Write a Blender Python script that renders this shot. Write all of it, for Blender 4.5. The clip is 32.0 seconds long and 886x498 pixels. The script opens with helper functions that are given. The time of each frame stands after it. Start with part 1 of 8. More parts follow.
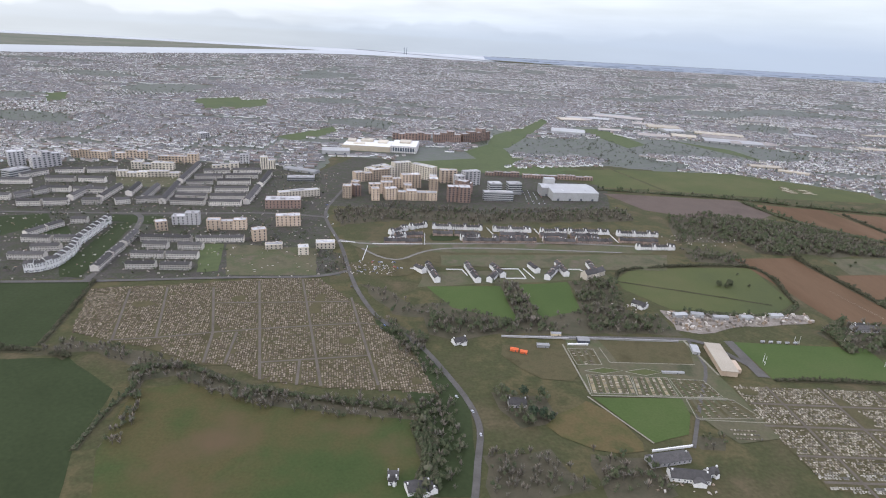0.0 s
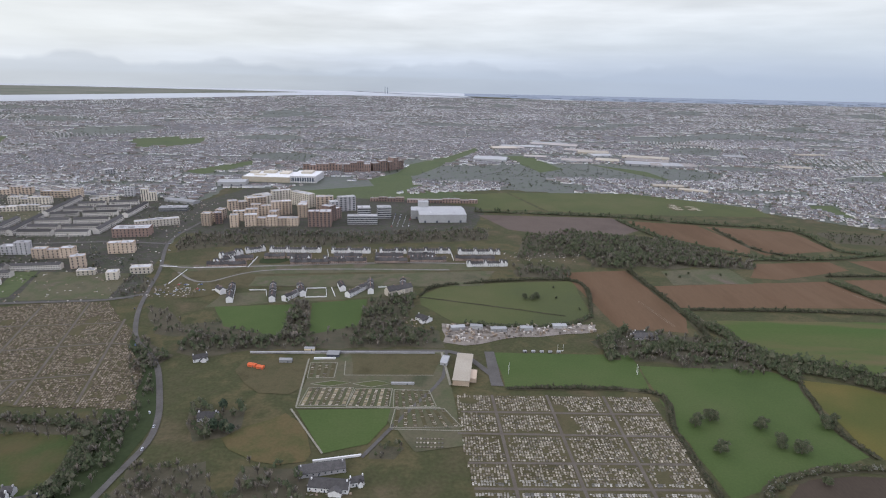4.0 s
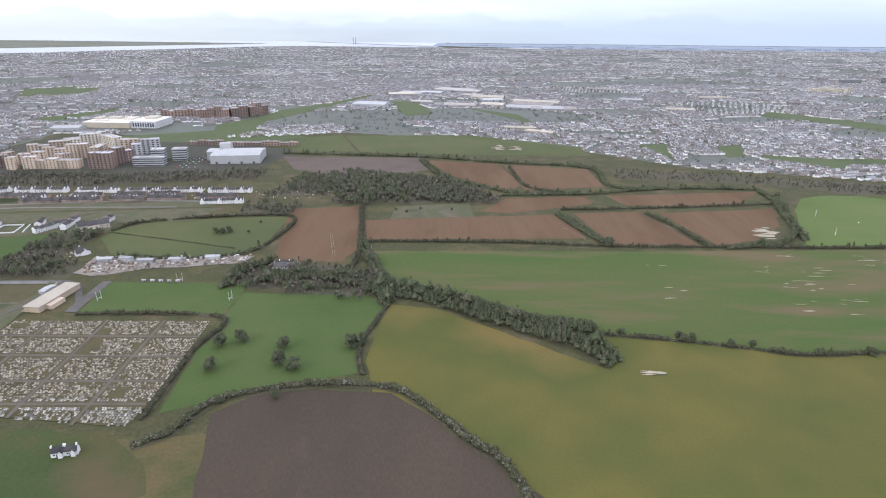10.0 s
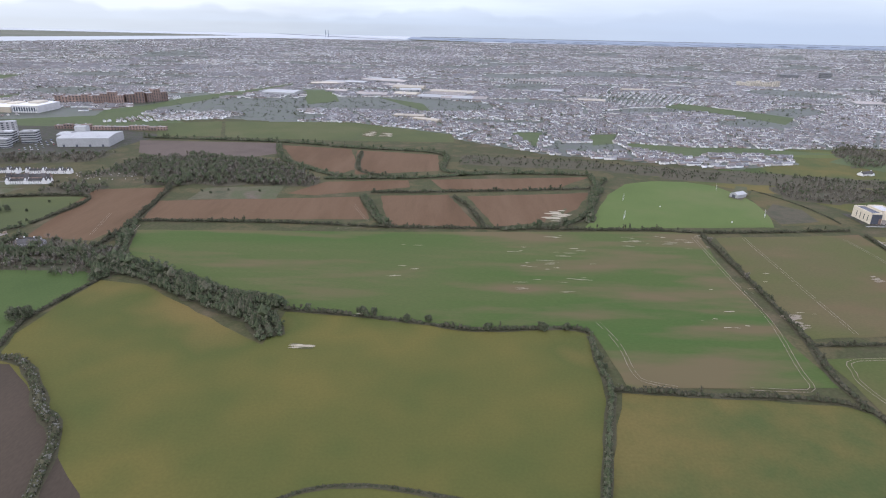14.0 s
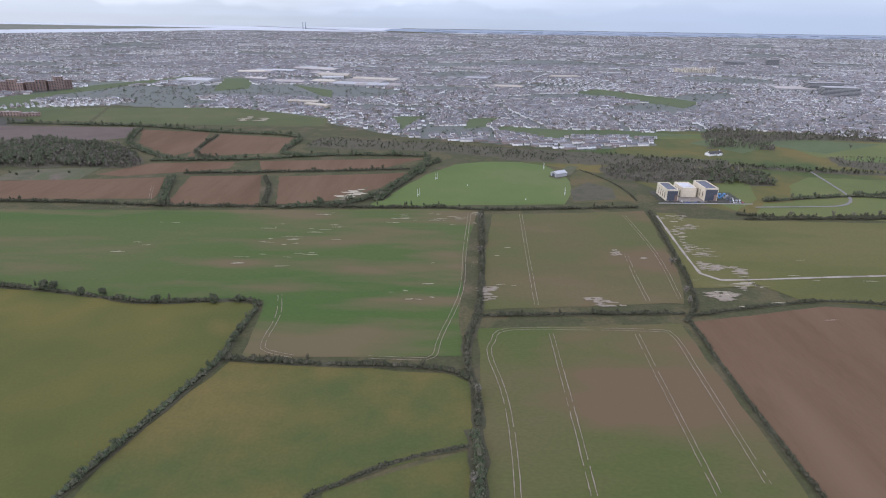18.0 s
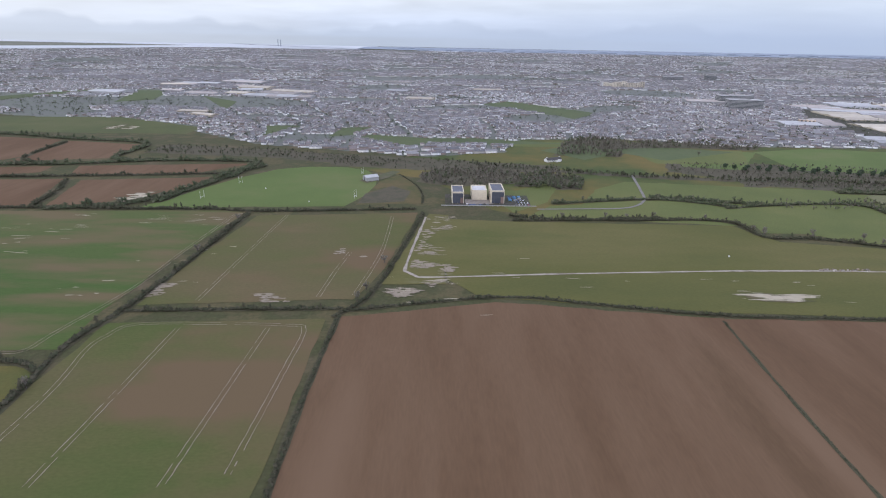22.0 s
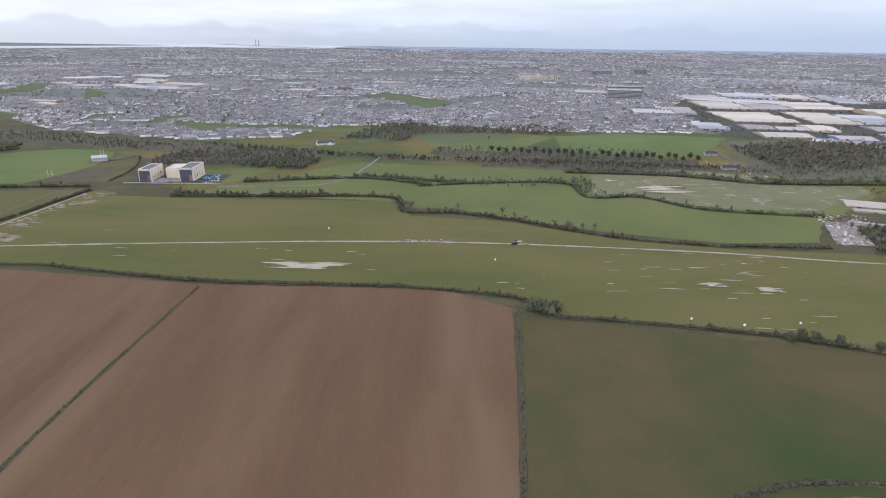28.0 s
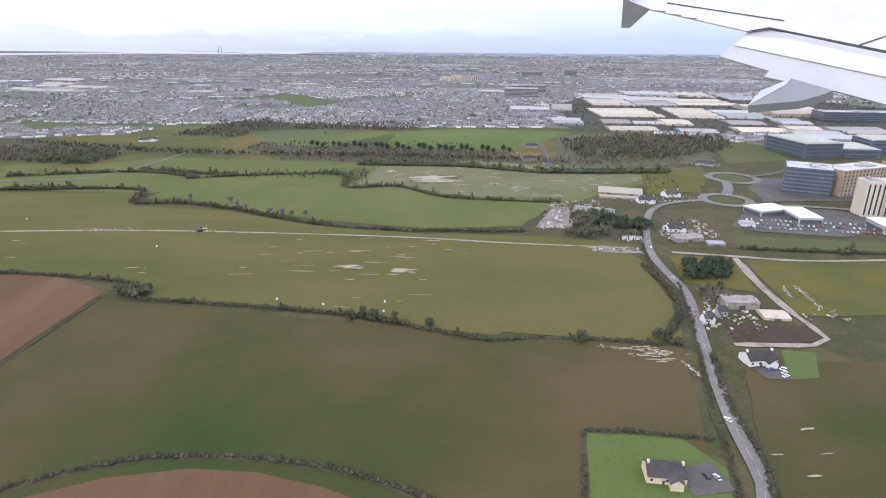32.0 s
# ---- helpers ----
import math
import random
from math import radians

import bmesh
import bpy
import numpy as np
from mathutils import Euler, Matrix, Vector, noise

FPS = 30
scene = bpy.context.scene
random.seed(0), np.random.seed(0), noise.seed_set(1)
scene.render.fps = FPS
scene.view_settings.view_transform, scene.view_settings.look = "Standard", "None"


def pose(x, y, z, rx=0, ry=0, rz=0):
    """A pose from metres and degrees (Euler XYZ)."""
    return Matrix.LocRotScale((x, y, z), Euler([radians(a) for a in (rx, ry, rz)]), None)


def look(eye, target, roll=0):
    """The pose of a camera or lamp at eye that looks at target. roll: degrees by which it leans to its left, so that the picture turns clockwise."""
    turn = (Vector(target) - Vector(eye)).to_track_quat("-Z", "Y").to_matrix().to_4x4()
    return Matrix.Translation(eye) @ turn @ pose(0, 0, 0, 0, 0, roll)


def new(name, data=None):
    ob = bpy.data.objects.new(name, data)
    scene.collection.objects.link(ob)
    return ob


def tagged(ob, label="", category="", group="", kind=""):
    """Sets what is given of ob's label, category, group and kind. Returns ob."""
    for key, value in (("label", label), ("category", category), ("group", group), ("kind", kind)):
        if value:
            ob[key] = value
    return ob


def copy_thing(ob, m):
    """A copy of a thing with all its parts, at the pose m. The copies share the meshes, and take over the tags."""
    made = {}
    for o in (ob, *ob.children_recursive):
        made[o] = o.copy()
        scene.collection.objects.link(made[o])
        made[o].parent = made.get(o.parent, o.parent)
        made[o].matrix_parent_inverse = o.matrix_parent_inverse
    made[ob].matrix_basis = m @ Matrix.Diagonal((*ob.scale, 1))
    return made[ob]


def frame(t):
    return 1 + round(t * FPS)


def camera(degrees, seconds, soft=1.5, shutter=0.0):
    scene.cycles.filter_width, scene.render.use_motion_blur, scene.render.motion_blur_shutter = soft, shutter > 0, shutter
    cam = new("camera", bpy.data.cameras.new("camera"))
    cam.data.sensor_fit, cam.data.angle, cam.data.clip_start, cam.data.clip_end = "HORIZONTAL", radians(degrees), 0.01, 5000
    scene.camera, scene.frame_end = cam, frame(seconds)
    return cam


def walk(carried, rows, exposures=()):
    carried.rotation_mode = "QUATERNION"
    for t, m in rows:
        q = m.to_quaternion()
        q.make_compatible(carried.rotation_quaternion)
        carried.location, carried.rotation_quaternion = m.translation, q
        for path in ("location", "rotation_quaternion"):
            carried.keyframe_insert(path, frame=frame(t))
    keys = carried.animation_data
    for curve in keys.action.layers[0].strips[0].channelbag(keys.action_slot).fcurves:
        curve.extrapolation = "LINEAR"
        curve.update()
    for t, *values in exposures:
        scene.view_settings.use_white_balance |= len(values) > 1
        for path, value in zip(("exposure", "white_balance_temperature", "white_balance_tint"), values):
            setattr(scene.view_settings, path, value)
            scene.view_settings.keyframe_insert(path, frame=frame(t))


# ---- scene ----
cam = camera(74.0, 32.0, soft=1.1)
PATH = [
    (0, 0.00, -1.72, 165.89, 69.840, -2.887, 0.506),
    (0.5, 18.70, -1.61, 164.71, 69.904, -2.450, 0.942),
    (1, 37.41, -1.51, 163.53, 70.907, -1.804, 0.746),
    (1.5, 56.13, -1.41, 162.34, 71.602, -1.323, 0.596),
    (2, 74.84, -1.31, 161.16, 72.071, -1.029, 0.978),
    (2.5, 93.57, -1.21, 159.98, 72.978, -0.985, 0.743),
    (3, 112.29, -1.12, 158.81, 73.058, -0.966, 0.921),
    (3.5, 131.02, -1.04, 157.63, 73.587, -1.187, 0.553),
    (5.5, 205.98, -0.72, 152.92, 71.641, -1.202, 0.308),
    (6, 224.73, -0.65, 151.74, 71.209, -1.202, 0.277),
    (6.5, 243.48, -0.59, 150.57, 71.244, -1.095, -0.100),
    (7, 262.23, -0.53, 149.39, 70.860, -1.177, -0.105),
    (7.5, 280.99, -0.47, 148.21, 70.810, -1.126, -0.250),
    (8, 299.75, -0.41, 147.04, 70.553, -1.033, -0.243),
    (8.5, 318.51, -0.36, 145.86, 70.222, -0.743, -0.300),
    (9, 337.27, -0.31, 144.69, 69.769, -0.525, -0.056),
    (9.5, 356.04, -0.27, 143.51, 68.992, -0.228, 0.678),
    (10, 374.81, -0.23, 142.34, 69.141, -0.541, 0.307),
    (10.5, 393.58, -0.19, 141.16, 69.237, -0.790, 0.078),
    (11, 412.35, -0.15, 139.99, 69.224, -0.630, 0.112),
    (11.5, 431.12, -0.12, 138.81, 69.925, -0.684, -0.220),
    (12, 449.89, -0.10, 137.64, 70.043, -0.728, -0.398),
    (12.5, 468.67, -0.07, 136.46, 69.636, -0.540, -0.012),
    (13, 487.44, -0.05, 135.28, 68.955, -0.621, 0.329),
    (13.5, 506.22, -0.03, 134.11, 68.685, -0.691, -0.069),
    (14, 524.99, -0.02, 132.93, 68.750, -1.117, -0.329),
    (14.5, 543.77, -0.01, 131.75, 68.956, -1.142, -0.328),
    (15, 562.55, -0.00, 130.57, 69.415, -1.238, -0.854),
    (15.5, 581.32, -0.00, 129.39, 69.334, -0.894, -1.096),
    (17.5, 656.43, -0.02, 124.66, 68.167, -0.773, -0.603),
    (18, 675.20, -0.03, 123.48, 68.154, -0.816, -0.523),
    (18.5, 693.97, -0.05, 122.29, 67.883, -0.827, -0.633),
    (19, 712.75, -0.07, 121.11, 67.987, -0.927, -0.690),
    (19.5, 731.52, -0.09, 119.92, 68.396, -1.123, -1.012),
    (20, 750.29, -0.12, 118.73, 68.632, -1.113, -1.032),
    (20.5, 769.05, -0.15, 117.54, 69.300, -1.020, -0.959),
    (21, 787.82, -0.18, 116.35, 70.016, -0.981, -0.843),
    (21.5, 806.58, -0.22, 115.16, 69.982, -0.991, -1.096),
    (22, 825.35, -0.26, 113.97, 69.858, -0.999, -1.068),
    (22.5, 844.10, -0.30, 112.77, 69.956, -1.030, -1.367),
    (23, 862.86, -0.35, 111.57, 69.900, -1.008, -1.585),
    (23.5, 881.62, -0.40, 110.38, 70.698, -1.448, -2.430),
    (24, 900.37, -0.45, 109.18, 70.553, -1.162, -2.290),
    (24.5, 919.12, -0.50, 107.97, 70.662, -0.825, -1.666),
    (25, 937.86, -0.56, 106.77, 69.924, -0.595, -1.544),
    (25.5, 956.60, -0.63, 105.57, 68.938, -0.631, -1.555),
    (27.5, 1031.54, -0.90, 100.73, 69.156, -0.866, -0.376),
    (28, 1050.26, -0.98, 99.51, 69.981, -0.732, -0.419),
    (28.5, 1068.98, -1.06, 98.30, 70.956, -0.828, -1.132),
    (29, 1087.69, -1.15, 97.08, 70.629, -0.839, -1.180),
    (29.5, 1106.40, -1.23, 95.86, 70.049, -1.099, -1.167),
    (30, 1125.11, -1.32, 94.63, 69.214, -0.758, -0.597),
    (30.5, 1143.81, -1.42, 93.41, 67.932, -0.238, -0.226),
    (31, 1162.50, -1.51, 92.18, 68.832, -0.261, -0.643),
    (31.5, 1181.19, -1.61, 90.95, 69.778, -0.140, -1.086),
    (32, 1199.88, -1.72, 89.71, 70.568, -0.385, -1.938),
]
EXPOSURES = [(0, 0.32, 6440, 10), (1, 0.34, 6430, 10), (3, -0.1, 6400, 10), (6, 0.4, 6360, 10), (8, 0.44, 6350, 10), (10, 0.56, 6300, 10), (13, 0.54, 6230, 11), (14, 0.36, 6180, 12), (15, 0.34, 6120, 13), (18, 0.2, 6020, 14), (20, 0.18, 6050, 14), (22, 0.1, 6060, 13), (25, 0.12, 6080, 13), (28, 0.26, 6220, 13), (30, 0.38, 6260, 13), (32, 0.48, 6300, 13)]
walk(cam, [(t, pose(*row)) for t, *row in PATH], EXPOSURES)

# ---- world, sun ----
SUN_ELEVATION, SUN_AZIMUTH = radians(28), radians(-132)
world = bpy.data.worlds.new("world")
scene.world = world
world.use_nodes = True


def build_world():
    nt = world.node_tree
    n, link = nt.nodes, nt.links
    n.clear()
    sky = n.new("ShaderNodeTexSky")
    sky.sky_type, sky.sun_disc = "NISHITA", False
    sky.sun_elevation, sky.sun_rotation = SUN_ELEVATION, SUN_AZIMUTH
    coord = n.new("ShaderNodeTexCoord")
    split = n.new("ShaderNodeSeparateXYZ")
    link.new(coord.outputs["Generated"], split.inputs[0])
    # cloud cover by height above the horizon
    shift = n.new("ShaderNodeMath")
    shift.operation, shift.use_clamp = "MULTIPLY_ADD", True
    shift.inputs[1].default_value, shift.inputs[2].default_value = 2.0, 0.2
    link.new(split.outputs[2], shift.inputs[0])
    ramp = n.new("ShaderNodeValToRGB")
    el = ramp.color_ramp.elements
    el[0].position, el[0].color = 0.12, (0.62, 0.67, 0.74, 1)
    el[1].position, el[1].color = 1.0, (1.52, 1.58, 1.98, 1)
    for at, c in ((0.182, (0.66, 0.72, 0.80)), (0.19, (0.70, 0.78, 0.90)), (0.24, (0.80, 0.87, 0.99)), (0.29, (0.88, 0.92, 0.97)), (0.36, (0.92, 0.94, 0.97)), (0.45, (0.93, 0.95, 0.99)), (0.62, (1.24, 1.28, 1.40))):
        e = el.new(at)
        e.color = (*c, 1)
    link.new(shift.outputs[0], ramp.inputs[0])
    # banked clouds
    stretch = n.new("ShaderNodeMapping")
    stretch.inputs["Scale"].default_value = (3.0, 3.0, 22.0)
    link.new(coord.outputs["Generated"], stretch.inputs[0])
    cloud = n.new("ShaderNodeTexNoise")
    cloud.inputs["Scale"].default_value, cloud.inputs["Detail"].default_value = 1.6, 7
    link.new(stretch.outputs[0], cloud.inputs["Vector"])
    tone = n.new("ShaderNodeMapRange")
    tone.inputs["From Min"].default_value, tone.inputs["From Max"].default_value = 0.3, 0.7
    tone.inputs["To Min"].default_value, tone.inputs["To Max"].default_value = 0.80, 1.06
    link.new(cloud.outputs["Fac"], tone.inputs["Value"])
    mul = n.new("ShaderNodeMix")
    mul.data_type, mul.blend_type = "RGBA", "MULTIPLY"
    mul.inputs["Factor"].default_value = 1
    link.new(ramp.outputs[0], mul.inputs["A"])
    link.new(tone.outputs[0], mul.inputs["B"])
    # brighter over the open sea, to the east
    east = n.new("ShaderNodeMapRange")
    east.inputs["From Min"].default_value, east.inputs["From Max"].default_value = -0.15, -0.6
    east.inputs["To Min"].default_value, east.inputs["To Max"].default_value = 0.0, 0.5
    link.new(split.outputs[0], east.inputs["Value"])
    glow = n.new("ShaderNodeMix")
    glow.data_type = "RGBA"
    glow.inputs["B"].default_value = (0.98, 1.00, 0.99, 1)
    link.new(east.outputs[0], glow.inputs["Factor"])
    link.new(mul.outputs["Result"], glow.inputs["A"])
    # faint mountains far beyond the bay
    flat = n.new("ShaderNodeMapping")
    flat.inputs["Scale"].default_value = (5.0, 5.0, 0.0)
    link.new(coord.outputs["Generated"], flat.inputs[0])
    crest = n.new("ShaderNodeTexNoise")
    crest.inputs["Scale"].default_value, crest.inputs["Detail"].default_value = 1.5, 3
    link.new(flat.outputs[0], crest.inputs["Vector"])
    top = n.new("ShaderNodeMapRange")
    top.inputs["From Min"].default_value, top.inputs["From Max"].default_value = 0.35, 0.7
    top.inputs["To Min"].default_value, top.inputs["To Max"].default_value = -0.002, 0.028
    link.new(crest.outputs["Fac"], top.inputs["Value"])
    under = n.new("ShaderNodeMath")
    under.operation = "SUBTRACT"
    link.new(top.outputs[0], under.inputs[0])
    link.new(split.outputs[2], under.inputs[1])
    soft_edge = n.new("ShaderNodeMapRange")
    soft_edge.inputs["From Min"].default_value, soft_edge.inputs["From Max"].default_value = -0.003, 0.004
    soft_edge.inputs["To Min"].default_value, soft_edge.inputs["To Max"].default_value = 0.0, 0.4
    link.new(under.outputs[0], soft_edge.inputs["Value"])
    hills = n.new("ShaderNodeMix")
    hills.data_type = "RGBA"
    hills.inputs["B"].default_value = (0.47, 0.53, 0.63, 1)
    link.new(soft_edge.outputs[0], hills.inputs["Factor"])
    link.new(glow.outputs["Result"], hills.inputs["A"])
    # bluer haze low over the city, away from the sea
    west = n.new("ShaderNodeMapRange")
    west.inputs["From Min"].default_value, west.inputs["From Max"].default_value = -0.25, 0.45
    west.inputs["To Min"].default_value, west.inputs["To Max"].default_value = 0.0, 0.85
    link.new(split.outputs[0], west.inputs["Value"])
    low_sky = n.new("ShaderNodeMapRange")
    low_sky.inputs["From Min"].default_value, low_sky.inputs["From Max"].default_value = 0.005, 0.11
    low_sky.inputs["To Min"].default_value, low_sky.inputs["To Max"].default_value = 1.0, 0.0
    link.new(split.outputs[2], low_sky.inputs["Value"])
    share = n.new("ShaderNodeMath")
    share.operation = "MULTIPLY"
    link.new(west.outputs[0], share.inputs[0])
    link.new(low_sky.outputs[0], share.inputs[1])
    haze = n.new("ShaderNodeMix")
    haze.data_type = "RGBA"
    haze.inputs["B"].default_value = (0.46, 0.55, 0.72, 1)
    link.new(share.outputs[0], haze.inputs["Factor"])
    link.new(hills.outputs["Result"], haze.inputs["A"])
    # a little clear sky through the cover
    dim = n.new("ShaderNodeMix")
    dim.data_type, dim.blend_type = "RGBA", "MULTIPLY"
    dim.inputs["Factor"].default_value = 1
    dim.inputs["B"].default_value = (0.1, 0.1, 0.1, 1)
    link.new(sky.outputs[0], dim.inputs["A"])
    both = n.new("ShaderNodeMix")
    both.data_type = "RGBA"
    both.inputs["Factor"].default_value = 0.88
    link.new(dim.outputs["Result"], both.inputs["A"])
    link.new(haze.outputs["Result"], both.inputs["B"])
    back = n.new("ShaderNodeBackground")
    back.inputs["Strength"].default_value = 1.0
    link.new(both.outputs["Result"], back.inputs[0])
    out = n.new("ShaderNodeOutputWorld")
    link.new(back.outputs[0], out.inputs[0])


build_world()
sun = new("sun", bpy.data.lights.new("sun", "SUN"))
sun.data.energy, sun.data.angle, sun.data.color = 0.85, radians(15), (1.0, 0.98, 0.97)
sun.matrix_world = look((0, 0, 500), (-500 * math.cos(SUN_ELEVATION) * math.sin(SUN_AZIMUTH), -500 * math.cos(SUN_ELEVATION) * math.cos(SUN_AZIMUTH), 500 - 500 * math.sin(SUN_ELEVATION)))


# ---- materials ----
def material(name, colours, scale=0.3, rough=0.9, grain=2.0, bump=0.0, metal=0.0, random_by=None, stretch=(1, 1, 1), turn=0.0, detail=8, spec=0.1, patch=None, rough_grain=0.1, drift=None):
    """Noise-mixed colours in world metres; a second finer noise for grain; optional per-piece random shade."""
    m = bpy.data.materials.new(name)
    m.use_nodes = True
    nt = m.node_tree
    n, link = nt.nodes, nt.links
    bsdf = n["Principled BSDF"]
    bsdf.inputs["Roughness"].default_value, bsdf.inputs["Metallic"].default_value = rough, metal
    bsdf.inputs["Specular IOR Level"].default_value = spec
    geo = n.new("ShaderNodeNewGeometry")
    mp = n.new("ShaderNodeMapping")
    mp.inputs["Scale"].default_value, mp.inputs["Rotation"].default_value = stretch, (0, 0, radians(turn))
    link.new(geo.outputs["Position"], mp.inputs[0])
    big = n.new("ShaderNodeTexNoise")
    big.inputs["Scale"].default_value, big.inputs["Detail"].default_value, big.inputs["Roughness"].default_value = scale, detail, 0.62
    link.new(mp.outputs[0], big.inputs["Vector"])
    ramp = n.new("ShaderNodeValToRGB")
    el = ramp.color_ramp.elements
    steps = len(colours)
    el[0].position, el[0].color = 0.32, (*colours[0], 1)
    el[1].position, el[1].color = 0.68, (*colours[-1], 1)
    for i in range(1, steps - 1):
        e = el.new(0.32 + 0.36 * i / (steps - 1))
        e.color = (*colours[i], 1)
    link.new(big.outputs["Fac"], ramp.inputs[0])
    colour = ramp.outputs[0]

    def times(value, low, high, lo=0.3, hi=0.7):
        nonlocal colour
        r = n.new("ShaderNodeMapRange")
        r.inputs["From Min"].default_value, r.inputs["From Max"].default_value = lo, hi
        r.inputs["To Min"].default_value, r.inputs["To Max"].default_value = low, high
        link.new(value, r.inputs["Value"])
        x = n.new("ShaderNodeMix")
        x.data_type, x.blend_type = "RGBA", "MULTIPLY"
        x.inputs["Factor"].default_value = 1
        link.new(colour, x.inputs["A"])
        link.new(r.outputs[0], x.inputs["B"])
        colour = x.outputs["Result"]

    fine = None
    if grain:
        fine = n.new("ShaderNodeTexNoise")
        fine.inputs["Scale"].default_value, fine.inputs["Detail"].default_value = grain, 4
        link.new(mp.outputs[0], fine.inputs["Vector"])
        times(fine.outputs["Fac"], 1 - rough_grain, 1 + rough_grain)
    if patch:
        spots = n.new("ShaderNodeTexNoise")
        spots.inputs["Scale"].default_value, spots.inputs["Detail"].default_value = patch[0], 5
        link.new(mp.outputs[0], spots.inputs["Vector"])
        r = n.new("ShaderNodeMapRange")
        r.inputs["From Min"].default_value, r.inputs["From Max"].default_value = patch[1], patch[1] + 0.14
        amount = spots.outputs["Fac"]
        if drift:
            # bare patches grow more common towards one end of the field
            split = n.new("ShaderNodeSeparateXYZ")
            link.new(geo.outputs["Position"], split.inputs[0])
            more = n.new("ShaderNodeMapRange")
            more.inputs["From Min"].default_value, more.inputs["From Max"].default_value = drift[0], drift[1]
            more.inputs["To Min"].default_value, more.inputs["To Max"].default_value = 0.0, drift[2]
            link.new(split.outputs[0], more.inputs["Value"])
            total = n.new("ShaderNodeMath")
            link.new(amount, total.inputs[0])
            link.new(more.outputs[0], total.inputs[1])
            amount = total.outputs[0]
        link.new(amount, r.inputs["Value"])
        x = n.new("ShaderNodeMix")
        x.data_type = "RGBA"
        x.inputs["B"].default_value = (*patch[2], 1)
        link.new(r.outputs[0], x.inputs["Factor"])
        link.new(colour, x.inputs["A"])
        colour = x.outputs["Result"]
    if random_by:
        node = n.new("ShaderNodeObjectInfo") if random_by == "object" else geo
        times(node.outputs["Random" if random_by == "object" else "Random Per Island"], 0.7, 1.25, 0, 1)
    link.new(colour, bsdf.inputs["Base Color"])
    if bump and fine:
        b = n.new("ShaderNodeBump")
        b.inputs["Strength"].default_value, b.inputs["Distance"].default_value = bump, 0.3
        link.new(fine.outputs["Fac"], b.inputs["Height"])
        link.new(b.outputs[0], bsdf.inputs["Normal"])
    return m


def islands(name, colours, rough=0.85, spread=1.0, spec=0.3):
    """One of several base colours for each loose piece of a joined mesh."""
    m = bpy.data.materials.new(name)
    m.use_nodes = True
    n, link = m.node_tree.nodes, m.node_tree.links
    geo = n.new("ShaderNodeNewGeometry")
    ramp = n.new("ShaderNodeValToRGB")
    ramp.color_ramp.interpolation = "CONSTANT"
    el = ramp.color_ramp.elements
    el[0].color, el[1].color = (*colours[0], 1), (*colours[-1], 1)
    el[1].position = 1 - 1 / len(colours)
    for i in range(1, len(colours) - 1):
        e = el.new(i / len(colours))
        e.color = (*colours[i], 1)
    link.new(geo.outputs["Random Per Island"], ramp.inputs[0])
    noise_tex = n.new("ShaderNodeTexNoise")
    noise_tex.inputs["Scale"].default_value, noise_tex.inputs["Detail"].default_value = 0.9, 5
    link.new(geo.outputs["Position"], noise_tex.inputs["Vector"])
    r = n.new("ShaderNodeMapRange")
    r.inputs["From Min"].default_value, r.inputs["From Max"].default_value = 0.3, 0.7
    r.inputs["To Min"].default_value, r.inputs["To Max"].default_value = 0.75, 1.2
    link.new(noise_tex.outputs["Fac"], r.inputs["Value"])
    x = n.new("ShaderNodeMix")
    x.data_type, x.blend_type = "RGBA", "MULTIPLY"
    x.inputs["Factor"].default_value = spread
    link.new(ramp.outputs[0], x.inputs["A"])
    link.new(r.outputs[0], x.inputs["B"])
    bsdf = n["Principled BSDF"]
    link.new(x.outputs["Result"], bsdf.inputs["Base Color"])
    bsdf.inputs["Roughness"].default_value, bsdf.inputs["Specular IOR Level"].default_value = rough, spec
    return m


GROUND = material("rough_ground", [(0.047, 0.051, 0.022), (0.084, 0.072, 0.035), (0.052, 0.055, 0.024), (0.068, 0.061, 0.031), (0.097, 0.078, 0.045)], 0.025, grain=0.6, rough_grain=0.15)
CITY = material("suburb_ground", [(0.045, 0.056, 0.030), (0.066, 0.067, 0.055), (0.048, 0.060, 0.032), (0.080, 0.080, 0.069)], 0.05, grain=0.4, rough=0.55, spec=0.22)
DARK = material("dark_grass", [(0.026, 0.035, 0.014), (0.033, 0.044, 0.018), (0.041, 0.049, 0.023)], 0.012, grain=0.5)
ESTATE_CREAM = material("estate_cream_render", [(0.44, 0.41, 0.36), (0.53, 0.50, 0.45)], 0.2, grain=1.5, random_by="object")
SCHOOL_CREAM = material("school_cream_brick", [(0.56, 0.49, 0.37), (0.64, 0.57, 0.44)], 0.3, grain=2)
LITTER = material("leaf_litter", [(0.056, 0.054, 0.033), (0.080, 0.070, 0.046), (0.050, 0.053, 0.030)], 0.05, grain=0.8)
ROUGH_MEADOW = material("rough_meadow", [(0.036, 0.056, 0.018), (0.046, 0.062, 0.021), (0.072, 0.062, 0.026), (0.042, 0.060, 0.019)], 0.012, grain=0.8, detail=6, patch=(0.018, 0.55, (0.092, 0.066, 0.036)))
OCHRE = material("ochre_grass", [(0.044, 0.058, 0.021), (0.070, 0.068, 0.027), (0.098, 0.076, 0.035), (0.052, 0.060, 0.023)], 0.03, grain=0.8)
PASTURE = material("pasture_grass", [(0.081, 0.096, 0.031), (0.095, 0.108, 0.035), (0.113, 0.117, 0.041)], 0.012, grain=0.9, detail=6, rough_grain=0.09)
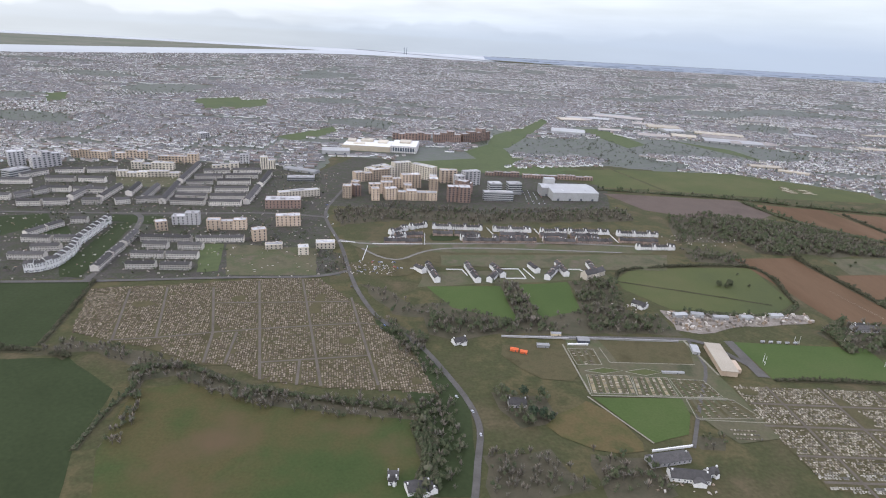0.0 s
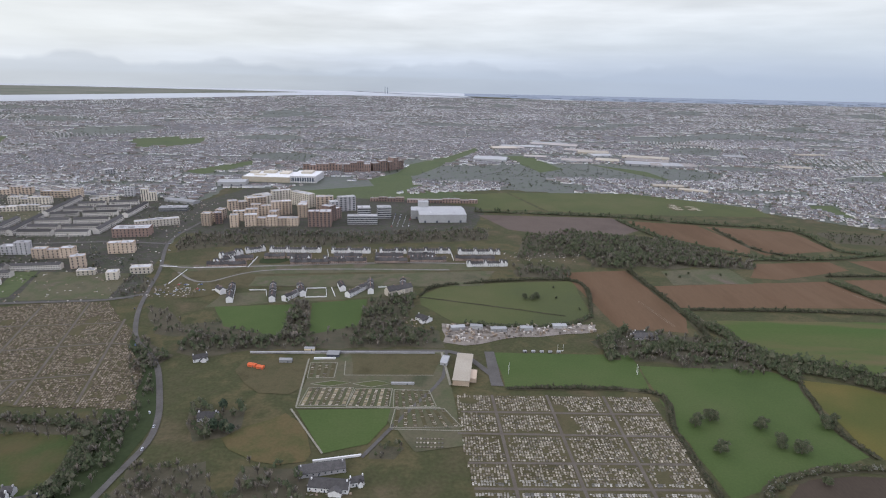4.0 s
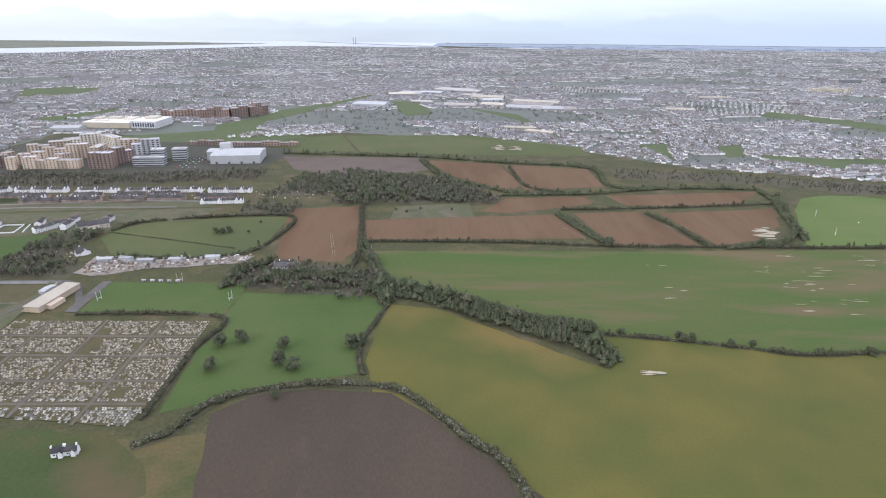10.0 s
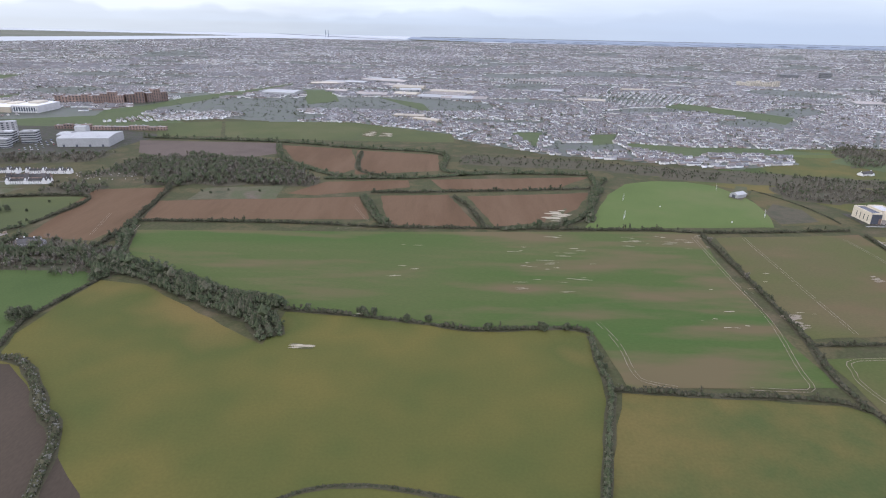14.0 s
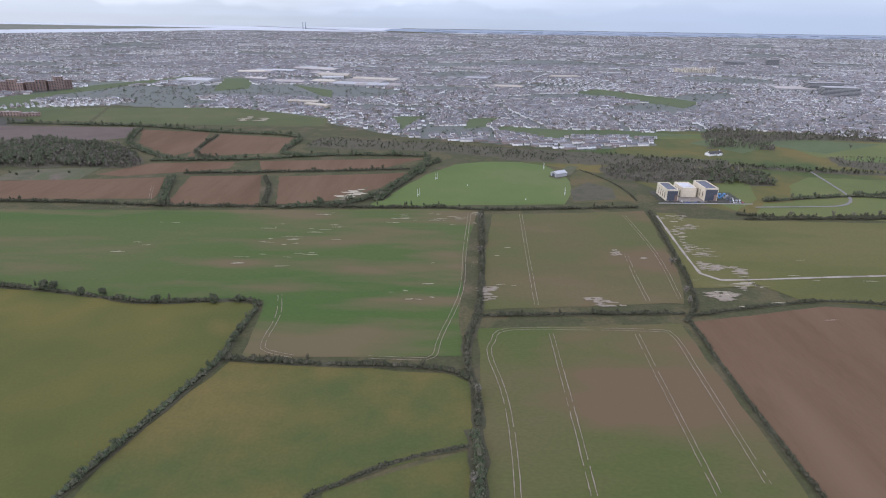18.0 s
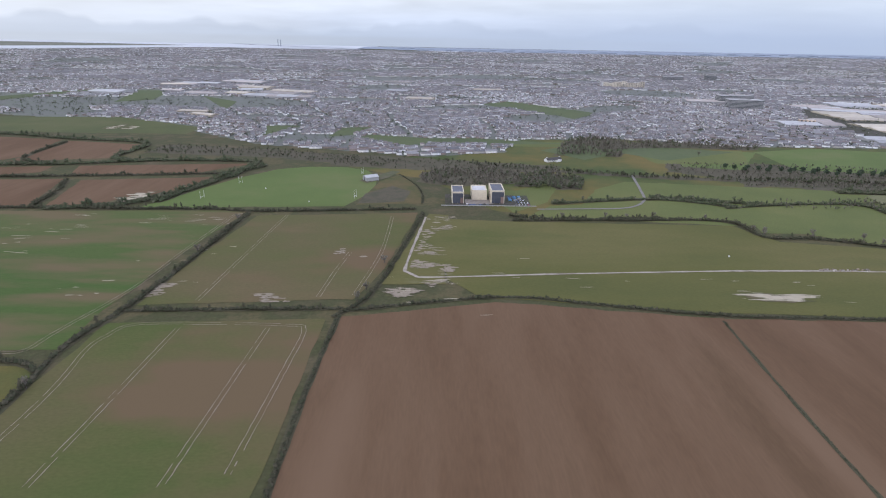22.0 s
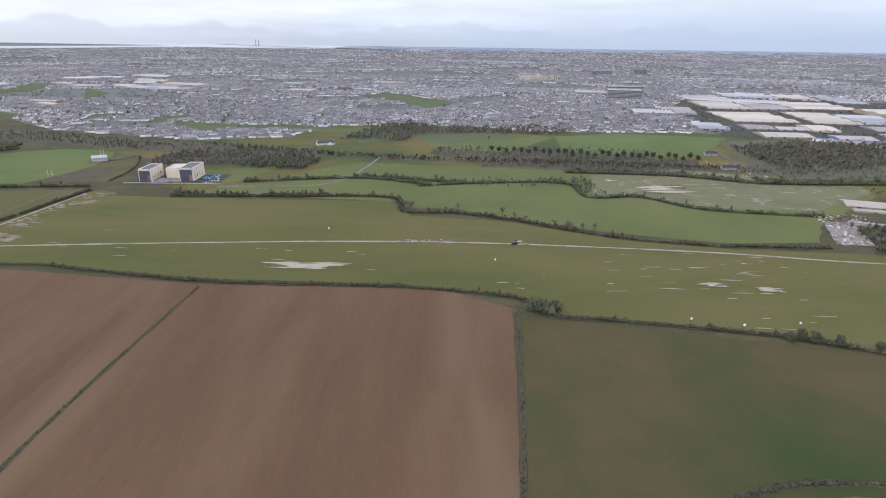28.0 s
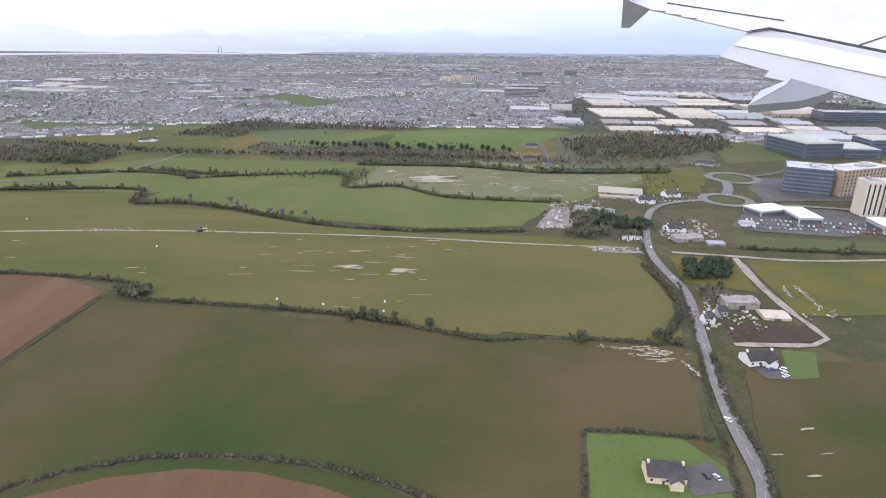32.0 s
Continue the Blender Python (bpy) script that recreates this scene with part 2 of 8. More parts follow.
BANK = material("hedge_bank", [(0.051, 0.051, 0.028), (0.068, 0.061, 0.036), (0.044, 0.048, 0.025)], 0.15, grain=1.2)
GREEN = material("green_grass", [(0.060, 0.070, 0.030), (0.071, 0.081, 0.031), (0.091, 0.089, 0.040)], 0.01, grain=0.9, detail=6, rough_grain=0.09)
BRIGHT = material("bright_grass", [(0.077, 0.104, 0.031), (0.087, 0.117, 0.035), (0.109, 0.122, 0.046)], 0.012, grain=0.9, detail=6, rough_grain=0.08)
OLIVE = material("olive_grass", [(0.055, 0.071, 0.019), (0.103, 0.090, 0.025), (0.069, 0.076, 0.021), (0.133, 0.099, 0.033)], 0.0055, grain=0.9, detail=4, rough_grain=0.07)
MIXED = material("mixed_grass", [(0.041, 0.062, 0.018), (0.060, 0.073, 0.023), (0.103, 0.087, 0.028), (0.135, 0.100, 0.034)], 0.009, grain=0.9, detail=5, rough_grain=0.08)
MEADOW = material("meadow_grass", [(0.067, 0.073, 0.023), (0.085, 0.084, 0.026), (0.102, 0.093, 0.033), (0.074, 0.080, 0.024)], 0.007, grain=0.9, detail=5, rough_grain=0.08, stretch=(0.6, 1.4, 1), patch=(0.05, 0.7, (0.168, 0.161, 0.097)))
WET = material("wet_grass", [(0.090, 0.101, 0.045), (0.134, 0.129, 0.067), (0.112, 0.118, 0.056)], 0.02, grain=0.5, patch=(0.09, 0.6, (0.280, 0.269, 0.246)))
TURF = material("winter_corn", [(0.032, 0.050, 0.014), (0.046, 0.053, 0.017), (0.068, 0.058, 0.024), (0.086, 0.064, 0.030)], 0.010, grain=0.9, detail=4, rough_grain=0.06)
CORN = material("young_corn", [(0.050, 0.083, 0.021), (0.058, 0.084, 0.023), (0.071, 0.086, 0.028), (0.109, 0.089, 0.045)], 0.008, grain=0.9, stretch=(0.45, 1.7, 1), detail=5, rough_grain=0.08, drift=(500, 670, 0.085), patch=(0.02, 0.53, (0.108, 0.086, 0.043)))
STRIPE = material("bare_corn", [(0.061, 0.079, 0.022), (0.079, 0.081, 0.028), (0.090, 0.080, 0.034), (0.110, 0.084, 0.042)], 0.009, grain=0.9, stretch=(0.7, 1.2, 1), detail=5, rough_grain=0.08, drift=(700, 800, 0.07), patch=(0.016, 0.53, (0.110, 0.078, 0.041)))
BROWN = material("ploughed_soil", [(0.087, 0.053, 0.028), (0.101, 0.061, 0.033), (0.117, 0.073, 0.041), (0.094, 0.058, 0.031)], 0.012, grain=0.5, stretch=(2.4, 0.35, 1), detail=6, rough_grain=0.06, patch=(0.014, 0.57, (0.130, 0.083, 0.048)))
RED = material("red_soil", [(0.080, 0.060, 0.049), (0.105, 0.081, 0.064), (0.090, 0.070, 0.057)], 0.015, grain=0.7)
SCRUB = material("scrub", [(0.057, 0.061, 0.033), (0.098, 0.088, 0.054), (0.072, 0.079, 0.039), (0.123, 0.094, 0.073)], 0.03, grain=0.7)
MUD = material("pale_mud", [(0.166, 0.134, 0.094), (0.232, 0.197, 0.145), (0.144, 0.117, 0.079)], 0.25, grain=1.5, rough=0.8, spec=0.08)
ASPHALT = material("asphalt", [(0.074, 0.068, 0.059), (0.105, 0.098, 0.086)], 0.1, grain=1.2, rough=0.8, spec=0.15)
PALE_ROAD = material("concrete_road", [(0.140, 0.131, 0.114), (0.193, 0.182, 0.161)], 0.1, grain=1.0)
TRACK = material("limestone_track", [(0.209, 0.179, 0.139), (0.293, 0.259, 0.209), (0.170, 0.144, 0.109)], 0.1, grain=1.4, rough=0.8, spec=0.08)
GRAVEL = material("gravel", [(0.152, 0.133, 0.108), (0.228, 0.200, 0.166), (0.122, 0.107, 0.086)], 0.12, grain=1.4)
PANEL = material("rooftop_panels", [(0.42, 0.44, 0.36), (0.52, 0.53, 0.45)], 0.3, grain=1)
STRAW = material("straw_gravel", [(0.20, 0.165, 0.095), (0.27, 0.23, 0.14)], 0.3, grain=1.5)
WET_MUD = material("wet_mud", [(0.078, 0.072, 0.036), (0.105, 0.090, 0.052), (0.070, 0.070, 0.033), (0.125, 0.108, 0.070)], 0.08, grain=1.0, rough=0.9, spec=0.05)
LINE = material("road_paint", [(0.36, 0.35, 0.33), (0.5, 0.49, 0.46)], 0.4)
# pale base carries most of the sky's reflection; the gloss is low
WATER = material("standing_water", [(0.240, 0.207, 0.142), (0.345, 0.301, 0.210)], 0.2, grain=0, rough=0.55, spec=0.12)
SEA = material("sea", [(0.24, 0.26, 0.28), (0.32, 0.34, 0.355)], 0.002, grain=0, rough=0.35, spec=0.5)
SAND = material("mudflat", [(0.10, 0.11, 0.075), (0.16, 0.155, 0.12)], 0.003, grain=0.02)
THORN = islands("thorn_twigs", [(0.059, 0.058, 0.036), (0.071, 0.066, 0.043), (0.055, 0.058, 0.034), (0.079, 0.073, 0.048), (0.052, 0.058, 0.032)], spec=0.1)
IVY = islands("ivy_leaves", [(0.060, 0.073, 0.040), (0.075, 0.087, 0.046), (0.090, 0.092, 0.056), (0.067, 0.082, 0.043), (0.103, 0.100, 0.065)], spec=0.1, rough=0.8)
FLOWER = islands("blossom_hedge", [(0.059, 0.067, 0.035), (0.094, 0.088, 0.053), (0.072, 0.068, 0.044), (0.158, 0.152, 0.124), (0.067, 0.072, 0.037)], spec=0.1)
PINE = islands("pine_needles", [(0.034, 0.049, 0.031), (0.044, 0.060, 0.036), (0.053, 0.067, 0.040)], spec=0.1)
TWIGS = islands("bare_twigs", [(0.143, 0.126, 0.101), (0.165, 0.144, 0.116), (0.130, 0.122, 0.096), (0.176, 0.148, 0.116), (0.122, 0.119, 0.085)], spec=0.1)
BARK = material("bark", [(0.08, 0.068, 0.055), (0.12, 0.105, 0.085)], 1.5, grain=4)
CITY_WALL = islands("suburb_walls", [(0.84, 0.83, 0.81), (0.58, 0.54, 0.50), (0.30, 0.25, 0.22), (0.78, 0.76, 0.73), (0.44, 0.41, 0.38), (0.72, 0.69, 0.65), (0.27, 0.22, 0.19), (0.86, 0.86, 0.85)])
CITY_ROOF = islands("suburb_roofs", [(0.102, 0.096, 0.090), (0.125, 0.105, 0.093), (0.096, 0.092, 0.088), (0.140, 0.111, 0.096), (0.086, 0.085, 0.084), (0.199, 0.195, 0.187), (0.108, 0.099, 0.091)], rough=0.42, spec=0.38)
STREET_TWIGS = islands("street_tree_twigs", [(0.122, 0.130, 0.107), (0.152, 0.151, 0.129), (0.105, 0.119, 0.096), (0.138, 0.140, 0.117)], spec=0.1)
RENDER_WHITE = material("white_render", [(0.605, 0.596, 0.563), (0.672, 0.664, 0.638)], 0.4, grain=1.5)
RENDER_CREAM = material("cream_render", [(0.56, 0.47, 0.31), (0.64, 0.55, 0.38)], 0.4, grain=1.5)
SLATE = material("slate", [(0.058, 0.055, 0.052), (0.086, 0.081, 0.076)], 0.6, grain=3, rough=0.85, random_by="object", spec=0.1)
TAN = material("tan_brick", [(0.400, 0.312, 0.226), (0.474, 0.381, 0.292)], 0.15, grain=2, random_by="object")
BRICK = material("red_brick", [(0.218, 0.152, 0.124), (0.277, 0.199, 0.161)], 0.15, grain=2, random_by="object")
GREY = material("grey_render", [(0.33, 0.32, 0.31), (0.42, 0.41, 0.4)], 0.2, grain=2, random_by="object")
PALE = material("pale_render", [(0.484, 0.436, 0.348), (0.549, 0.497, 0.411)], 0.2, grain=2, random_by="object")
CLAD = material("white_cladding", [(0.285, 0.285, 0.275), (0.328, 0.328, 0.318)], 0.1, grain=1.2, rough=0.5, random_by="object")
CLAD_CREAM = material("cream_cladding", [(0.371, 0.324, 0.247), (0.431, 0.382, 0.297)], 0.1, grain=1.2, rough=0.5, random_by="object")
CLAD_BLUE = material("blue_cladding", [(0.09, 0.2, 0.34), (0.12, 0.25, 0.4)], 0.1, grain=1.2, rough=0.5)
CLAD_DARK = material("dark_cladding", [(0.06, 0.065, 0.08), (0.09, 0.095, 0.11)], 0.1, grain=1.2, rough=0.45)
RUST = material("rusty_sheet", [(0.2, 0.17, 0.14), (0.3, 0.28, 0.25), (0.16, 0.12, 0.09)], 0.3, grain=2)
ROOF_FLAT = material("flat_roof", [(0.3, 0.3, 0.29), (0.42, 0.41, 0.4), (0.25, 0.25, 0.25)], 0.15, grain=1, random_by="object")
GLASS = material("window_glass", [(0.03, 0.036, 0.042), (0.055, 0.062, 0.07)], 0.5, grain=0, rough=0.12, spec=0.6)
GLAZED = material("curtain_glass", [(0.072, 0.088, 0.110), (0.094, 0.110, 0.132)], 0.1, grain=0, rough=0.12, spec=0.6)
STONE = islands("gravestones", [(0.214, 0.191, 0.147), (0.298, 0.266, 0.206), (0.116, 0.106, 0.085), (0.395, 0.356, 0.285), (0.164, 0.141, 0.103), (0.346, 0.309, 0.242), (0.230, 0.195, 0.142), (0.141, 0.117, 0.085)])
PLOT = material("grave_ground", [(0.054, 0.048, 0.023), (0.081, 0.070, 0.036), (0.062, 0.059, 0.028)], 0.06, grain=1.2)
PATHS = material("cemetery_path", [(0.092, 0.078, 0.061), (0.126, 0.109, 0.088)], 0.1, grain=1)
KERB = material("path_edging", [(0.180, 0.169, 0.124), (0.240, 0.225, 0.173)], 0.2)
TARP = material("orange_sheet", [(0.5, 0.1, 0.04), (0.6, 0.16, 0.07)], 0.4)
RUBBLE = islands("rubble", [(0.353, 0.314, 0.266), (0.212, 0.183, 0.154), (0.127, 0.112, 0.094), (0.465, 0.426, 0.373), (0.254, 0.197, 0.142)])
TYRE = material("tyre", [(0.02, 0.02, 0.02), (0.03, 0.03, 0.03)], 2)
PAINTS = [material("car_paint_" + k, [c, tuple(min(1, v * 1.12) for v in c)], 0.5, grain=0, rough=0.3, spec=0.5) for k, c in (("white", (0.72, 0.72, 0.72)), ("silver", (0.42, 0.43, 0.44)), ("black", (0.03, 0.03, 0.035)), ("red", (0.4, 0.04, 0.035)), ("blue", (0.05, 0.1, 0.25)), ("grey", (0.16, 0.17, 0.18)))]
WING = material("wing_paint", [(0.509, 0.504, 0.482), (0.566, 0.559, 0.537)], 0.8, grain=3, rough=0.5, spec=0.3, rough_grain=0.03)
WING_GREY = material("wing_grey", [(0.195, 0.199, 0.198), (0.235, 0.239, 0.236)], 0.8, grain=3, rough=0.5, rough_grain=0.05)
SEAL = material("dark_seal", [(0.05, 0.05, 0.055), (0.09, 0.09, 0.09)], 3)
# blue-grey haze of the distance is put into this base colour
HAZED_HARBOUR = material("harbour_land_hazed", [(0.17, 0.2, 0.235), (0.22, 0.25, 0.285), (0.19, 0.22, 0.25)], 0.006, grain=0.05, rough=0.9, spec=0.1)
PARK = material("park_grass", [(0.056, 0.075, 0.031), (0.074, 0.091, 0.037), (0.064, 0.079, 0.034)], 0.01, grain=0.2, rough=0.8, spec=0.1)
LOAM = material("dark_loam", [(0.047, 0.036, 0.026), (0.057, 0.044, 0.031), (0.068, 0.051, 0.036)], 0.01, grain=0.9, stretch=(1.4, 0.5, 1), detail=5, rough_grain=0.1, patch=(0.014, 0.56, (0.116, 0.078, 0.054)))
ROOF_GREY = material("grey_sheet_roof", [(0.273, 0.247, 0.221), (0.346, 0.312, 0.279)], 0.1, grain=1, random_by="object")
HOUSE_BRICK = material("brown_house_brick", [(0.230, 0.170, 0.136), (0.297, 0.230, 0.187)], 0.3, grain=2, random_by="object")

ESTATE_GROUND = material("estate_ground", [(0.042, 0.047, 0.027), (0.067, 0.059, 0.052), (0.047, 0.052, 0.029), (0.080, 0.073, 0.065)], 0.1, grain=0.8, rough_grain=0.2)

OFFICE = material("blue_grey_panels", [(0.1, 0.115, 0.14), (0.135, 0.15, 0.175)], 0.1, grain=1, rough=0.4, spec=0.5, random_by="object")

LAWN = material("mown_lawn", [(0.051, 0.076, 0.023), (0.059, 0.085, 0.026), (0.069, 0.090, 0.031)], 0.02, grain=0.9, detail=6, rough_grain=0.08)

# greyer copy of the wing paint; on the flap it carries the shading
WING_PALE = material("wing_paint_greyed", [(0.417, 0.417, 0.407), (0.473, 0.473, 0.462)], 0.8, grain=3, rough=0.5, rough_grain=0.03)

OLD_STONE = islands("old_gravestones", [(0.159, 0.130, 0.094), (0.223, 0.184, 0.136), (0.092, 0.076, 0.057), (0.303, 0.252, 0.195), (0.124, 0.098, 0.068), (0.239, 0.196, 0.143), (0.159, 0.124, 0.087), (0.108, 0.083, 0.059)])


# ---- building blocks ----
class Shape:
    """Collects corners and faces, each face with a material number."""

    def __init__(self):
        self.v, self.f, self.m = [], [], []

    def add(self, corners, faces, mat=0):
        k = len(self.v)
        self.v.extend(corners)
        self.f.extend([tuple(k + i for i in q) for q in faces])
        self.m.extend([mat] * len(faces))

    def box(self, x, y, z, sx, sy, sz, turn=0.0, mat=0):
        c, s = math.cos(turn), math.sin(turn)
        pts = []
        for dz in (0, sz):
            for dx, dy in ((-1, -1), (1, -1), (1, 1), (-1, 1)):
                a, b = dx * sx / 2, dy * sy / 2
                pts.append((x + c * a - s * b, y + s * a + c * b, z + dz))
        self.add(pts, [(3, 2, 1, 0), (4, 5, 6, 7), (0, 1, 5, 4), (1, 2, 6, 5), (2, 3, 7, 6), (3, 0, 4, 7)], mat)

    def gable(self, x, y, z, sx, sy, rise, thick=0.18, turn=0.0, mat=0):
        """A pitched roof whose ridge runs along x, with thickness."""
        c, s = math.cos(turn), math.sin(turn)
        pts = []
        for dx in (-sx / 2, sx / 2):
            for b, h in ((-sy / 2, 0), (0, rise), (sy / 2, 0), (sy / 2, -thick), (0, rise - thick), (-sy / 2, -thick)):
                pts.append((x + c * dx - s * b, y + s * dx + c * b, z + h))
        self.add(pts, [(0, 6, 7, 1), (1, 7, 8, 2), (2, 8, 9, 3), (3, 9, 10, 4), (4, 10, 11, 5), (5, 11, 6, 0), (5, 0, 1, 4), (4, 1, 2, 3), (11, 10, 7, 6), (10, 9, 8, 7)], mat)

    def pentagon(self, x, y, z, sx, sy, eave, rise, turn=0.0, mat=0):
        """Walls with gable ends, ridge along x."""
        c, s = math.cos(turn), math.sin(turn)
        pts = []
        for dx in (-sx / 2, sx / 2):
            for b, h in ((-sy / 2, 0), (sy / 2, 0), (sy / 2, eave), (0, eave + rise), (-sy / 2, eave)):
                pts.append((x + c * dx - s * b, y + s * dx + c * b, z + h))
        self.add(pts, [(0, 1, 2, 3, 4), (9, 8, 7, 6, 5), (0, 4, 9, 5), (1, 6, 7, 2), (4, 3, 8, 9), (3, 2, 7, 8), (0, 5, 6, 1)], mat)

    def prism(self, x, y, z, r0, r1, h, sides=6, mat=0, lean=(0, 0)):
        pts = []
        for r, zz, k in ((r0, z, 0), (r1, z + h, 1)):
            for i in range(sides):
                a = 2 * math.pi * i / sides
                pts.append((x + lean[0] * k + r * math.cos(a), y + lean[1] * k + r * math.sin(a), zz))
        self.add(pts, [tuple(range(sides))[::-1], tuple(range(sides, 2 * sides))] + [(i, (i + 1) % sides, sides + (i + 1) % sides, sides + i) for i in range(sides)], mat)

    def mesh(self, name, *mats):
        me = bpy.data.meshes.new(name)
        me.from_pydata(self.v, [], self.f)
        for m in mats:
            me.materials.append(m)
        me.polygons.foreach_set("material_index", self.m)
        me.update()
        return me


def thing(name, label, category, x=0.0, y=0.0, z=0.0, turn=0.0, group="", kind=""):
    ob = new(name)
    ob.matrix_basis = pose(x, y, z, 0, 0, turn)
    return tagged(ob, label, category, group, kind)


def part(name, shape, mats, parent, label="", kind=""):
    me = shape if isinstance(shape, bpy.types.Mesh) else shape.mesh(name, *(mats if isinstance(mats, (list, tuple)) else (mats,)))
    ob = new(name, me)
    ob.parent = parent
    return tagged(ob, label, kind=kind)


def single(name, shape, mats, label, category, group="", kind=""):
    ob = new(name, shape.mesh(name, *(mats if isinstance(mats, (list, tuple)) else (mats,))))
    return tagged(ob, label, category, group, kind)


def inside(px, py, poly):
    """Which of the points lie in the polygon."""
    res = np.zeros(len(px), bool)
    k = len(poly)
    for i in range(k):
        (x0, y0), (x1, y1) = poly[i], poly[(i + 1) % k]
        if y0 == y1:
            continue
        hit = ((y0 > py) != (y1 > py)) & (px < (x1 - x0) * (py - y0) / (y1 - y0) + x0)
        res ^= hit
    return res


def rounded(points, closed=False, step=6.0):
    """A smooth line through the corners (Catmull-Rom)."""
    p = [Vector((x, y)) for x, y in points]
    k = len(p)
    out = []
    for i in range(k if closed else k - 1):
        a, b, c, d = (p[(i - 1) % k] if closed else p[max(i - 1, 0)]), p[i], p[(i + 1) % k], (p[(i + 2) % k] if closed else p[min(i + 2, k - 1)])
        m = max(1, int((c - b).length / step))
        for j in range(m):
            t = j / m
            out.append(0.5 * ((2 * b) + (c - a) * t + (2 * a - 5 * b + 4 * c - d) * t * t + (3 * b - a - 3 * c + d) * t ** 3))
    if not closed:
        out.append(p[-1])
    return out


rng = random.Random(7)
KEEP_CLEAR = []
LEVEL = [0.05]
OVER = [0.0]


def sheet(name, points, mat, label, category, z=None, kind="structure", smooth=False, ragged=0.6):
    """A flat, slightly uneven-edged piece of ground."""
    if z is None:
        LEVEL[0] += 0.0018
        z = LEVEL[0]
    edge = []
    pts = [tuple(q) for q in rounded(points, True, 8)] if smooth else points
    k = len(pts)
    for i in range(k):
        a, b = Vector(pts[i]), Vector(pts[(i + 1) % k])
        m = max(1, int((b - a).length / 9)) if ragged else 1
        for j in range(m):
            q = a.lerp(b, j / m)
            edge.append((q.x + rng.uniform(-ragged, ragged), q.y + rng.uniform(-ragged, ragged)))
    bm = bmesh.new()
    bm.faces.new([bm.verts.new((x, y, z)) for x, y in edge])
    bm.normal_update()
    for f in bm.faces:
        if f.normal.z < 0:
            f.normal_flip()
    bmesh.ops.triangulate(bm, faces=bm.faces[:])
    me = bpy.data.meshes.new(name)
    bm.to_mesh(me)
    bm.free()
    me.materials.append(mat)
    return tagged(new(name, me), label, category, "", kind)


PADDOCKS = []


def field(mat, points, label, ragged=0.6):
    KEEP_CLEAR.append(points)
    if "paddock" in label:
        PADDOCKS.append(points)
    return sheet("field", points, mat, label, "field", None, "structure", ragged > 1, ragged)


def ribbon(name, points, width, mat, z, label, category, kind="structure", wander=0.0):
    line = rounded(points)
    s = Shape()
    left, right = [], []
    for i, q in enumerate(line):
        d = (line[min(i + 1, len(line) - 1)] - line[max(i - 1, 0)])
        d = d.normalized() if d.length > 1e-6 else Vector((1, 0))
        nrm = Vector((-d.y, d.x))
        w = width / 2 * (1 + rng.uniform(-wander, wander))
        left.append((*(q + nrm * w), z))
        right.append((*(q - nrm * w), z))
    k = len(line)
    s.add(right + left, [(i, i + 1, k + i + 1, k + i) for i in range(k - 1)])
    return single(name, s, mat, label, category, "", kind), line


def road(points, width, label):
    OVER[0] += 0.001
    z = 0.27 + OVER[0]
    mat = PALE_ROAD if "pale" in label else ASPHALT
    width *= 1.2
    ob, line = ribbon("road", points, width, mat, z, label, "road")
    for (x0, y0), (x1, y1) in zip(points, points[1:]):
        d = Vector((x1 - x0, y1 - y0)).normalized() * (width / 2 + 2.5)
        KEEP_CLEAR.append([(x0 - d.y, y0 + d.x), (x1 - d.y, y1 + d.x), (x1 + d.y, y1 - d.x), (x0 + d.y, y0 - d.x)])
    if "line" in label:
        s = Shape()
        for i in range(0, len(line) - 1):
            a, b = line[i], line[i + 1]
            d = (b - a).normalized()
            ang = math.atan2(d.y, d.x)
            m = a.lerp(b, 0.5)
            s.box(m.x, m.y, z + 0.01, (b - a).length * 0.6, 0.07, 0.012, ang)
        part("road_markings", s, LINE, ob, "worn white lane lines", "stuff")
    return ob


def track(points, width, mat, label):
    OVER[0] += 0.0006
    if width > 1.5:
        return ribbon("field_track", points, width, TRACK, 0.21 + OVER[0], label, "track", "structure", 0.35)[0]
    gap = width * 0.8
    s = Shape()
    line = rounded(points, step=2.5)
    z = 0.21 + OVER[0]
    for side in (-1, 1):
        pts = []
        for i, q in enumerate(line):
            d = (line[min(i + 1, len(line) - 1)] - line[max(i - 1, 0)]).normalized()
            nrm = Vector((-d.y, d.x))
            mid = q + nrm * side * gap + nrm * rng.uniform(-0.1, 0.1)
            w = width * 0.12 * rng.uniform(0.5, 1.3)
            pts.append(((*(mid - nrm * w), z), (*(mid + nrm * w), z)))
        k = len(pts)
        s.add([p[0] for p in pts] + [p[1] for p in pts], [(i, i + 1, k + i + 1, k + i) for i in range(k - 1) if rng.random() < 0.96])
    return single("field_track", s, mat, label, "track", "", "structure")


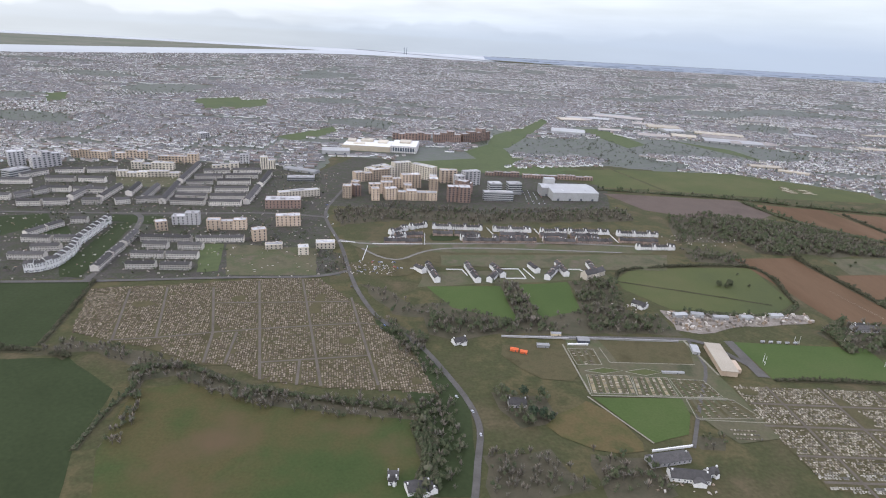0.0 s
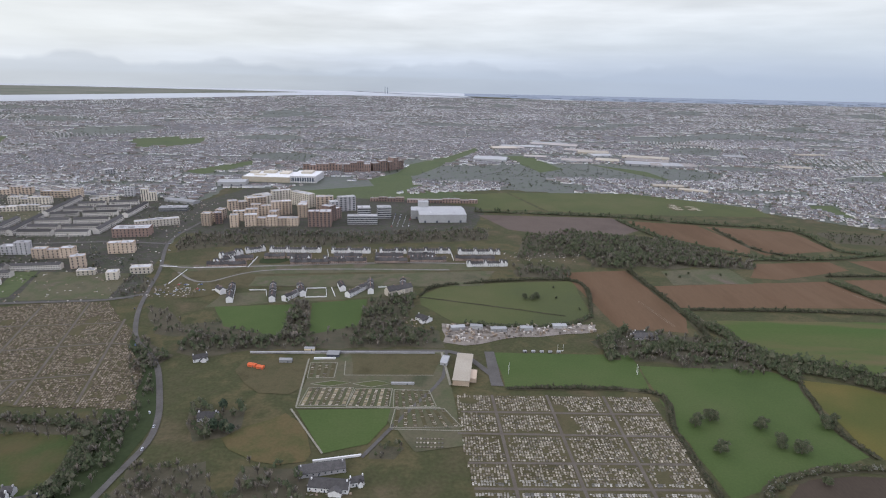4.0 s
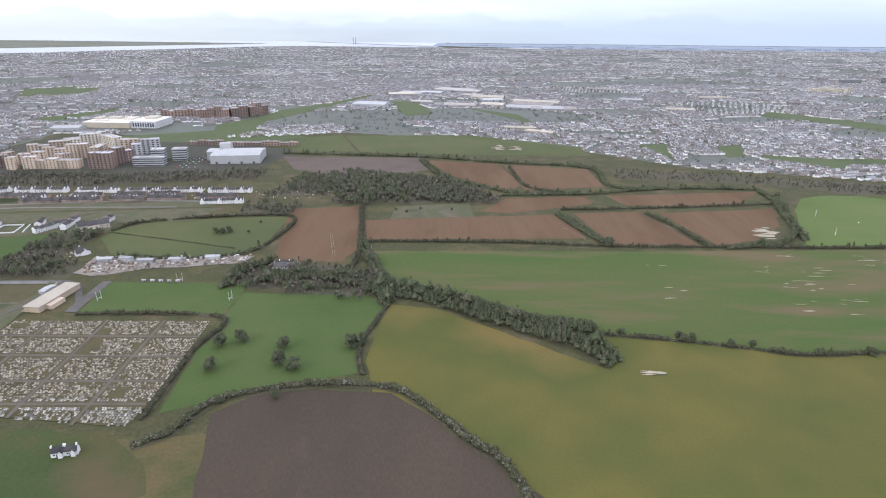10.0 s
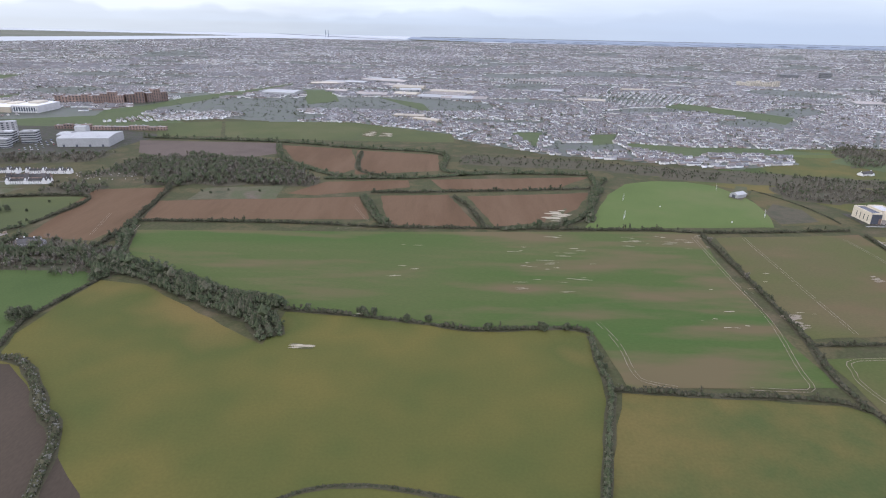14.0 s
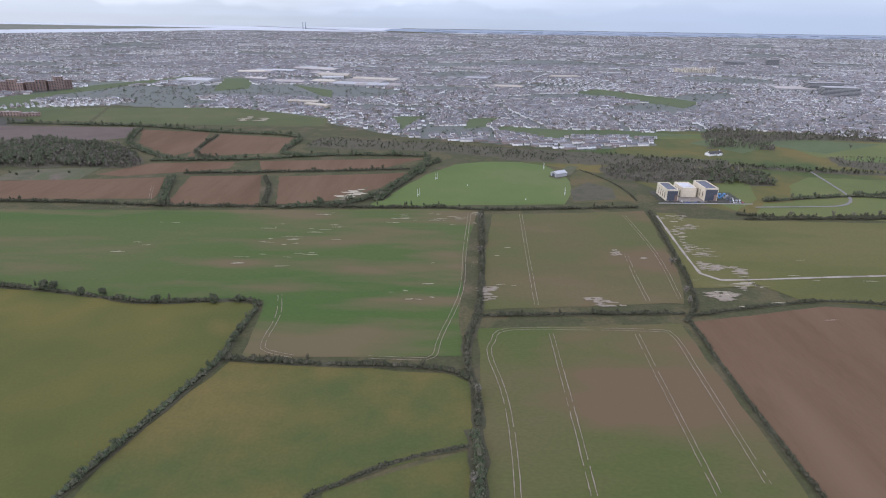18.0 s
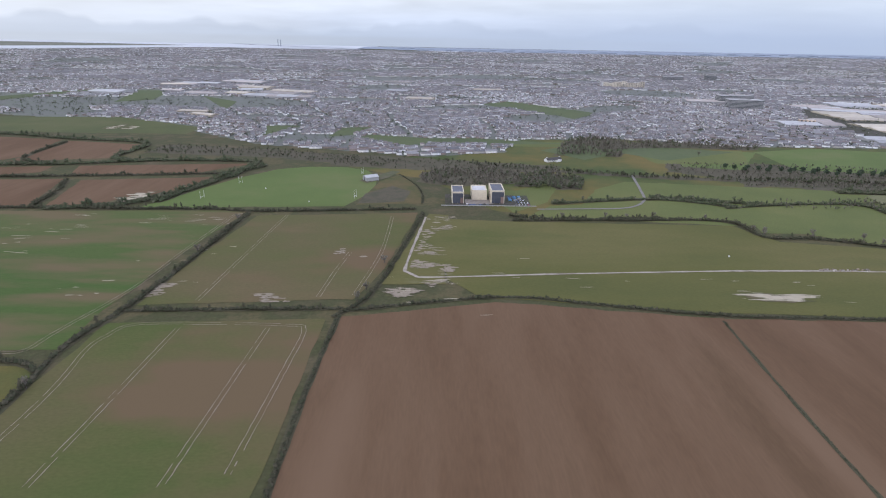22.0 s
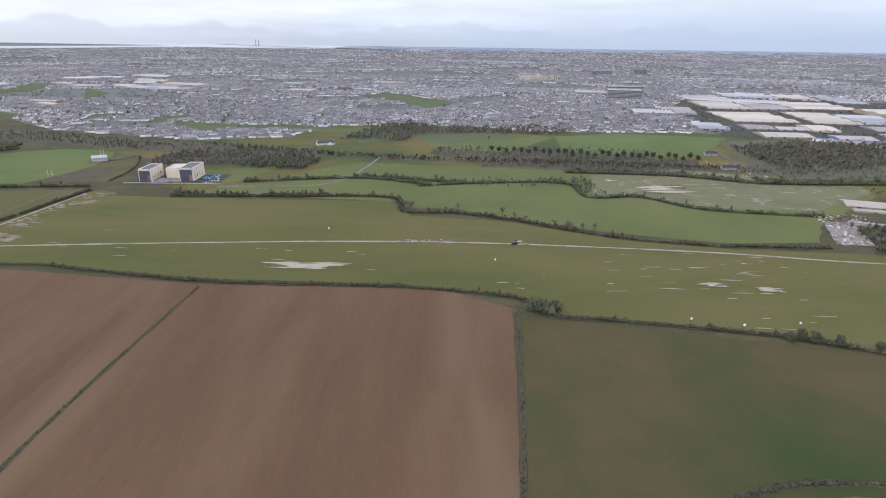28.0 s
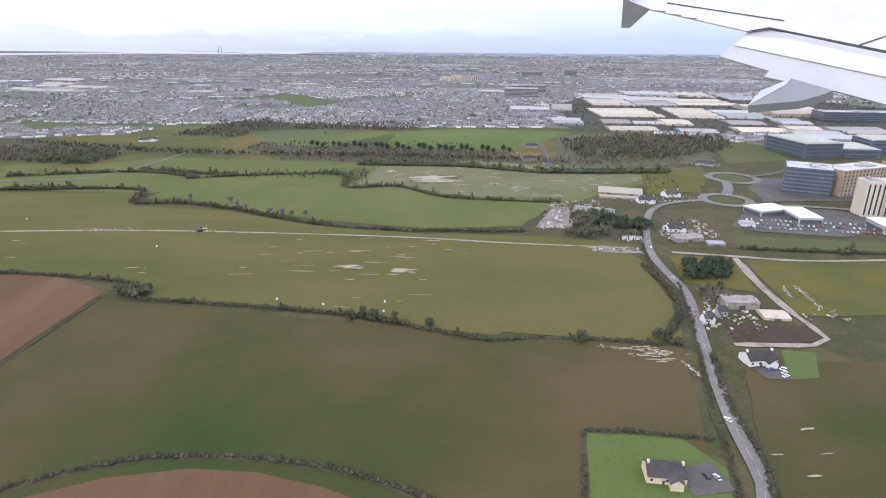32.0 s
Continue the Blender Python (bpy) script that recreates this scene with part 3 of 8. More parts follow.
def puddle(points):
    """Shallow standing water: broken pools in wet mud."""
    OVER[0] += 0.0012
    xs, ys = [p[0] for p in points], [p[1] for p in points]
    w, d = max(xs) - min(xs), max(ys) - min(ys)
    base = 0.2 + OVER[0]
    pool = Shape()
    cx, cy = sum(xs) / len(xs), sum(ys) / len(ys)
    shore = rounded(points, True, 1.2)
    ring = []
    for q in shore:
        f = 0.86 + 0.16 * noise.noise((q.x * 0.5, q.y * 0.5, 6)) + 0.14 * noise.noise((q.x * 1.7, q.y * 1.7, 2))
        ring.append((cx + (q.x - cx) * f, cy + (q.y - cy) * f, base))
    k = len(ring)
    pool.add([(cx, cy, base)] + ring, [(0, 1 + i, 1 + (i + 1) % k) for i in range(k)], 1)
    for n in range(12):
        x, y = cx + (rng.uniform(min(xs), max(xs)) - cx) * 0.62, cy + (rng.uniform(min(ys), max(ys)) - cy) * 0.66
        a = w * rng.uniform(0.12, 0.42)
        b = min(a * 0.3, d * rng.uniform(0.05, 0.13))
        ring, k, ph, z = [], 18, rng.uniform(0, 6), base + 0.003 + n * 0.0003
        for i in range(k):
            t = 6.283 * i / k
            r = 0.85 + 0.16 * math.sin(2 * t + ph) + 0.1 * math.sin(5 * t + 2 * ph) + rng.uniform(-0.08, 0.08)
            ring.append((x + a * r * math.cos(t), y + b * r * math.sin(t), z))
        pool.add([(x, y, z)] + ring, [(0, 1 + i, 1 + (i + 1) % k) for i in range(k)], 0)
    return single("puddle", pool, [WATER, WET_MUD], "shallow standing rain water in wet mud", "puddle", "", "structure")


def garden_wall(x0, y0, x1, y1):
    """A low white wall round a garden."""
    l = math.hypot(x1 - x0, y1 - y0)
    s = Shape()
    s.box(0, 0, 0, l, 0.25, 0.7)
    s.box(0, 0, 0.7, l + 0.1, 0.35, 0.08)
    ob = single("garden_wall", s, RENDER_WHITE, "low white rendered garden wall of the terraces", "wall", "garden walls")
    ob.matrix_basis = pose((x0 + x1) / 2, (y0 + y1) / 2, 0.05, 0, 0, math.degrees(math.atan2(y1 - y0, x1 - x0)))


def streaks(points, count, length, mat=None, wide=0.5, label="thin streaks of standing water on wet ground"):
    """Thin broken streaks of water or pale mud strewn over part of a field."""
    OVER[0] += 0.0006
    xs, ys = [p[0] for p in points], [p[1] for p in points]
    s = Shape()
    for n in range(count * 3):
        x, y = rng.uniform(min(xs), max(xs)), rng.uniform(min(ys), max(ys))
        if not inside(np.array([x]), np.array([y]), points)[0] or noise.noise((x * 0.04, y * 0.06, 8)) < -0.05:
            continue
        a, b = length * rng.uniform(0.25, 1.2), rng.uniform(0.24, 1.0) * wide
        z = 0.205 + OVER[0] + n * 0.00002
        bend = rng.uniform(-0.12, 0.12)
        ring = []
        for i in range(12):
            t = 6.283 * i / 12
            r = rng.uniform(0.5, 1.15)
            u = a * r * math.cos(t)
            ring.append((x + u, y + b * r * math.sin(t) + bend * u, z))
        s.add([(x, y, z)] + ring, [(0, 1 + i, 1 + (i + 1) % 12) for i in range(12)])
    return single("wet_streaks", s, mat or WATER, label, "puddles", "", "stuff")


TETRA = [(0.95, 0.0, -0.45), (-0.5, 0.85, -0.5), (-0.5, -0.85, -0.5), (0.0, 0.0, 0.95)]
TETRA_FACES = [(0, 2, 1), (0, 1, 3), (1, 2, 3), (2, 0, 3)]


def tuft(s, x, y, z, r, h, pieces, mat=0, fine=1.0):
    """A clump of small ragged leaf-and-twig shards filling an ellipsoid."""
    # dense heart of the clump
    tilt = rng.uniform(0, 6.283)
    ring = [(x + r * rng.uniform(0.55, 0.85) * math.cos(tilt + e * 1.2566), y + r * rng.uniform(0.55, 0.85) * math.sin(tilt + e * 1.2566), max(0.02, z + h * rng.uniform(0.25, 0.5))) for e in range(5)]
    s.add(ring + [(x + rng.uniform(-0.2, 0.2) * r, y + rng.uniform(-0.2, 0.2) * r, z + h * 0.88), (x, y, max(0.01, z + h * 0.06))], [(e, (e + 1) % 5, 5) for e in range(5)] + [((e + 1) % 5, e, 6) for e in range(5)], mat)
    for _ in range(int(pieces * 1.2)):
        while True:
            a, b, c = rng.uniform(-1, 1), rng.uniform(-1, 1), rng.uniform(-1, 1)
            if 0.3 < a * a + b * b + c * c < 1:
                break
        px, py, pz = x + a * r, y + b * r, z + h / 2 * (1 + c * 0.95)
        q = r * rng.uniform(0.2, 0.4) * fine
        t = rng.uniform(0, 6.283)
        ct, st = math.cos(t), math.sin(t)
        s.add([(px + q * (i * ct - j * st) + rng.uniform(-0.4, 0.4) * q, py + q * (i * st + j * ct) + rng.uniform(-0.4, 0.4) * q, max(0.02, pz + q * k * rng.uniform(0.5, 1.1))) for i, j, k in TETRA], TETRA_FACES, mat)


def hedge(points, width, height, kind):
    line = rounded(points, step=1.0)
    width = width * 0.66 if width < 5 else width * 0.9
    height = height * 0.8
    mats = {"thorn": THORN, "ivy": IVY, "flower": FLOWER}[kind]
    label = {"thorn": "bare brown winter thorn hedge with gaps", "ivy": "dark ivy-grown belt of trees and thicket", "flower": "ragged hedge with early white blossom"}[kind]
    root = thing("hedge", label, "hedge")
    s = Shape()
    run = 0.0
    near = min(q.y for q in line) < 420
    step = max(0.55, min(1.15, width * 0.4)) if near else 1.7
    if len(line) > 2:
        OVER[0] += 0.0005
        bank, _ = ribbon("hedge_bank", points, width * 1.15 + 0.5, BANK, 0.16 + OVER[0], "rough brown bank under the hedge", "bank", "structure", 0.3)
    travelled = 0.0
    for i, q in enumerate(line):
        if i:
            travelled += (q - line[i - 1]).length
            run += (q - line[i - 1]).length
        if run > (26 if near else 60) and s.v:
            part("bush", s, mats, root)
            s, run = Shape(), 0.0
        if travelled < step:
            continue
        travelled = 0
        swell = 0.75 + 0.6 * noise.noise((q.x * 0.07, q.y * 0.07, 3)) + rng.uniform(-0.15, 0.2)
        if swell < 0.42:
            continue
        across = max(1, round(width / 3.2))
        close = q.y < 300
        for k in range(across):
            off = (k + 0.5 - across / 2) * width / across
            tall = height * swell * rng.choice((0.7, 0.9, 1.0, 1.15, 1.0))
            tuft(s, q.x + off * rng.uniform(0.6, 1.2) + rng.uniform(-0.4, 0.4), q.y + off * rng.uniform(0.6, 1.2) + rng.uniform(-0.4, 0.4), 0, min(width, 3.4) / 2 * (0.8 + 0.4 * swell), tall, (20 if width > 3 else 11) if close else 11 if near else 6, 0, 0.75 if close else 1.0)
        if kind != "flower" and rng.random() < (0.05 if kind == "thorn" else 0.10):
            tuft(s, q.x, q.y, height * 0.5, width * 0.34, height * rng.uniform(0.7, 1.3), 10)
    if s.v:
        part("bush", s, mats, root)
    return root


# ---- land ----
s = Shape()
s.add([(-9000, -1500, 0), (9000, -1500, 0), (9000, 9000, 0), (-9000, 9000, 0)], [(0, 1, 2, 3)])
single("ground", s, GROUND, "rough winter grass and scrub ground", "ground", "", "structure")
CITY_EDGE = [(-2900, 352), (-310, 352), (-72, 388), (-98, 470), (-112, 560), (-150, 700), (-150, 800), (100, 780), (240, 830), (540, 715), (640, 630), (820, 572), (900, 600), (930, 680), (1028, 694), (1105, 678), (1165, 652), (1337, 655), (1400, 650), (1600, 470), (3200, 470), (4800, 4100), (1500, 4100), (400, 4120), (-640, 4150), (-1200, 3450), (-1800, 2600), (-2900, 1900)]
sheet("ground_suburb", CITY_EDGE, CITY, "gardens, streets and yards of the suburb", "ground", 0.03, "structure", False, 4)
sheet("water_bay", [(-9000, 1600), (-2900, 1950), (-1800, 2650), (-1200, 3500), (-640, 4180), (400, 4150), (1250, 4140), (1500, 4125), (1250, 4200), (900, 4260), (300, 4500), (0, 9000), (-9000, 9000)], SEA, "pale grey sea of the wide bay", "sea", 0.04, "structure", True, 3)
sheet("mudflat", [(-4600, 2300), (-2900, 2650), (-2150, 3300), (-1500, 4050), (-1000, 4560), (-1100, 4700), (-1900, 4800), (-3200, 4800), (-5200, 4000)], SAND, "low grassy island behind a tidal channel", "island", 0.06, "structure", True, 8)
sheet("harbour_quay", [(280, 4520), (880, 4270), (1220, 4190), (1490, 4110), (2400, 4090), (5200, 4100), (5200, 5200), (300, 5200)], HAZED_HARBOUR, "harbour land tinted hazy blue-grey", "quay", 0.05, "structure", False, 5)
WORKS = [(1360, 640), (1560, 605), (1800, 560), (1950, 700), (1850, 1000), (1500, 1085), (1400, 900)]
KEEP_CLEAR.append(WORKS)

ESTATE = [(-311, 345), (-90, 380), (-71, 393), (-106, 520), (-125, 705), (-232, 728), (-337, 716), (-557, 660)]
KEEP_CLEAR.append(ESTATE)
sheet("ground_estate", ESTATE, ESTATE_GROUND, "gardens, lanes and parking of the estate", "ground", 0.045, "structure", False, 2)


# fields and greens
sheet("ground_commons", [(700, 560), (830, 470), (860, 400), (900, 366), (1030, 380), (1150, 378), (1368, 443), (1480, 575), (1357, 650), (1165, 652), (1030, 690), (930, 680), (900, 600), (820, 572)], MIXED, "rough green commons with thickets and old hedges", "ground", 0.035, "structure", False, 3)
field(PASTURE, [(857, 446), (893, 444), (920, 470), (925, 450), (911, 411), (883, 384), (872, 410)], "small green pasture behind the school")
field(BRIGHT, [(1035, 623), (1101, 631), (1173, 619), (1115, 530), (1062, 541), (1078, 591)], "green park field beside bare trees")
field(PASTURE, [(893, 658), (976, 669), (966, 635), (892, 638)], "strip of green behind the railway")
field(MIXED, [(981, 489), (998, 490), (990, 454), (976, 429), (955, 440), (966, 470)], "rough pasture beside the lane")
field(PASTURE, [(920, 372), (956, 450), (988, 478), (1151, 456), (1368, 443), (1365, 398), (1275, 322), (1211, 335), (1135, 378), (1024, 359)], "rough green pasture between the hedgerows")
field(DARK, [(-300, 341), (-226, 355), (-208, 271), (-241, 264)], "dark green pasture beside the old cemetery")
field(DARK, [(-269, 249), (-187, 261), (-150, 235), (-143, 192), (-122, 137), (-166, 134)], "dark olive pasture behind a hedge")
field(ROUGH_MEADOW, [(-140, 236), (-116, 243), (-73, 228), (-4, 222), (0, 143), (-107, 138), (-134, 192)], "olive green meadow under the flight path")
field(DARK, [(-398, 469), (-343, 491), (-325, 466), (-353, 410)], "small green by the housing estate")
field(LAWN, [(-6, 373), (46, 381), (52, 326), (11, 342)], "narrow green paddock among trees")
field(LAWN, [(58, 384), (96, 394), (96, 347), (68, 332)], "narrow green paddock beside a tree belt")
field(GREEN, [(133, 402), (154, 428), (253, 442), (252, 376), (225, 354), (158, 356), (135, 385)], "green meadow with one thorn clump")
field(LAWN, [(181, 313), (262, 314), (260, 274), (184, 272)], "mown dark green playing pitch")
field(LAWN, [(262, 300), (331, 299), (344, 290), (336, 244), (341, 222), (309, 208), (278, 196), (264, 191), (261, 236)], "green burial lawn with old trees")
field(OCHRE, [(219, 167), (275, 179), (288, 179), (298, 126), (229, 125)], "green strip south of the cemetery", 3.0)
field(ROUGH_MEADOW, [(168, 177), (251, 176), (274, 140), (178, 137)], "rough olive strip below the cemetery", 3.0)
field(BROWN, [(249, 462), (306, 472), (317, 373), (308, 347), (265, 351)], "narrow reddish ploughed field between hedges")
field(RED, [(189, 666), (344, 664), (359, 609), (320, 577), (268, 580), (217, 602)], "reddish ploughed field by the estate")
field(BROWN, [(352, 653), (431, 639), (450, 554), (436, 526), (382, 580)], "ploughed field below the park")
field(BROWN, [(438, 634), (526, 616), (527, 546), (450, 526)], "ploughed field at the foot of the suburb")
field(BROWN, [(429, 499), (500, 509), (502, 485), (427, 456), (404, 460)], "thin ploughed strip between hedgerows")
field(BROWN, [(311, 434), (463, 454), (478, 398), (321, 390)], "long ploughed field above the corn")
field(BROWN, [(480, 458), (535, 464), (554, 385), (491, 387)], "ploughed field with a wet corner")
field(BROWN, [(550, 460), (653, 477), (633, 431), (604, 398), (566, 386)], "ploughed field with a flooded edge")
field(BROWN, [(519, 512), (666, 531), (623, 484), (530, 481)], "ploughed strip below the railway")
field(SCRUB, [(334, 473), (396, 484), (399, 445), (332, 438)], "rough scrubby pasture")
field(GREEN, [(238, 805), (408, 815), (546, 735), (544, 687), (423, 684), (276, 693)], "bright green park below the suburb")
field(GREEN, [(159, 779), (234, 805), (268, 699), (195, 695)], "rough green park with bare patches")
field(OLIVE, [(343, 288), (373, 282), (450, 223), (453, 255), (490, 250), (523, 243), (544, 238), (586, 241), (596, 236), (594, 209), (590, 182), (570, 112), (393, 110), (352, 184), (340, 230)], "wide olive green meadow")
field(LOAM, [(285, 190), (298, 203), (322, 207), (353, 206), (370, 191), (385, 173), (434, 122), (301, 120), (293, 155)], "dark ploughed field ringed by hedges")
field(CORN, [(326, 368), (498, 372), (704, 382), (692, 298), (686, 230), (687, 196), (601, 194), (600, 223), (597, 243), (533, 242), (490, 250), (450, 259), (380, 294), (336, 320)], "wide field of young corn with bare patches")
field(BRIGHT, [(628, 386), (648, 428), (667, 470), (692, 508), (718, 520), (752, 520), (772, 506), (781, 478), (783, 440), (772, 410), (766, 394)], "bright green playing field by a pale barn")
field(OCHRE, [(785, 471), (799, 492), (809, 477), (817, 451), (820, 404), (773, 398)], "olive and ochre bank beside the barn")
field(LITTER, [(777, 429), (796, 454), (811, 438), (807, 409), (774, 401)], "bare brown patch on the bank beside the barn")
field(MIXED, [(598, 191), (688, 184), (691, 165), (686, 146), (643, 127), (626, 102), (576, 101), (580, 142)], "olive green pasture with a yellow tinge")
field(MIXED, [(645, 126), (686, 143), (686, 102), (648, 102)], "yellowish pasture corner")
field(STRIPE, [(713, 370), (818, 381), (803, 280), (791, 243), (696, 235), (698, 264)], "half bare corn field with tramlines")
field(STRIPE, [(694, 218), (782, 224), (781, 176), (779, 102), (688, 102)], "long half bare corn field with tramlines")
field(BROWN, [(788, 225), (856, 241), (953, 226), (950, 167), (949, 99), (783, 100), (783, 161)], "large bare brown ploughed field")
field(BROWN, [(951, 226), (1052, 223), (1080, 206), (1075, 147), (1068, 86), (943, 86), (946, 140)], "bare brown ploughed field beyond the ditch")
field(MEADOW, [(835, 267), (824, 368), (884, 363), (1021, 359), (1036, 328), (1091, 318), (1142, 291), (1200, 275), (1272, 269), (1299, 256), (1224, 168), (1202, 172), (1176, 184), (1099, 200), (1080, 218), (1033, 228), (953, 232), (849, 246)], "olive green winter meadow beside a gravel track")
field(PASTURE, [(1041, 384), (1138, 391), (1150, 374), (1215, 343), (1278, 328), (1250, 287), (1204, 283), (1144, 300), (1092, 324), (1060, 344), (1034, 345)], "green meadow between two hedges")
field(PASTURE, [(911, 402), (988, 414), (1035, 403), (1025, 369), (886, 367)], "green strip of pasture along a hedge")
field(PASTURE, [(993, 436), (1016, 475), (1149, 444), (1142, 412), (1073, 409)], "rough green common with thorn bushes")
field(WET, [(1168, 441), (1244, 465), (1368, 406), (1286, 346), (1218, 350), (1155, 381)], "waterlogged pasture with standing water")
field(BRIGHT, [(1173, 622), (1252, 647), (1357, 624), (1283, 514), (1167, 533)], "bright green park field with pines along it")
field(PASTURE, [(1036, 605), (1162, 629), (1134, 554), (1043, 554)], "green park field beside a wood")
field(TURF, [(1087, 198), (1175, 178), (1245, 164), (1281, 158), (1269, 117), (1252, 77), (1076, 77), (1079, 140)], "dark green winter corn field by the road")
field(TURF, [(1083, 198), (1156, 182), (1199, 168), (1141, 87), (1069, 86)], "dark green winter corn field by the ditch")
field(MEADOW, [(1191, 176), (1246, 167), (1282, 162), (1291, 190), (1297, 230), (1293, 248), (1240, 256), (1187, 267)], "olive green winter meadow reaching the road")
field(BROWN, [(1090, 84), (1104, 92), (1117, 99), (1131, 104), (1148, 107), (1163, 105), (1178, 100), (1191, 93), (1203, 84), (1200, 70), (1090, 70)], "ploughed field behind a curved hedge")
field(BRIGHT, [(1239, 118), (1261, 115), (1268, 103), (1256, 77), (1229, 78)], "clipped green lawn round a bungalow")
field(TURF, [(1296, 150), (1339, 149), (1291, 76), (1264, 77)], "olive field east of the road")
field(OLIVE, [(1340, 236), (1402, 232), (1376, 179), (1332, 180)], "olive field with building tracks")
field(OLIVE, [(1310, 242), (1338, 238), (1328, 200), (1304, 211)], "rough grass between road and farm")
field(PLOT, [(1336, 317), (1381, 322), (1352, 251), (1314, 252)], "disturbed brown soil and rough grass beside the roundabout")
field(GREEN, [(1476, 565), (1523, 538), (1500, 464), (1442, 452)], "grass verge by the offices")
# greens in the suburb
field(PARK, [(-485, 1349), (-414, 1409), (-379, 1288), (-427, 1198)], "green open space among suburban houses")
field(PARK, [(-262, 926), (-196, 1051), (-176, 994), (-228, 895)], "green open space among suburban houses")
field(PARK, [(-870, 1309), (-846, 1350), (-763, 1213), (-787, 1180)], "green open space among suburban houses")
field(PARK, [(86, 1048), (162, 1176), (217, 1321), (218, 1251), (105, 933), (67, 908)], "green open space among suburban houses")
field(PARK, [(-567, 1338), (-487, 1421), (-413, 1256), (-478, 1192)], "green open space among suburban houses")
field(PARK, [(33, 885), (88, 977), (106, 846), (59, 796)], "green open space among suburban houses")
field(PARK, [(259, 1188), (318, 1198), (356, 1030), (311, 988)], "green open space among suburban houses")
field(PARK, [(616, 759), (661, 763), (638, 664)], "green open space among suburban houses")
field(PARK, [(716, 749), (756, 761), (734, 696), (707, 683)], "green open space among suburban houses")
field(PARK, [(737, 673), (874, 685), (988, 654), (854, 643)], "green open space among suburban houses")
field(PARK, [(911, 1038), (967, 1090), (1054, 976), (1012, 901)], "green open space among suburban houses")
field(PARK, [(413, 1104), (499, 1023), (518, 908)], "green open space among suburban houses")
field(PARK, [(992, 965), (1045, 997), (1089, 932), (1033, 864)], "green open space among suburban houses")
field(PARK, [(743, 676), (753, 701), (858, 669), (800, 625)], "green open space among suburban houses")
field(PARK, [(941, 614), (997, 658), (1015, 596), (976, 567)], "green open space among suburban houses")
field(PARK, [(1006, 625), (1086, 641), (1151, 619), (1058, 569)], "green open space among suburban houses")
field(MEADOW, [(825, 378), (838, 376), (833, 268), (834, 261), (803, 260)], "muddy corner beside the farm track")
field(SCRUB, [(1339, 607), (1422, 616), (1482, 572), (1430, 452), (1334, 437), (1304, 448)], "rough grass under the open wood")
field(LOAM, [(1303, 175), (1331, 172), (1327, 161), (1298, 160)], "dark bare soil between farm and house")
field(BRIGHT, [(1311, 156), (1320, 154), (1312, 140), (1303, 139)], "small green lawn beside the farmhouse")
field(OLIVE, [(1362, 430), (1414, 439), (1405, 407), (1378, 360), (1342, 353)], "rough grass beside the roundabout")
field(GREEN, [(1355, 271), (1364, 268), (1422, 258), (1421, 245), (1346, 250)], "green verge below the retail units")
# greens of the estate
field(PARK, [(-187, 434), (-170, 437), (-154, 382), (-168, 378)], "grass plot among the estate houses")
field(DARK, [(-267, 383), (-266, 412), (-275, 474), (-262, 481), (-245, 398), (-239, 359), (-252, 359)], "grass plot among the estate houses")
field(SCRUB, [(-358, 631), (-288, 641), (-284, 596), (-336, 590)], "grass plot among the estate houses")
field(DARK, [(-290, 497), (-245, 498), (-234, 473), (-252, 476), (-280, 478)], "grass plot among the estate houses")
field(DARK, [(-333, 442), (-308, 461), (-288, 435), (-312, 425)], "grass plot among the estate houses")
field(SCRUB, [(-168, 437), (-96, 437), (-85, 383), (-146, 375)], "grass plot among the estate houses")
field(SCRUB, [(-82, 460), (196, 484), (179, 464), (12, 443), (-61, 442)], "grass plot among the estate houses")
field(SCRUB, [(3, 436), (193, 463), (180, 426), (55, 416), (3, 414)], "grass plot among the estate houses")
field(PLOT, [(42, 294), (80, 301), (78, 280), (72, 262), (58, 262), (46, 272)], "bare brown earth beside the cemetery", 3.0)
field(OCHRE, [(51, 221), (77, 243), (92, 227), (98, 214), (94, 206), (73, 206), (59, 213)], "ochre and olive rough grass", 3.0)
field(LAWN, [(81, 248), (126, 250), (125, 237), (119, 222), (100, 214), (92, 228)], "dark green lawn beside the cemetery")
field(PLOT, [(-60, 436), (-9, 456), (-6, 413), (-29, 388), (-51, 396)], "bare brown earth of the building site", 3.0)
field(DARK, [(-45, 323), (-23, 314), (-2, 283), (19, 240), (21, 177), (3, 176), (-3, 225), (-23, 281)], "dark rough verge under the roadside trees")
# hedges
hedge([(-226, 355), (-212, 291), (-208, 271)], 4, 3, "thorn")
hedge([(-241, 263), (-208, 266), (-187, 261)], 5, 4, "thorn")
hedge([(-143, 192), (-144, 214), (-142, 236), (-144, 256)], 4, 4, "ivy")
hedge([(-151, 252), (-125, 257), (-94, 244), (-65, 237), (-32, 233), (0, 227)], 5, 4, "ivy")
hedge([(-4, 222), (1, 202), (0, 176)], 9, 6, "ivy")
hedge([(133, 402), (154, 426), (253, 442), (253, 376)], 4, 4, "thorn")
hedge([(159, 351), (225, 353), (252, 371)], 5, 4, "ivy")
hedge([(184, 272), (259, 271), (259, 236), (260, 186)], 4, 3.4, "thorn")
hedge([(262, 314), (300, 324), (336, 307), (345, 288)], 9, 7, "ivy")
hedge([(345, 288), (336, 244), (340, 219)], 4, 3, "thorn")
hedge([(263, 171), (274, 179), (282, 197), (297, 205), (322, 211), (353, 209), (370, 195), (385, 176), (398, 162), (411, 122)], 5, 4, "flower")
hedge([(267, 346), (252, 332), (250, 307)], 9, 7, "ivy")
hedge([(306, 472), (317, 384), (318, 343), (310, 333)], 5, 5, "thorn")
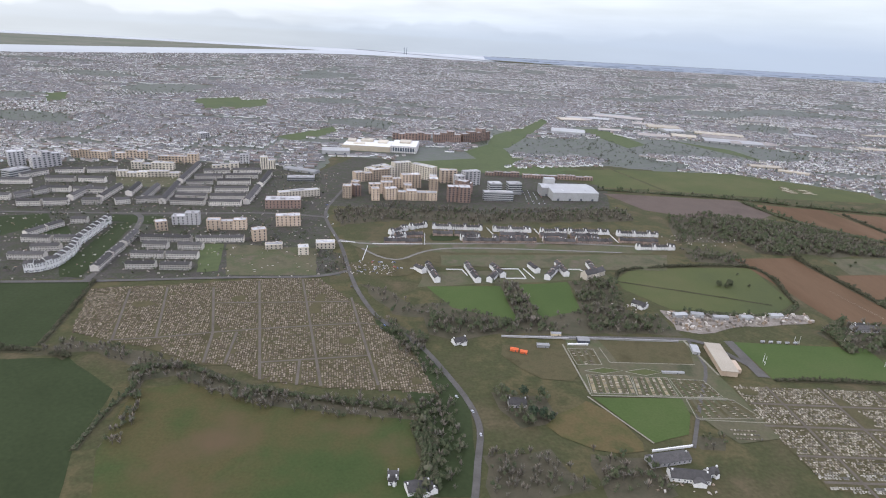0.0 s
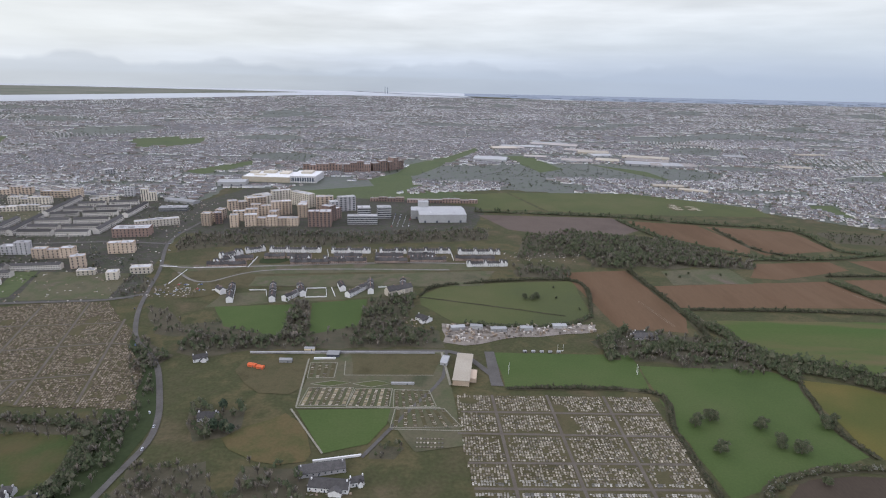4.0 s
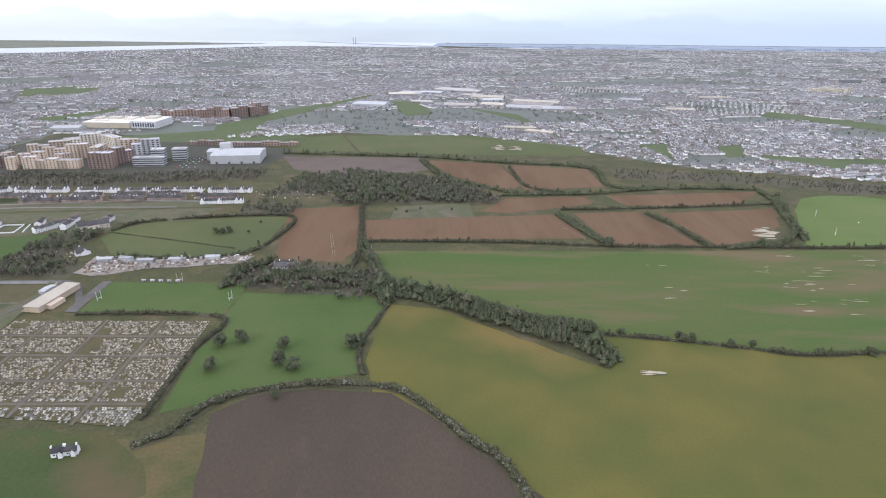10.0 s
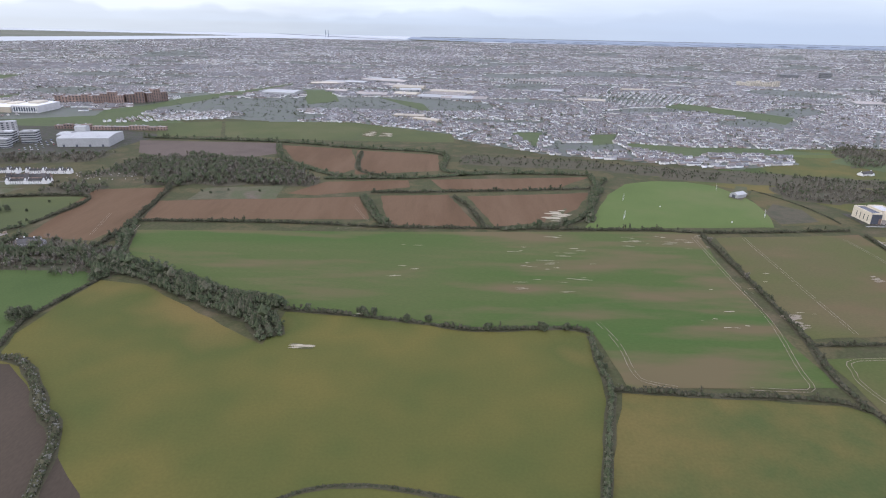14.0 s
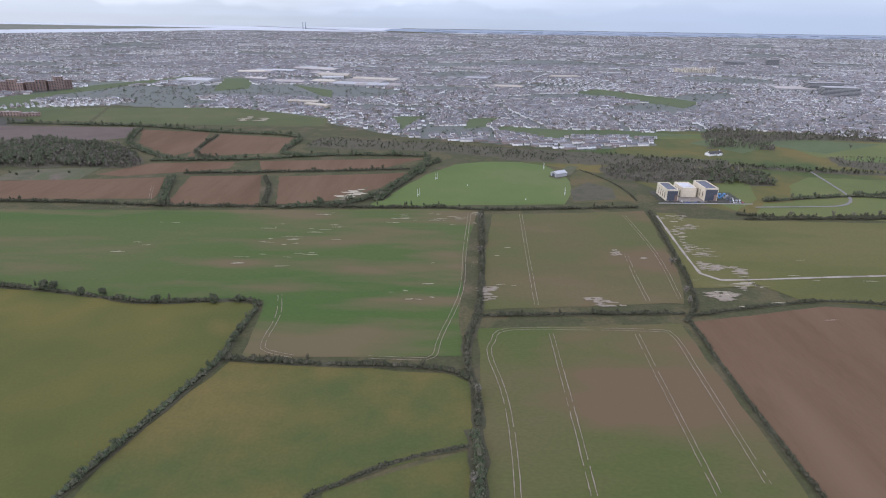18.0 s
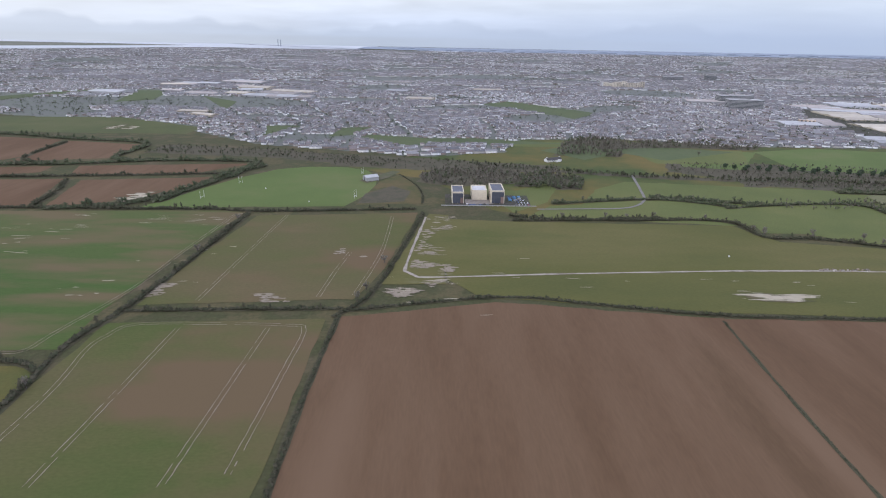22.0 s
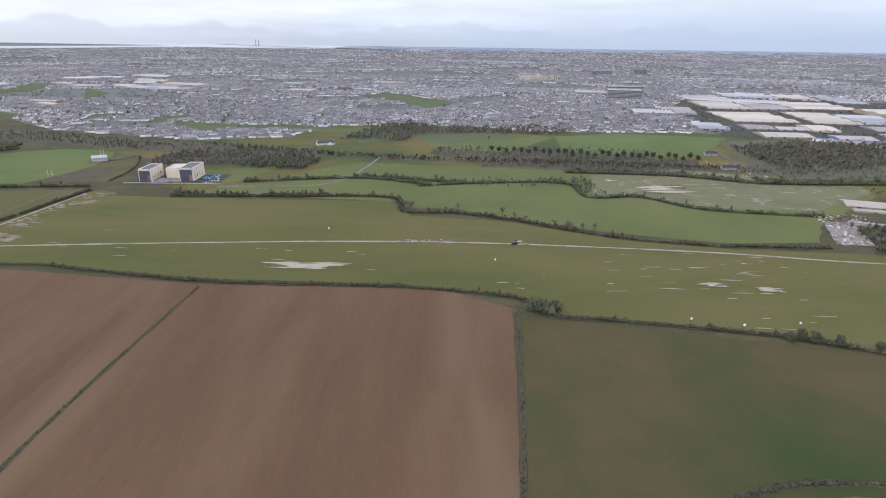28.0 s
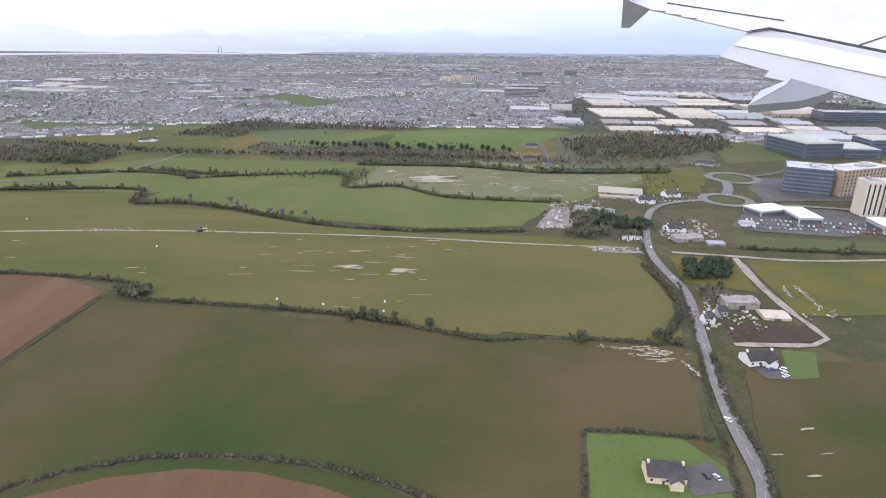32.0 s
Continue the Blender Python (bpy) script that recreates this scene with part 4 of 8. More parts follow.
hedge([(317, 384), (340, 317), (348, 302), (367, 295)], 8, 6, "ivy")
hedge([(334, 309), (367, 295), (397, 275), (424, 258), (444, 244), (452, 230)], 12, 9, "ivy")
hedge([(317, 386), (420, 387), (494, 381), (565, 382), (623, 382), (682, 384)], 4, 4, "thorn")
hedge([(466, 457), (483, 401), (492, 384)], 6, 5, "ivy")
hedge([(538, 460), (550, 429), (558, 386)], 5, 4, "thorn")
hedge([(660, 477), (641, 425), (617, 393), (572, 380)], 6, 5, "ivy")
hedge([(470, 467), (537, 473), (665, 491)], 5, 4, "thorn")
hedge([(425, 510), (505, 517), (584, 538), (670, 539)], 6, 5, "ivy")
hedge([(444, 626), (452, 543), (485, 520)], 5, 4, "thorn")
hedge([(348, 656), (371, 584), (409, 541), (438, 518)], 6, 5, "ivy")
hedge([(185, 682), (344, 670), (433, 645), (528, 622), (533, 546), (584, 538)], 6, 5, "ivy")
hedge([(668, 535), (663, 477)], 6, 5, "ivy")
hedge([(336, 320), (379, 297), (418, 274), (450, 259)], 8, 6, "ivy")
hedge([(451, 257), (490, 251), (523, 244), (544, 239), (586, 242), (597, 237)], 4, 4, "thorn")
hedge([(596, 235), (594, 209), (594, 193), (587, 169), (570, 112)], 4, 3.6, "ivy")
hedge([(594, 193), (630, 190), (673, 188), (688, 181)], 4, 3.6, "thorn")
hedge([(635, 398), (658, 481), (678, 520)], 7, 5, "ivy")
hedge([(706, 376), (700, 285), (695, 234), (688, 201), (690, 171), (690, 153)], 4.5, 3.6, "thorn")
hedge([(640, 124), (664, 138), (686, 145)], 2.4, 1.6, "thorn")
hedge([(692, 229), (733, 231), (787, 233)], 3.6, 2.8, "thorn")
hedge([(682, 384), (713, 380), (816, 389)], 4, 3.4, "thorn")
hedge([(821, 380), (808, 296), (798, 247), (785, 225)], 3.4, 3, "thorn")
hedge([(878, 376), (911, 368), (979, 373)], 4, 4, "thorn")
hedge([(688, 153), (689, 138), (686, 102)], 5, 5, "ivy")
hedge([(787, 226), (784, 161), (784, 101)], 2.6, 2.2, "thorn")
hedge([(787, 230), (857, 246), (902, 239), (954, 229), (1033, 225), (1080, 216), (1092, 205)], 3, 2.4, "thorn")
hedge([(952, 224), (948, 167), (946, 122), (947, 99)], 1.3, 0.9, "thorn")
hedge([(879, 366), (950, 368), (1020, 368), (1031, 336), (1059, 334), (1092, 322), (1142, 293), (1188, 281), (1251, 278)], 4, 3.6, "thorn")
hedge([(1037, 400), (1081, 410), (1142, 412), (1150, 374), (1184, 375), (1217, 347), (1282, 334)], 4.4, 4, "ivy")
hedge([(1087, 206), (1096, 201)], 7, 6, "ivy")
hedge([(1096, 198), (1126, 194), (1176, 183), (1202, 172), (1221, 164)], 3.4, 2.6, "thorn")
hedge([(1081, 201), (1076, 147), (1068, 86)], 1.3, 1.0, "thorn")
hedge([(1221, 164), (1246, 166), (1276, 161)], 2.6, 1.8, "thorn")
hedge([(799, 495), (814, 459), (820, 427), (820, 404)], 2.0, 1.4, "thorn")
hedge([(470, 130), (487, 139), (501, 141), (514, 140), (540, 134)], 2.0, 1.4, "thorn")
hedge([(913, 407), (995, 422), (1045, 403)], 5, 4, "ivy")
hedge([(994, 429), (1073, 409)], 5, 4, "ivy")
hedge([(1150, 450), (1235, 440), (1289, 419), (1380, 418)], 7, 5, "ivy")
hedge([(1239, 118), (1251, 117), (1269, 114)], 2, 1.6, "thorn")
hedge([(1239, 118), (1229, 78)], 1.6, 1.4, "thorn")
hedge([(1098, 88), (1105, 96), (1116, 104), (1130, 109), (1145, 111), (1161, 110), (1179, 106), (1192, 101), (1203, 94), (1212, 84)], 2.6, 1.6, "thorn")
hedge([(1283, 160), (1278, 164), (1289, 181), (1294, 200), (1294, 230)], 4, 3.6, "thorn")
hedge([(1288, 154), (1280, 127), (1277, 105), (1266, 77)], 3, 2.4, "thorn")
hedge([(1347, 251), (1369, 247), (1410, 242)], 3, 2.4, "thorn")
hedge([(1301, 211), (1293, 181), (1283, 150), (1276, 129), (1269, 104), (1259, 77)], 2, 1.5, "thorn")
hedge([(1314, 287), (1302, 252), (1296, 220), (1294, 200)], 2.2, 1.8, "thorn")
hedge([(132, 400), (182, 386), (234, 370)], 1.6, 0.9, "thorn")
track([(462, 432), (469, 413), (478, 391)], 0.9, MUD, "pale muddy tractor track worn across the field")
track([(293, 401), (303, 357)], 0.9, MUD, "pale muddy tractor track worn across the field")
track([(458, 377), (498, 383), (552, 380)], 0.9, MUD, "pale muddy tractor track worn across the field")
# tracks
for line in (
        [(698, 371), (692, 306), (688, 254), (678, 211), (675, 196), (668, 194), (650, 195)],
        [(621, 195), (610, 199), (607, 205), (607, 228), (603, 248)],
        [(801, 371), (799, 304), (791, 247)],
        [(782, 303), (778, 275), (775, 245)],
        [(732, 371), (726, 294), (722, 240)],
        [(760, 214), (758, 180), (755, 125)],
        [(697, 102), (700, 143), (700, 171), (697, 197), (699, 207), (706, 217), (740, 218), (768, 217), (775, 213), (774, 182), (771, 130)],
        [(724, 214), (722, 165), (720, 125)]):
    track(line, 1.1, MUD, "pale paired tractor wheel lines through the young corn")
track([(324, 378), (331, 338)], 1.2, MUD, "pale muddy tractor track worn across the field")
track([(823, 371), (813, 277), (820, 269), (895, 275), (984, 281)], 1.6, MUD, "pale muddy tractor track worn across the field")
track([(984, 281), (1045, 282), (1102, 279), (1187, 270), (1240, 260), (1282, 254), (1294, 252)], 1.6, MUD, "pale muddy tractor track worn across the field")
track([(1338, 238), (1332, 205), (1330, 180)], 3, MUD, "pale muddy tractor track worn across the field")
track([(1330, 180), (1330, 163), (1323, 159), (1298, 160)], 2.4, MUD, "pale muddy tractor track worn across the field")
track([(1313, 246), (1339, 240), (1366, 234), (1404, 234)], 2.2, MUD, "pale muddy tractor track worn across the field")
for patch, count, length, wide in (
        ([(824, 374), (832, 374), (826, 310), (818, 278), (816, 282), (820, 330)], 60, 2.6, 1.2),
        ([(832, 374), (843, 372), (838, 345), (831, 345)], 16, 4.0, 1.0),
        ([(829, 345), (838, 342), (832, 300), (824, 296)], 26, 3.6, 0.9),
        ([(818, 296), (836, 292), (838, 276), (818, 276)], 44, 4.0, 1.3),
        ([(806, 252), (818, 266), (834, 266), (824, 254), (812, 245)], 70, 3.6, 1.6),
        ([(697, 258), (703, 260), (711, 254), (717, 242), (709, 237), (697, 237)], 130, 2.4, 1.0),
        ([(774, 309), (780, 308), (779, 293), (774, 293)], 16, 1.6, 1.2),
        ([(785, 307), (794, 307), (791, 296), (786, 298)], 16, 2.0, 1.4),
        ([(746, 248), (768, 249), (768, 240), (750, 239)], 22, 3.4, 1.2),
        ([(680, 262), (688, 262), (687, 254), (680, 254)], 14, 1.6, 0.9),
        ([(700, 372), (709, 372), (707, 352), (700, 352)], 14, 1.4, 1.0)):
    streaks(patch, count, length, MUD, wide, "pale smears of wet mud on the field")
streaks([(826, 374), (846, 372), (841, 343), (835, 305), (834, 279), (820, 275)], 16, 4)
streaks([(834, 278), (833, 264), (823, 254), (814, 245), (808, 251), (816, 272)], 14, 5)
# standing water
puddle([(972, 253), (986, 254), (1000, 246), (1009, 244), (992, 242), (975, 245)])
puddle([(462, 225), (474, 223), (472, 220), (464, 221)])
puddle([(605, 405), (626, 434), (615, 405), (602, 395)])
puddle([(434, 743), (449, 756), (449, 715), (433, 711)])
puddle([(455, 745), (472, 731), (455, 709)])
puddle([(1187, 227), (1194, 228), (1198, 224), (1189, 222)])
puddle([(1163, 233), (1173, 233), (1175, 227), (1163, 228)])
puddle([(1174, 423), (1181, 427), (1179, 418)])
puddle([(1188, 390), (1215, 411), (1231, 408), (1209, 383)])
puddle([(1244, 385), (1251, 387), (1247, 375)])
# roads
road([(-90, 761), (-100, 703), (-108, 598), (-107, 528), (-79, 448), (-65, 400), (-53, 362), (-36, 325), (-21, 307), (-5, 287), (10, 258), (19, 237), (23, 218), (21, 196), (19, 176), (14, 140)], 2.5, "grey asphalt road through the estate")
road([(-232, 354), (-237, 399), (-258, 482), (-273, 503)], 4, "grey asphalt estate road")
road([(-302, 344), (-232, 354), (-145, 371), (-85, 381), (-65, 394)], 3, "grey asphalt estate road")
road([(-384, 489), (-273, 503), (-162, 523), (-104, 520)], 3.4, "grey asphalt estate road")
road([(-82, 460), (-54, 454), (17, 465), (110, 479), (199, 481)], 2.6, "pale new estate road")
road([(-61, 442), (-32, 421), (12, 453), (155, 463)], 2, "pale new estate road")
road([(54, 307), (112, 311), (154, 313), (163, 309), (178, 285)], 3, "grey cemetery approach road")
road([(117, 212), (134, 247), (147, 272), (151, 282), (153, 312)], 1.6, "grey cemetery drive")
road([(1296, 431), (1306, 502), (1310, 563)], 3.4, "grey asphalt lane")
road([(1002, 502), (998, 480), (993, 454), (984, 418), (965, 398), (930, 394), (900, 392)], 1.8, "pale concrete path")
road([(1261, 77), (1268, 88), (1273, 98), (1277, 119), (1281, 135), (1287, 156), (1294, 179), (1300, 202), (1301, 228), (1304, 250), (1315, 284), (1329, 315), (1345, 331), (1369, 339)], 3.1, "pale wet asphalt country road with a white line")


def ring_road(x, y, r):
    """A roundabout: carriageway round a kerbed grass island."""
    circle = [(x + r * math.cos(k * 0.5236), y + r * 1.05 * math.sin(k * 0.5236)) for k in range(13)]
    road(circle, 4.6, "pale wet asphalt roundabout carriageway")
    field(GREEN, [(x + (r - 4.0) * math.cos(k * 0.3927), y + (r - 4.0) * 1.05 * math.sin(k * 0.3927)) for k in range(16)], "mown grass island of the roundabout")


ring_road(1384, 339, 13.5)
ring_road(1419, 400, 16)
road([(1390, 351), (1399, 366), (1408, 387)], 5.0, "pale wet asphalt link between the roundabouts")
road([(1394, 329), (1404, 327), (1428, 322), (1456, 313), (1500, 300)], 3.4, "pale wet asphalt road past the retail units")
road([(1434, 404), (1457, 414), (1484, 434), (1520, 452)], 3.4, "grey asphalt road to the offices")
road([(1406, 410), (1396, 430), (1350, 436), (1296, 431)], 2.6, "grey asphalt lane")
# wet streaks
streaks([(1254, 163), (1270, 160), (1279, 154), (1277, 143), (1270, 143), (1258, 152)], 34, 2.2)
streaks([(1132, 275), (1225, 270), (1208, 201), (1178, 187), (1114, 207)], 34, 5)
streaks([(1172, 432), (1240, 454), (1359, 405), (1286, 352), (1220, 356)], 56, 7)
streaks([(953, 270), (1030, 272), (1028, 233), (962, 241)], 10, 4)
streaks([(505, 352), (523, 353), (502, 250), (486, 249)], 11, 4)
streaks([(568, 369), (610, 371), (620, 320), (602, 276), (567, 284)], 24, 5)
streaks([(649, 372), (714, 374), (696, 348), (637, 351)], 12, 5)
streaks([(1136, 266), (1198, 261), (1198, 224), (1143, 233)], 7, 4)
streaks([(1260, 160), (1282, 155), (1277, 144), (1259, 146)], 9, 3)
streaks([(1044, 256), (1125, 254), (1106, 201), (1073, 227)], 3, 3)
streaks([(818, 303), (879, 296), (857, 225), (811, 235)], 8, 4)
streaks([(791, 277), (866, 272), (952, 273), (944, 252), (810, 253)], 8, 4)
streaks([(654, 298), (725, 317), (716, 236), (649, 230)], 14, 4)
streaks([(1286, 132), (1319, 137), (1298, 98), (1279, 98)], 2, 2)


# ---- templates of trees, houses and cars ----
def trunk_shape(h, limbs):
    s = Shape()
    s.prism(0, 0, 0, h * 0.045, h * 0.022, h * 0.55, 6)
    for i in range(limbs):
        a = 6.283 * i / limbs + rng.uniform(-0.4, 0.4)
        z = h * rng.uniform(0.25, 0.5)
        s.prism(0, 0, z, h * 0.018, h * 0.006, h * rng.uniform(0.25, 0.42), 4, 0, (math.cos(a) * h * 0.22, math.sin(a) * h * 0.22))
    return s


def tree_template(kind):
    """A tree one metre high: trunk with limbs, crown of many shards."""
    s = Shape()
    if kind == "pine":
        for z, r, k in ((0.35, 0.3, 22), (0.55, 0.34, 26), (0.75, 0.22, 18)):
            tuft(s, rng.uniform(-0.05, 0.05), rng.uniform(-0.05, 0.05), z - 0.12, r, 0.3, k)
        label, mat = "dark evergreen pine with a flat ragged crown", PINE
    elif kind == "bare":
        for _ in range(14):
            a, q = rng.uniform(0, 6.28), rng.uniform(0.05, 0.3)
            tuft(s, q * math.cos(a), q * math.sin(a), rng.uniform(0.25, 0.7), 0.11, 0.28, 5)
        label, mat = "bare winter tree with brown twigs", TWIGS
    else:
        for _ in range(20):
            a, q = rng.uniform(0, 6.28), rng.uniform(0.02, 0.36)
            tuft(s, q * math.cos(a), q * math.sin(a), rng.uniform(0.1, 0.6), 0.2, 0.4, 30, 0, 0.75)
        label, mat = "dark round-headed evergreen tree", IVY
    root = thing("tree", label, "tree", group="field trees")
    part("trunk", trunk_shape(1.0, 5), BARK, root)
    part("crown", s, mat, root)
    return root


TREES = {}


def plant(x, y, kind, height):
    m = pose(x, y, 0, 0, 0, rng.uniform(0, 360)) @ Matrix.Diagonal((height * rng.uniform(0.85, 1.2), height * rng.uniform(0.85, 1.2), height * rng.uniform(0.85, 1.15), 1))
    if kind not in TREES:
        TREES[kind] = tree_template(kind)
        TREES[kind].matrix_basis = m
        TREES[kind].scale = TREES[kind].scale
        return TREES[kind]
    ob = copy_thing(TREES[kind], m)
    ob.matrix_basis = m
    return ob


LITTERED = []


def twig_fan(s, x, y, h, r, count, mat):
    """A bare crown: thin limbs and twig sprays that fan out from the trunk, with gaps between."""
    for _ in range(count):
        a, q = rng.uniform(0, 6.283), r * math.sqrt(rng.random())
        tx, ty, tz = x + q * math.cos(a), y + q * math.sin(a), h * rng.uniform(0.55, 1.0) * (1 - 0.25 * q / r)
        bz = h * rng.uniform(0.12, 0.4)
        w = h * rng.uniform(0.035, 0.075)
        mx, my, mz = x + (tx - x) * 0.62, y + (ty - y) * 0.62, bz + (tz - bz) * 0.6
        c, d = math.cos(a + 1.57) * w, math.sin(a + 1.57) * w
        s.add([(x, y, bz), (mx + c, my + d, mz), (mx - c, my - d, mz + w * 0.6), (tx, ty, tz)], [(0, 1, 2), (1, 3, 2), (0, 2, 3), (0, 3, 1)], mat)


def wood(points, kind, height, area):
    """A belt of trees: trunks and ragged crowns, area square metres to a tree."""
    xs, ys = [p[0] for p in points], [p[1] for p in points]
    n = int((max(xs) - min(xs)) * (max(ys) - min(ys)) / area)
    gx, gy = np.array([rng.uniform(min(xs), max(xs)) for _ in range(n)]), np.array([rng.uniform(min(ys), max(ys)) for _ in range(n)])
    ok = inside(gx, gy, points)
    for poly in PADDOCKS:
        ok &= ~inside(gx, gy, poly)
    s = Shape()
    far = min(ys) > 520
    for x, y in zip(gx[ok], gy[ok]):
        h = height * rng.uniform(0.55, 1.1)
        r = h * rng.uniform(0.30, 0.44)
        s.prism(x, y, 0, h * 0.03, h * 0.015, h * 0.6, 3, 1)
        if rng.random() < {"bare": 0.8, "thorn": 0.6, "ivy": 0.35, "pine": 0.05}[kind]:
            twig_fan(s, x, y, h, r, 9 if far else 13, 2 if kind in ("ivy", "pine") else 0)
            continue
        for _ in range(2):
            tuft(s, x + rng.uniform(-r, r) * 0.55, y + rng.uniform(-r, r) * 0.55, h * rng.uniform(0.08, 0.4), r * 0.66, h * 0.55, 6 if far else 10, 0 if kind in ("ivy", "pine") else 2, 0.85)
    sheet("ground_wood", points, LITTER, "brown leaf litter and brambles under the trees", "ground", 0.0362 + 0.0001 * len(LITTERED), "structure", False, 2.5)
    LITTERED.append(points)
    mat, label = {"ivy": (IVY, "dark evergreen wood and ivy-clad trees"), "bare": (TWIGS, "bare brown winter wood"), "pine": (PINE, "dense stand of dark conifers"), "thorn": (THORN, "thorn thicket along the railway")}[kind]
    return single("wood", s, [mat, BARK, {"ivy": TWIGS, "bare": IVY, "pine": IVY, "thorn": IVY}[kind]], label, "wood", "", "stuff")


def house_mesh(name, build, mats):
    s = Shape()
    build(s)
    return s.mesh(name, *mats)


def house_template(style):
    wide, deep, eave, rise = {"estate": (3.4, 4.4, 3.0, 1.3), "gable": (3.5, 4.6, 2.9, 2.2), "plain": (3.5, 5.0, 2.2, 1.9), "semi": (7.0, 6.2, 3.6, 2.6)}[style]
    wall = {"estate": RENDER_WHITE, "gable": RENDER_WHITE, "plain": HOUSE_BRICK, "semi": PALE}[style]
    label = {"estate": "white rendered terraced house with a slate roof", "gable": "white rendered house with a pointed front gable and slate roof", "plain": "brown brick terraced house with a slate roof", "semi": "pale rendered pair of houses with a slate roof"}[style]
    root = thing("house", label, "house", group={"estate": "estate terraces", "gable": "new terraces", "plain": "new terraces", "semi": "semi-detached houses"}[style])
    s = Shape()
    s.pentagon(0, 0, 0, wide - 0.03, deep, eave, rise)
    part("wall", s, wall, root)
    s = Shape()
    s.gable(0, 0, eave + 0.12, wide, deep + 0.5, rise + 0.06)
    roof = part("roof", s, SLATE, root, "dark slate roof")
    if style == "gable":
        s = Shape()
        s.pentagon(0, 0, 0, 1.2, 2.2, eave + 0.2, 1.5, math.pi / 2)
        for i, p in enumerate(s.v):
            s.v[i] = (p[0], p[1] - deep / 2 + 0.35, p[2])
        part("front_gable", s, wall, root)
    win = house_mesh("window", lambda q: q.box(0, 0, 0, 0.55, 0.08, 0.6), [GLASS])
    spots = [(-wide * 0.25, 0.75), (wide * 0.25, 1.95), (-wide * 0.25, 1.95)]
    for x, z in spots:
        ob = part("window", win, None, root)
        ob.location = (x, -deep / 2 - (0.0 if style != "gable" else 0.02), z)
    s = Shape()
    s.box(wide * 0.25, -deep / 2, 0, 0.45, 0.08, 1.05)
    part("door", s, CLAD_DARK, root)
    if style != "gable":
        s = Shape()
        s.box(wide * 0.42, 0, eave + rise * 0.6, 0.5, 0.7, rise * 0.4 + 0.7)
        part("chimney", s, BRICK, roof)
    return root, wide


HOUSES = {}


def terrace(x, y, length, turn, style):
    """Houses side by side along a line."""
    for k in (style, "estate"):
        if k not in HOUSES:
            HOUSES[k] = [*house_template(k), False]
    wide = HOUSES[style][1]
    n = max(1, round(length / wide))
    a = radians(turn)
    for i in range(n):
        d = (i + 0.5) * wide
        lift = 0.0 if i % 4 else 0.14
        m = pose(x + math.cos(a) * d, y + math.sin(a) * d, 0, 0, 0, turn) @ Matrix.Diagonal((1, 1, 1 + lift, 1))
        k = "estate" if style == "gable" and i % 4 and i < n - 1 else style
        if not HOUSES[k][2]:
            HOUSES[k][0].matrix_basis = m
            HOUSES[k][2] = True
        else:
            copy_thing(HOUSES[k][0], Matrix.Identity(4)).matrix_basis = m
    KEEP_CLEAR.append([(x - 4, y - 4), (x + math.cos(a) * length + 4, y + math.sin(a) * length - 4), (x + math.cos(a) * length + 4, y + math.sin(a) * length + 4), (x - 4, y + 4)])


def lone_house(x, y, length, turn, style):
    wall = {"white": RENDER_WHITE, "cream": RENDER_CREAM, "slate": GREY}[style]
    label = {"white": "white rendered farmhouse with a slate roof", "cream": "cream rendered bungalow with a dark slate roof", "slate": "grey cottage with a dark roof"}[style]
    deep = min(length * 0.62, 6.0)
    root = thing("house", label, "house", x, y, 0, turn)
    s = Shape()
    s.pentagon(0, deep / 2, 0, length, deep, 2.0, 1.6)
    part("wall", s, wall, root)
    s = Shape()
    s.gable(0, deep / 2, 2.1, length + 0.1, deep + 0.5, 1.66)
    roof = part("roof", s, SLATE, root, "dark slate roof")
    if style != "slate":
        s = Shape()
        s.pentagon(0, 0, 0, deep * 0.5, length * 0.32, 1.8, 1.1, math.pi / 2)
        for i, p in enumerate(s.v):
            s.v[i] = (p[0] + length * 0.2, p[1] - deep * 0.12, p[2])
        part("annexe", s, wall, root)
        s = Shape()
        s.gable(0, 0, 1.9, deep * 0.5 + 0.15, length * 0.32 + 0.4, 1.15, 0.16, math.pi / 2)
        for i, p in enumerate(s.v):
            s.v[i] = (p[0] + length * 0.2, p[1] - deep * 0.12, p[2])
        part("annexe_roof", s, SLATE, root)
    win = house_mesh("window", lambda q: q.box(0, 0, 0, 0.6, 0.08, 0.65), [GLASS])
    for k in range(max(2, int(length / 2.2))):
        ob = part("window", win, None, root)
        ob.location = (-length / 2 + 1 + k * (length - 2) / max(1, int(length / 2.2) - 1), -0.02, 0.8)
    s = Shape()
    s.box(-length * 0.08, 0, 0, 0.55, 0.1, 1.1)
    part("door", s, CLAD_DARK, root)
    for e in (-0.44, 0.44):
        s = Shape()
        s.box(e * length, deep / 2, 2.9, 0.5, 0.7, 1.3)
        part("chimney", s, wall, roof)
    return root


WINDOWS = {}


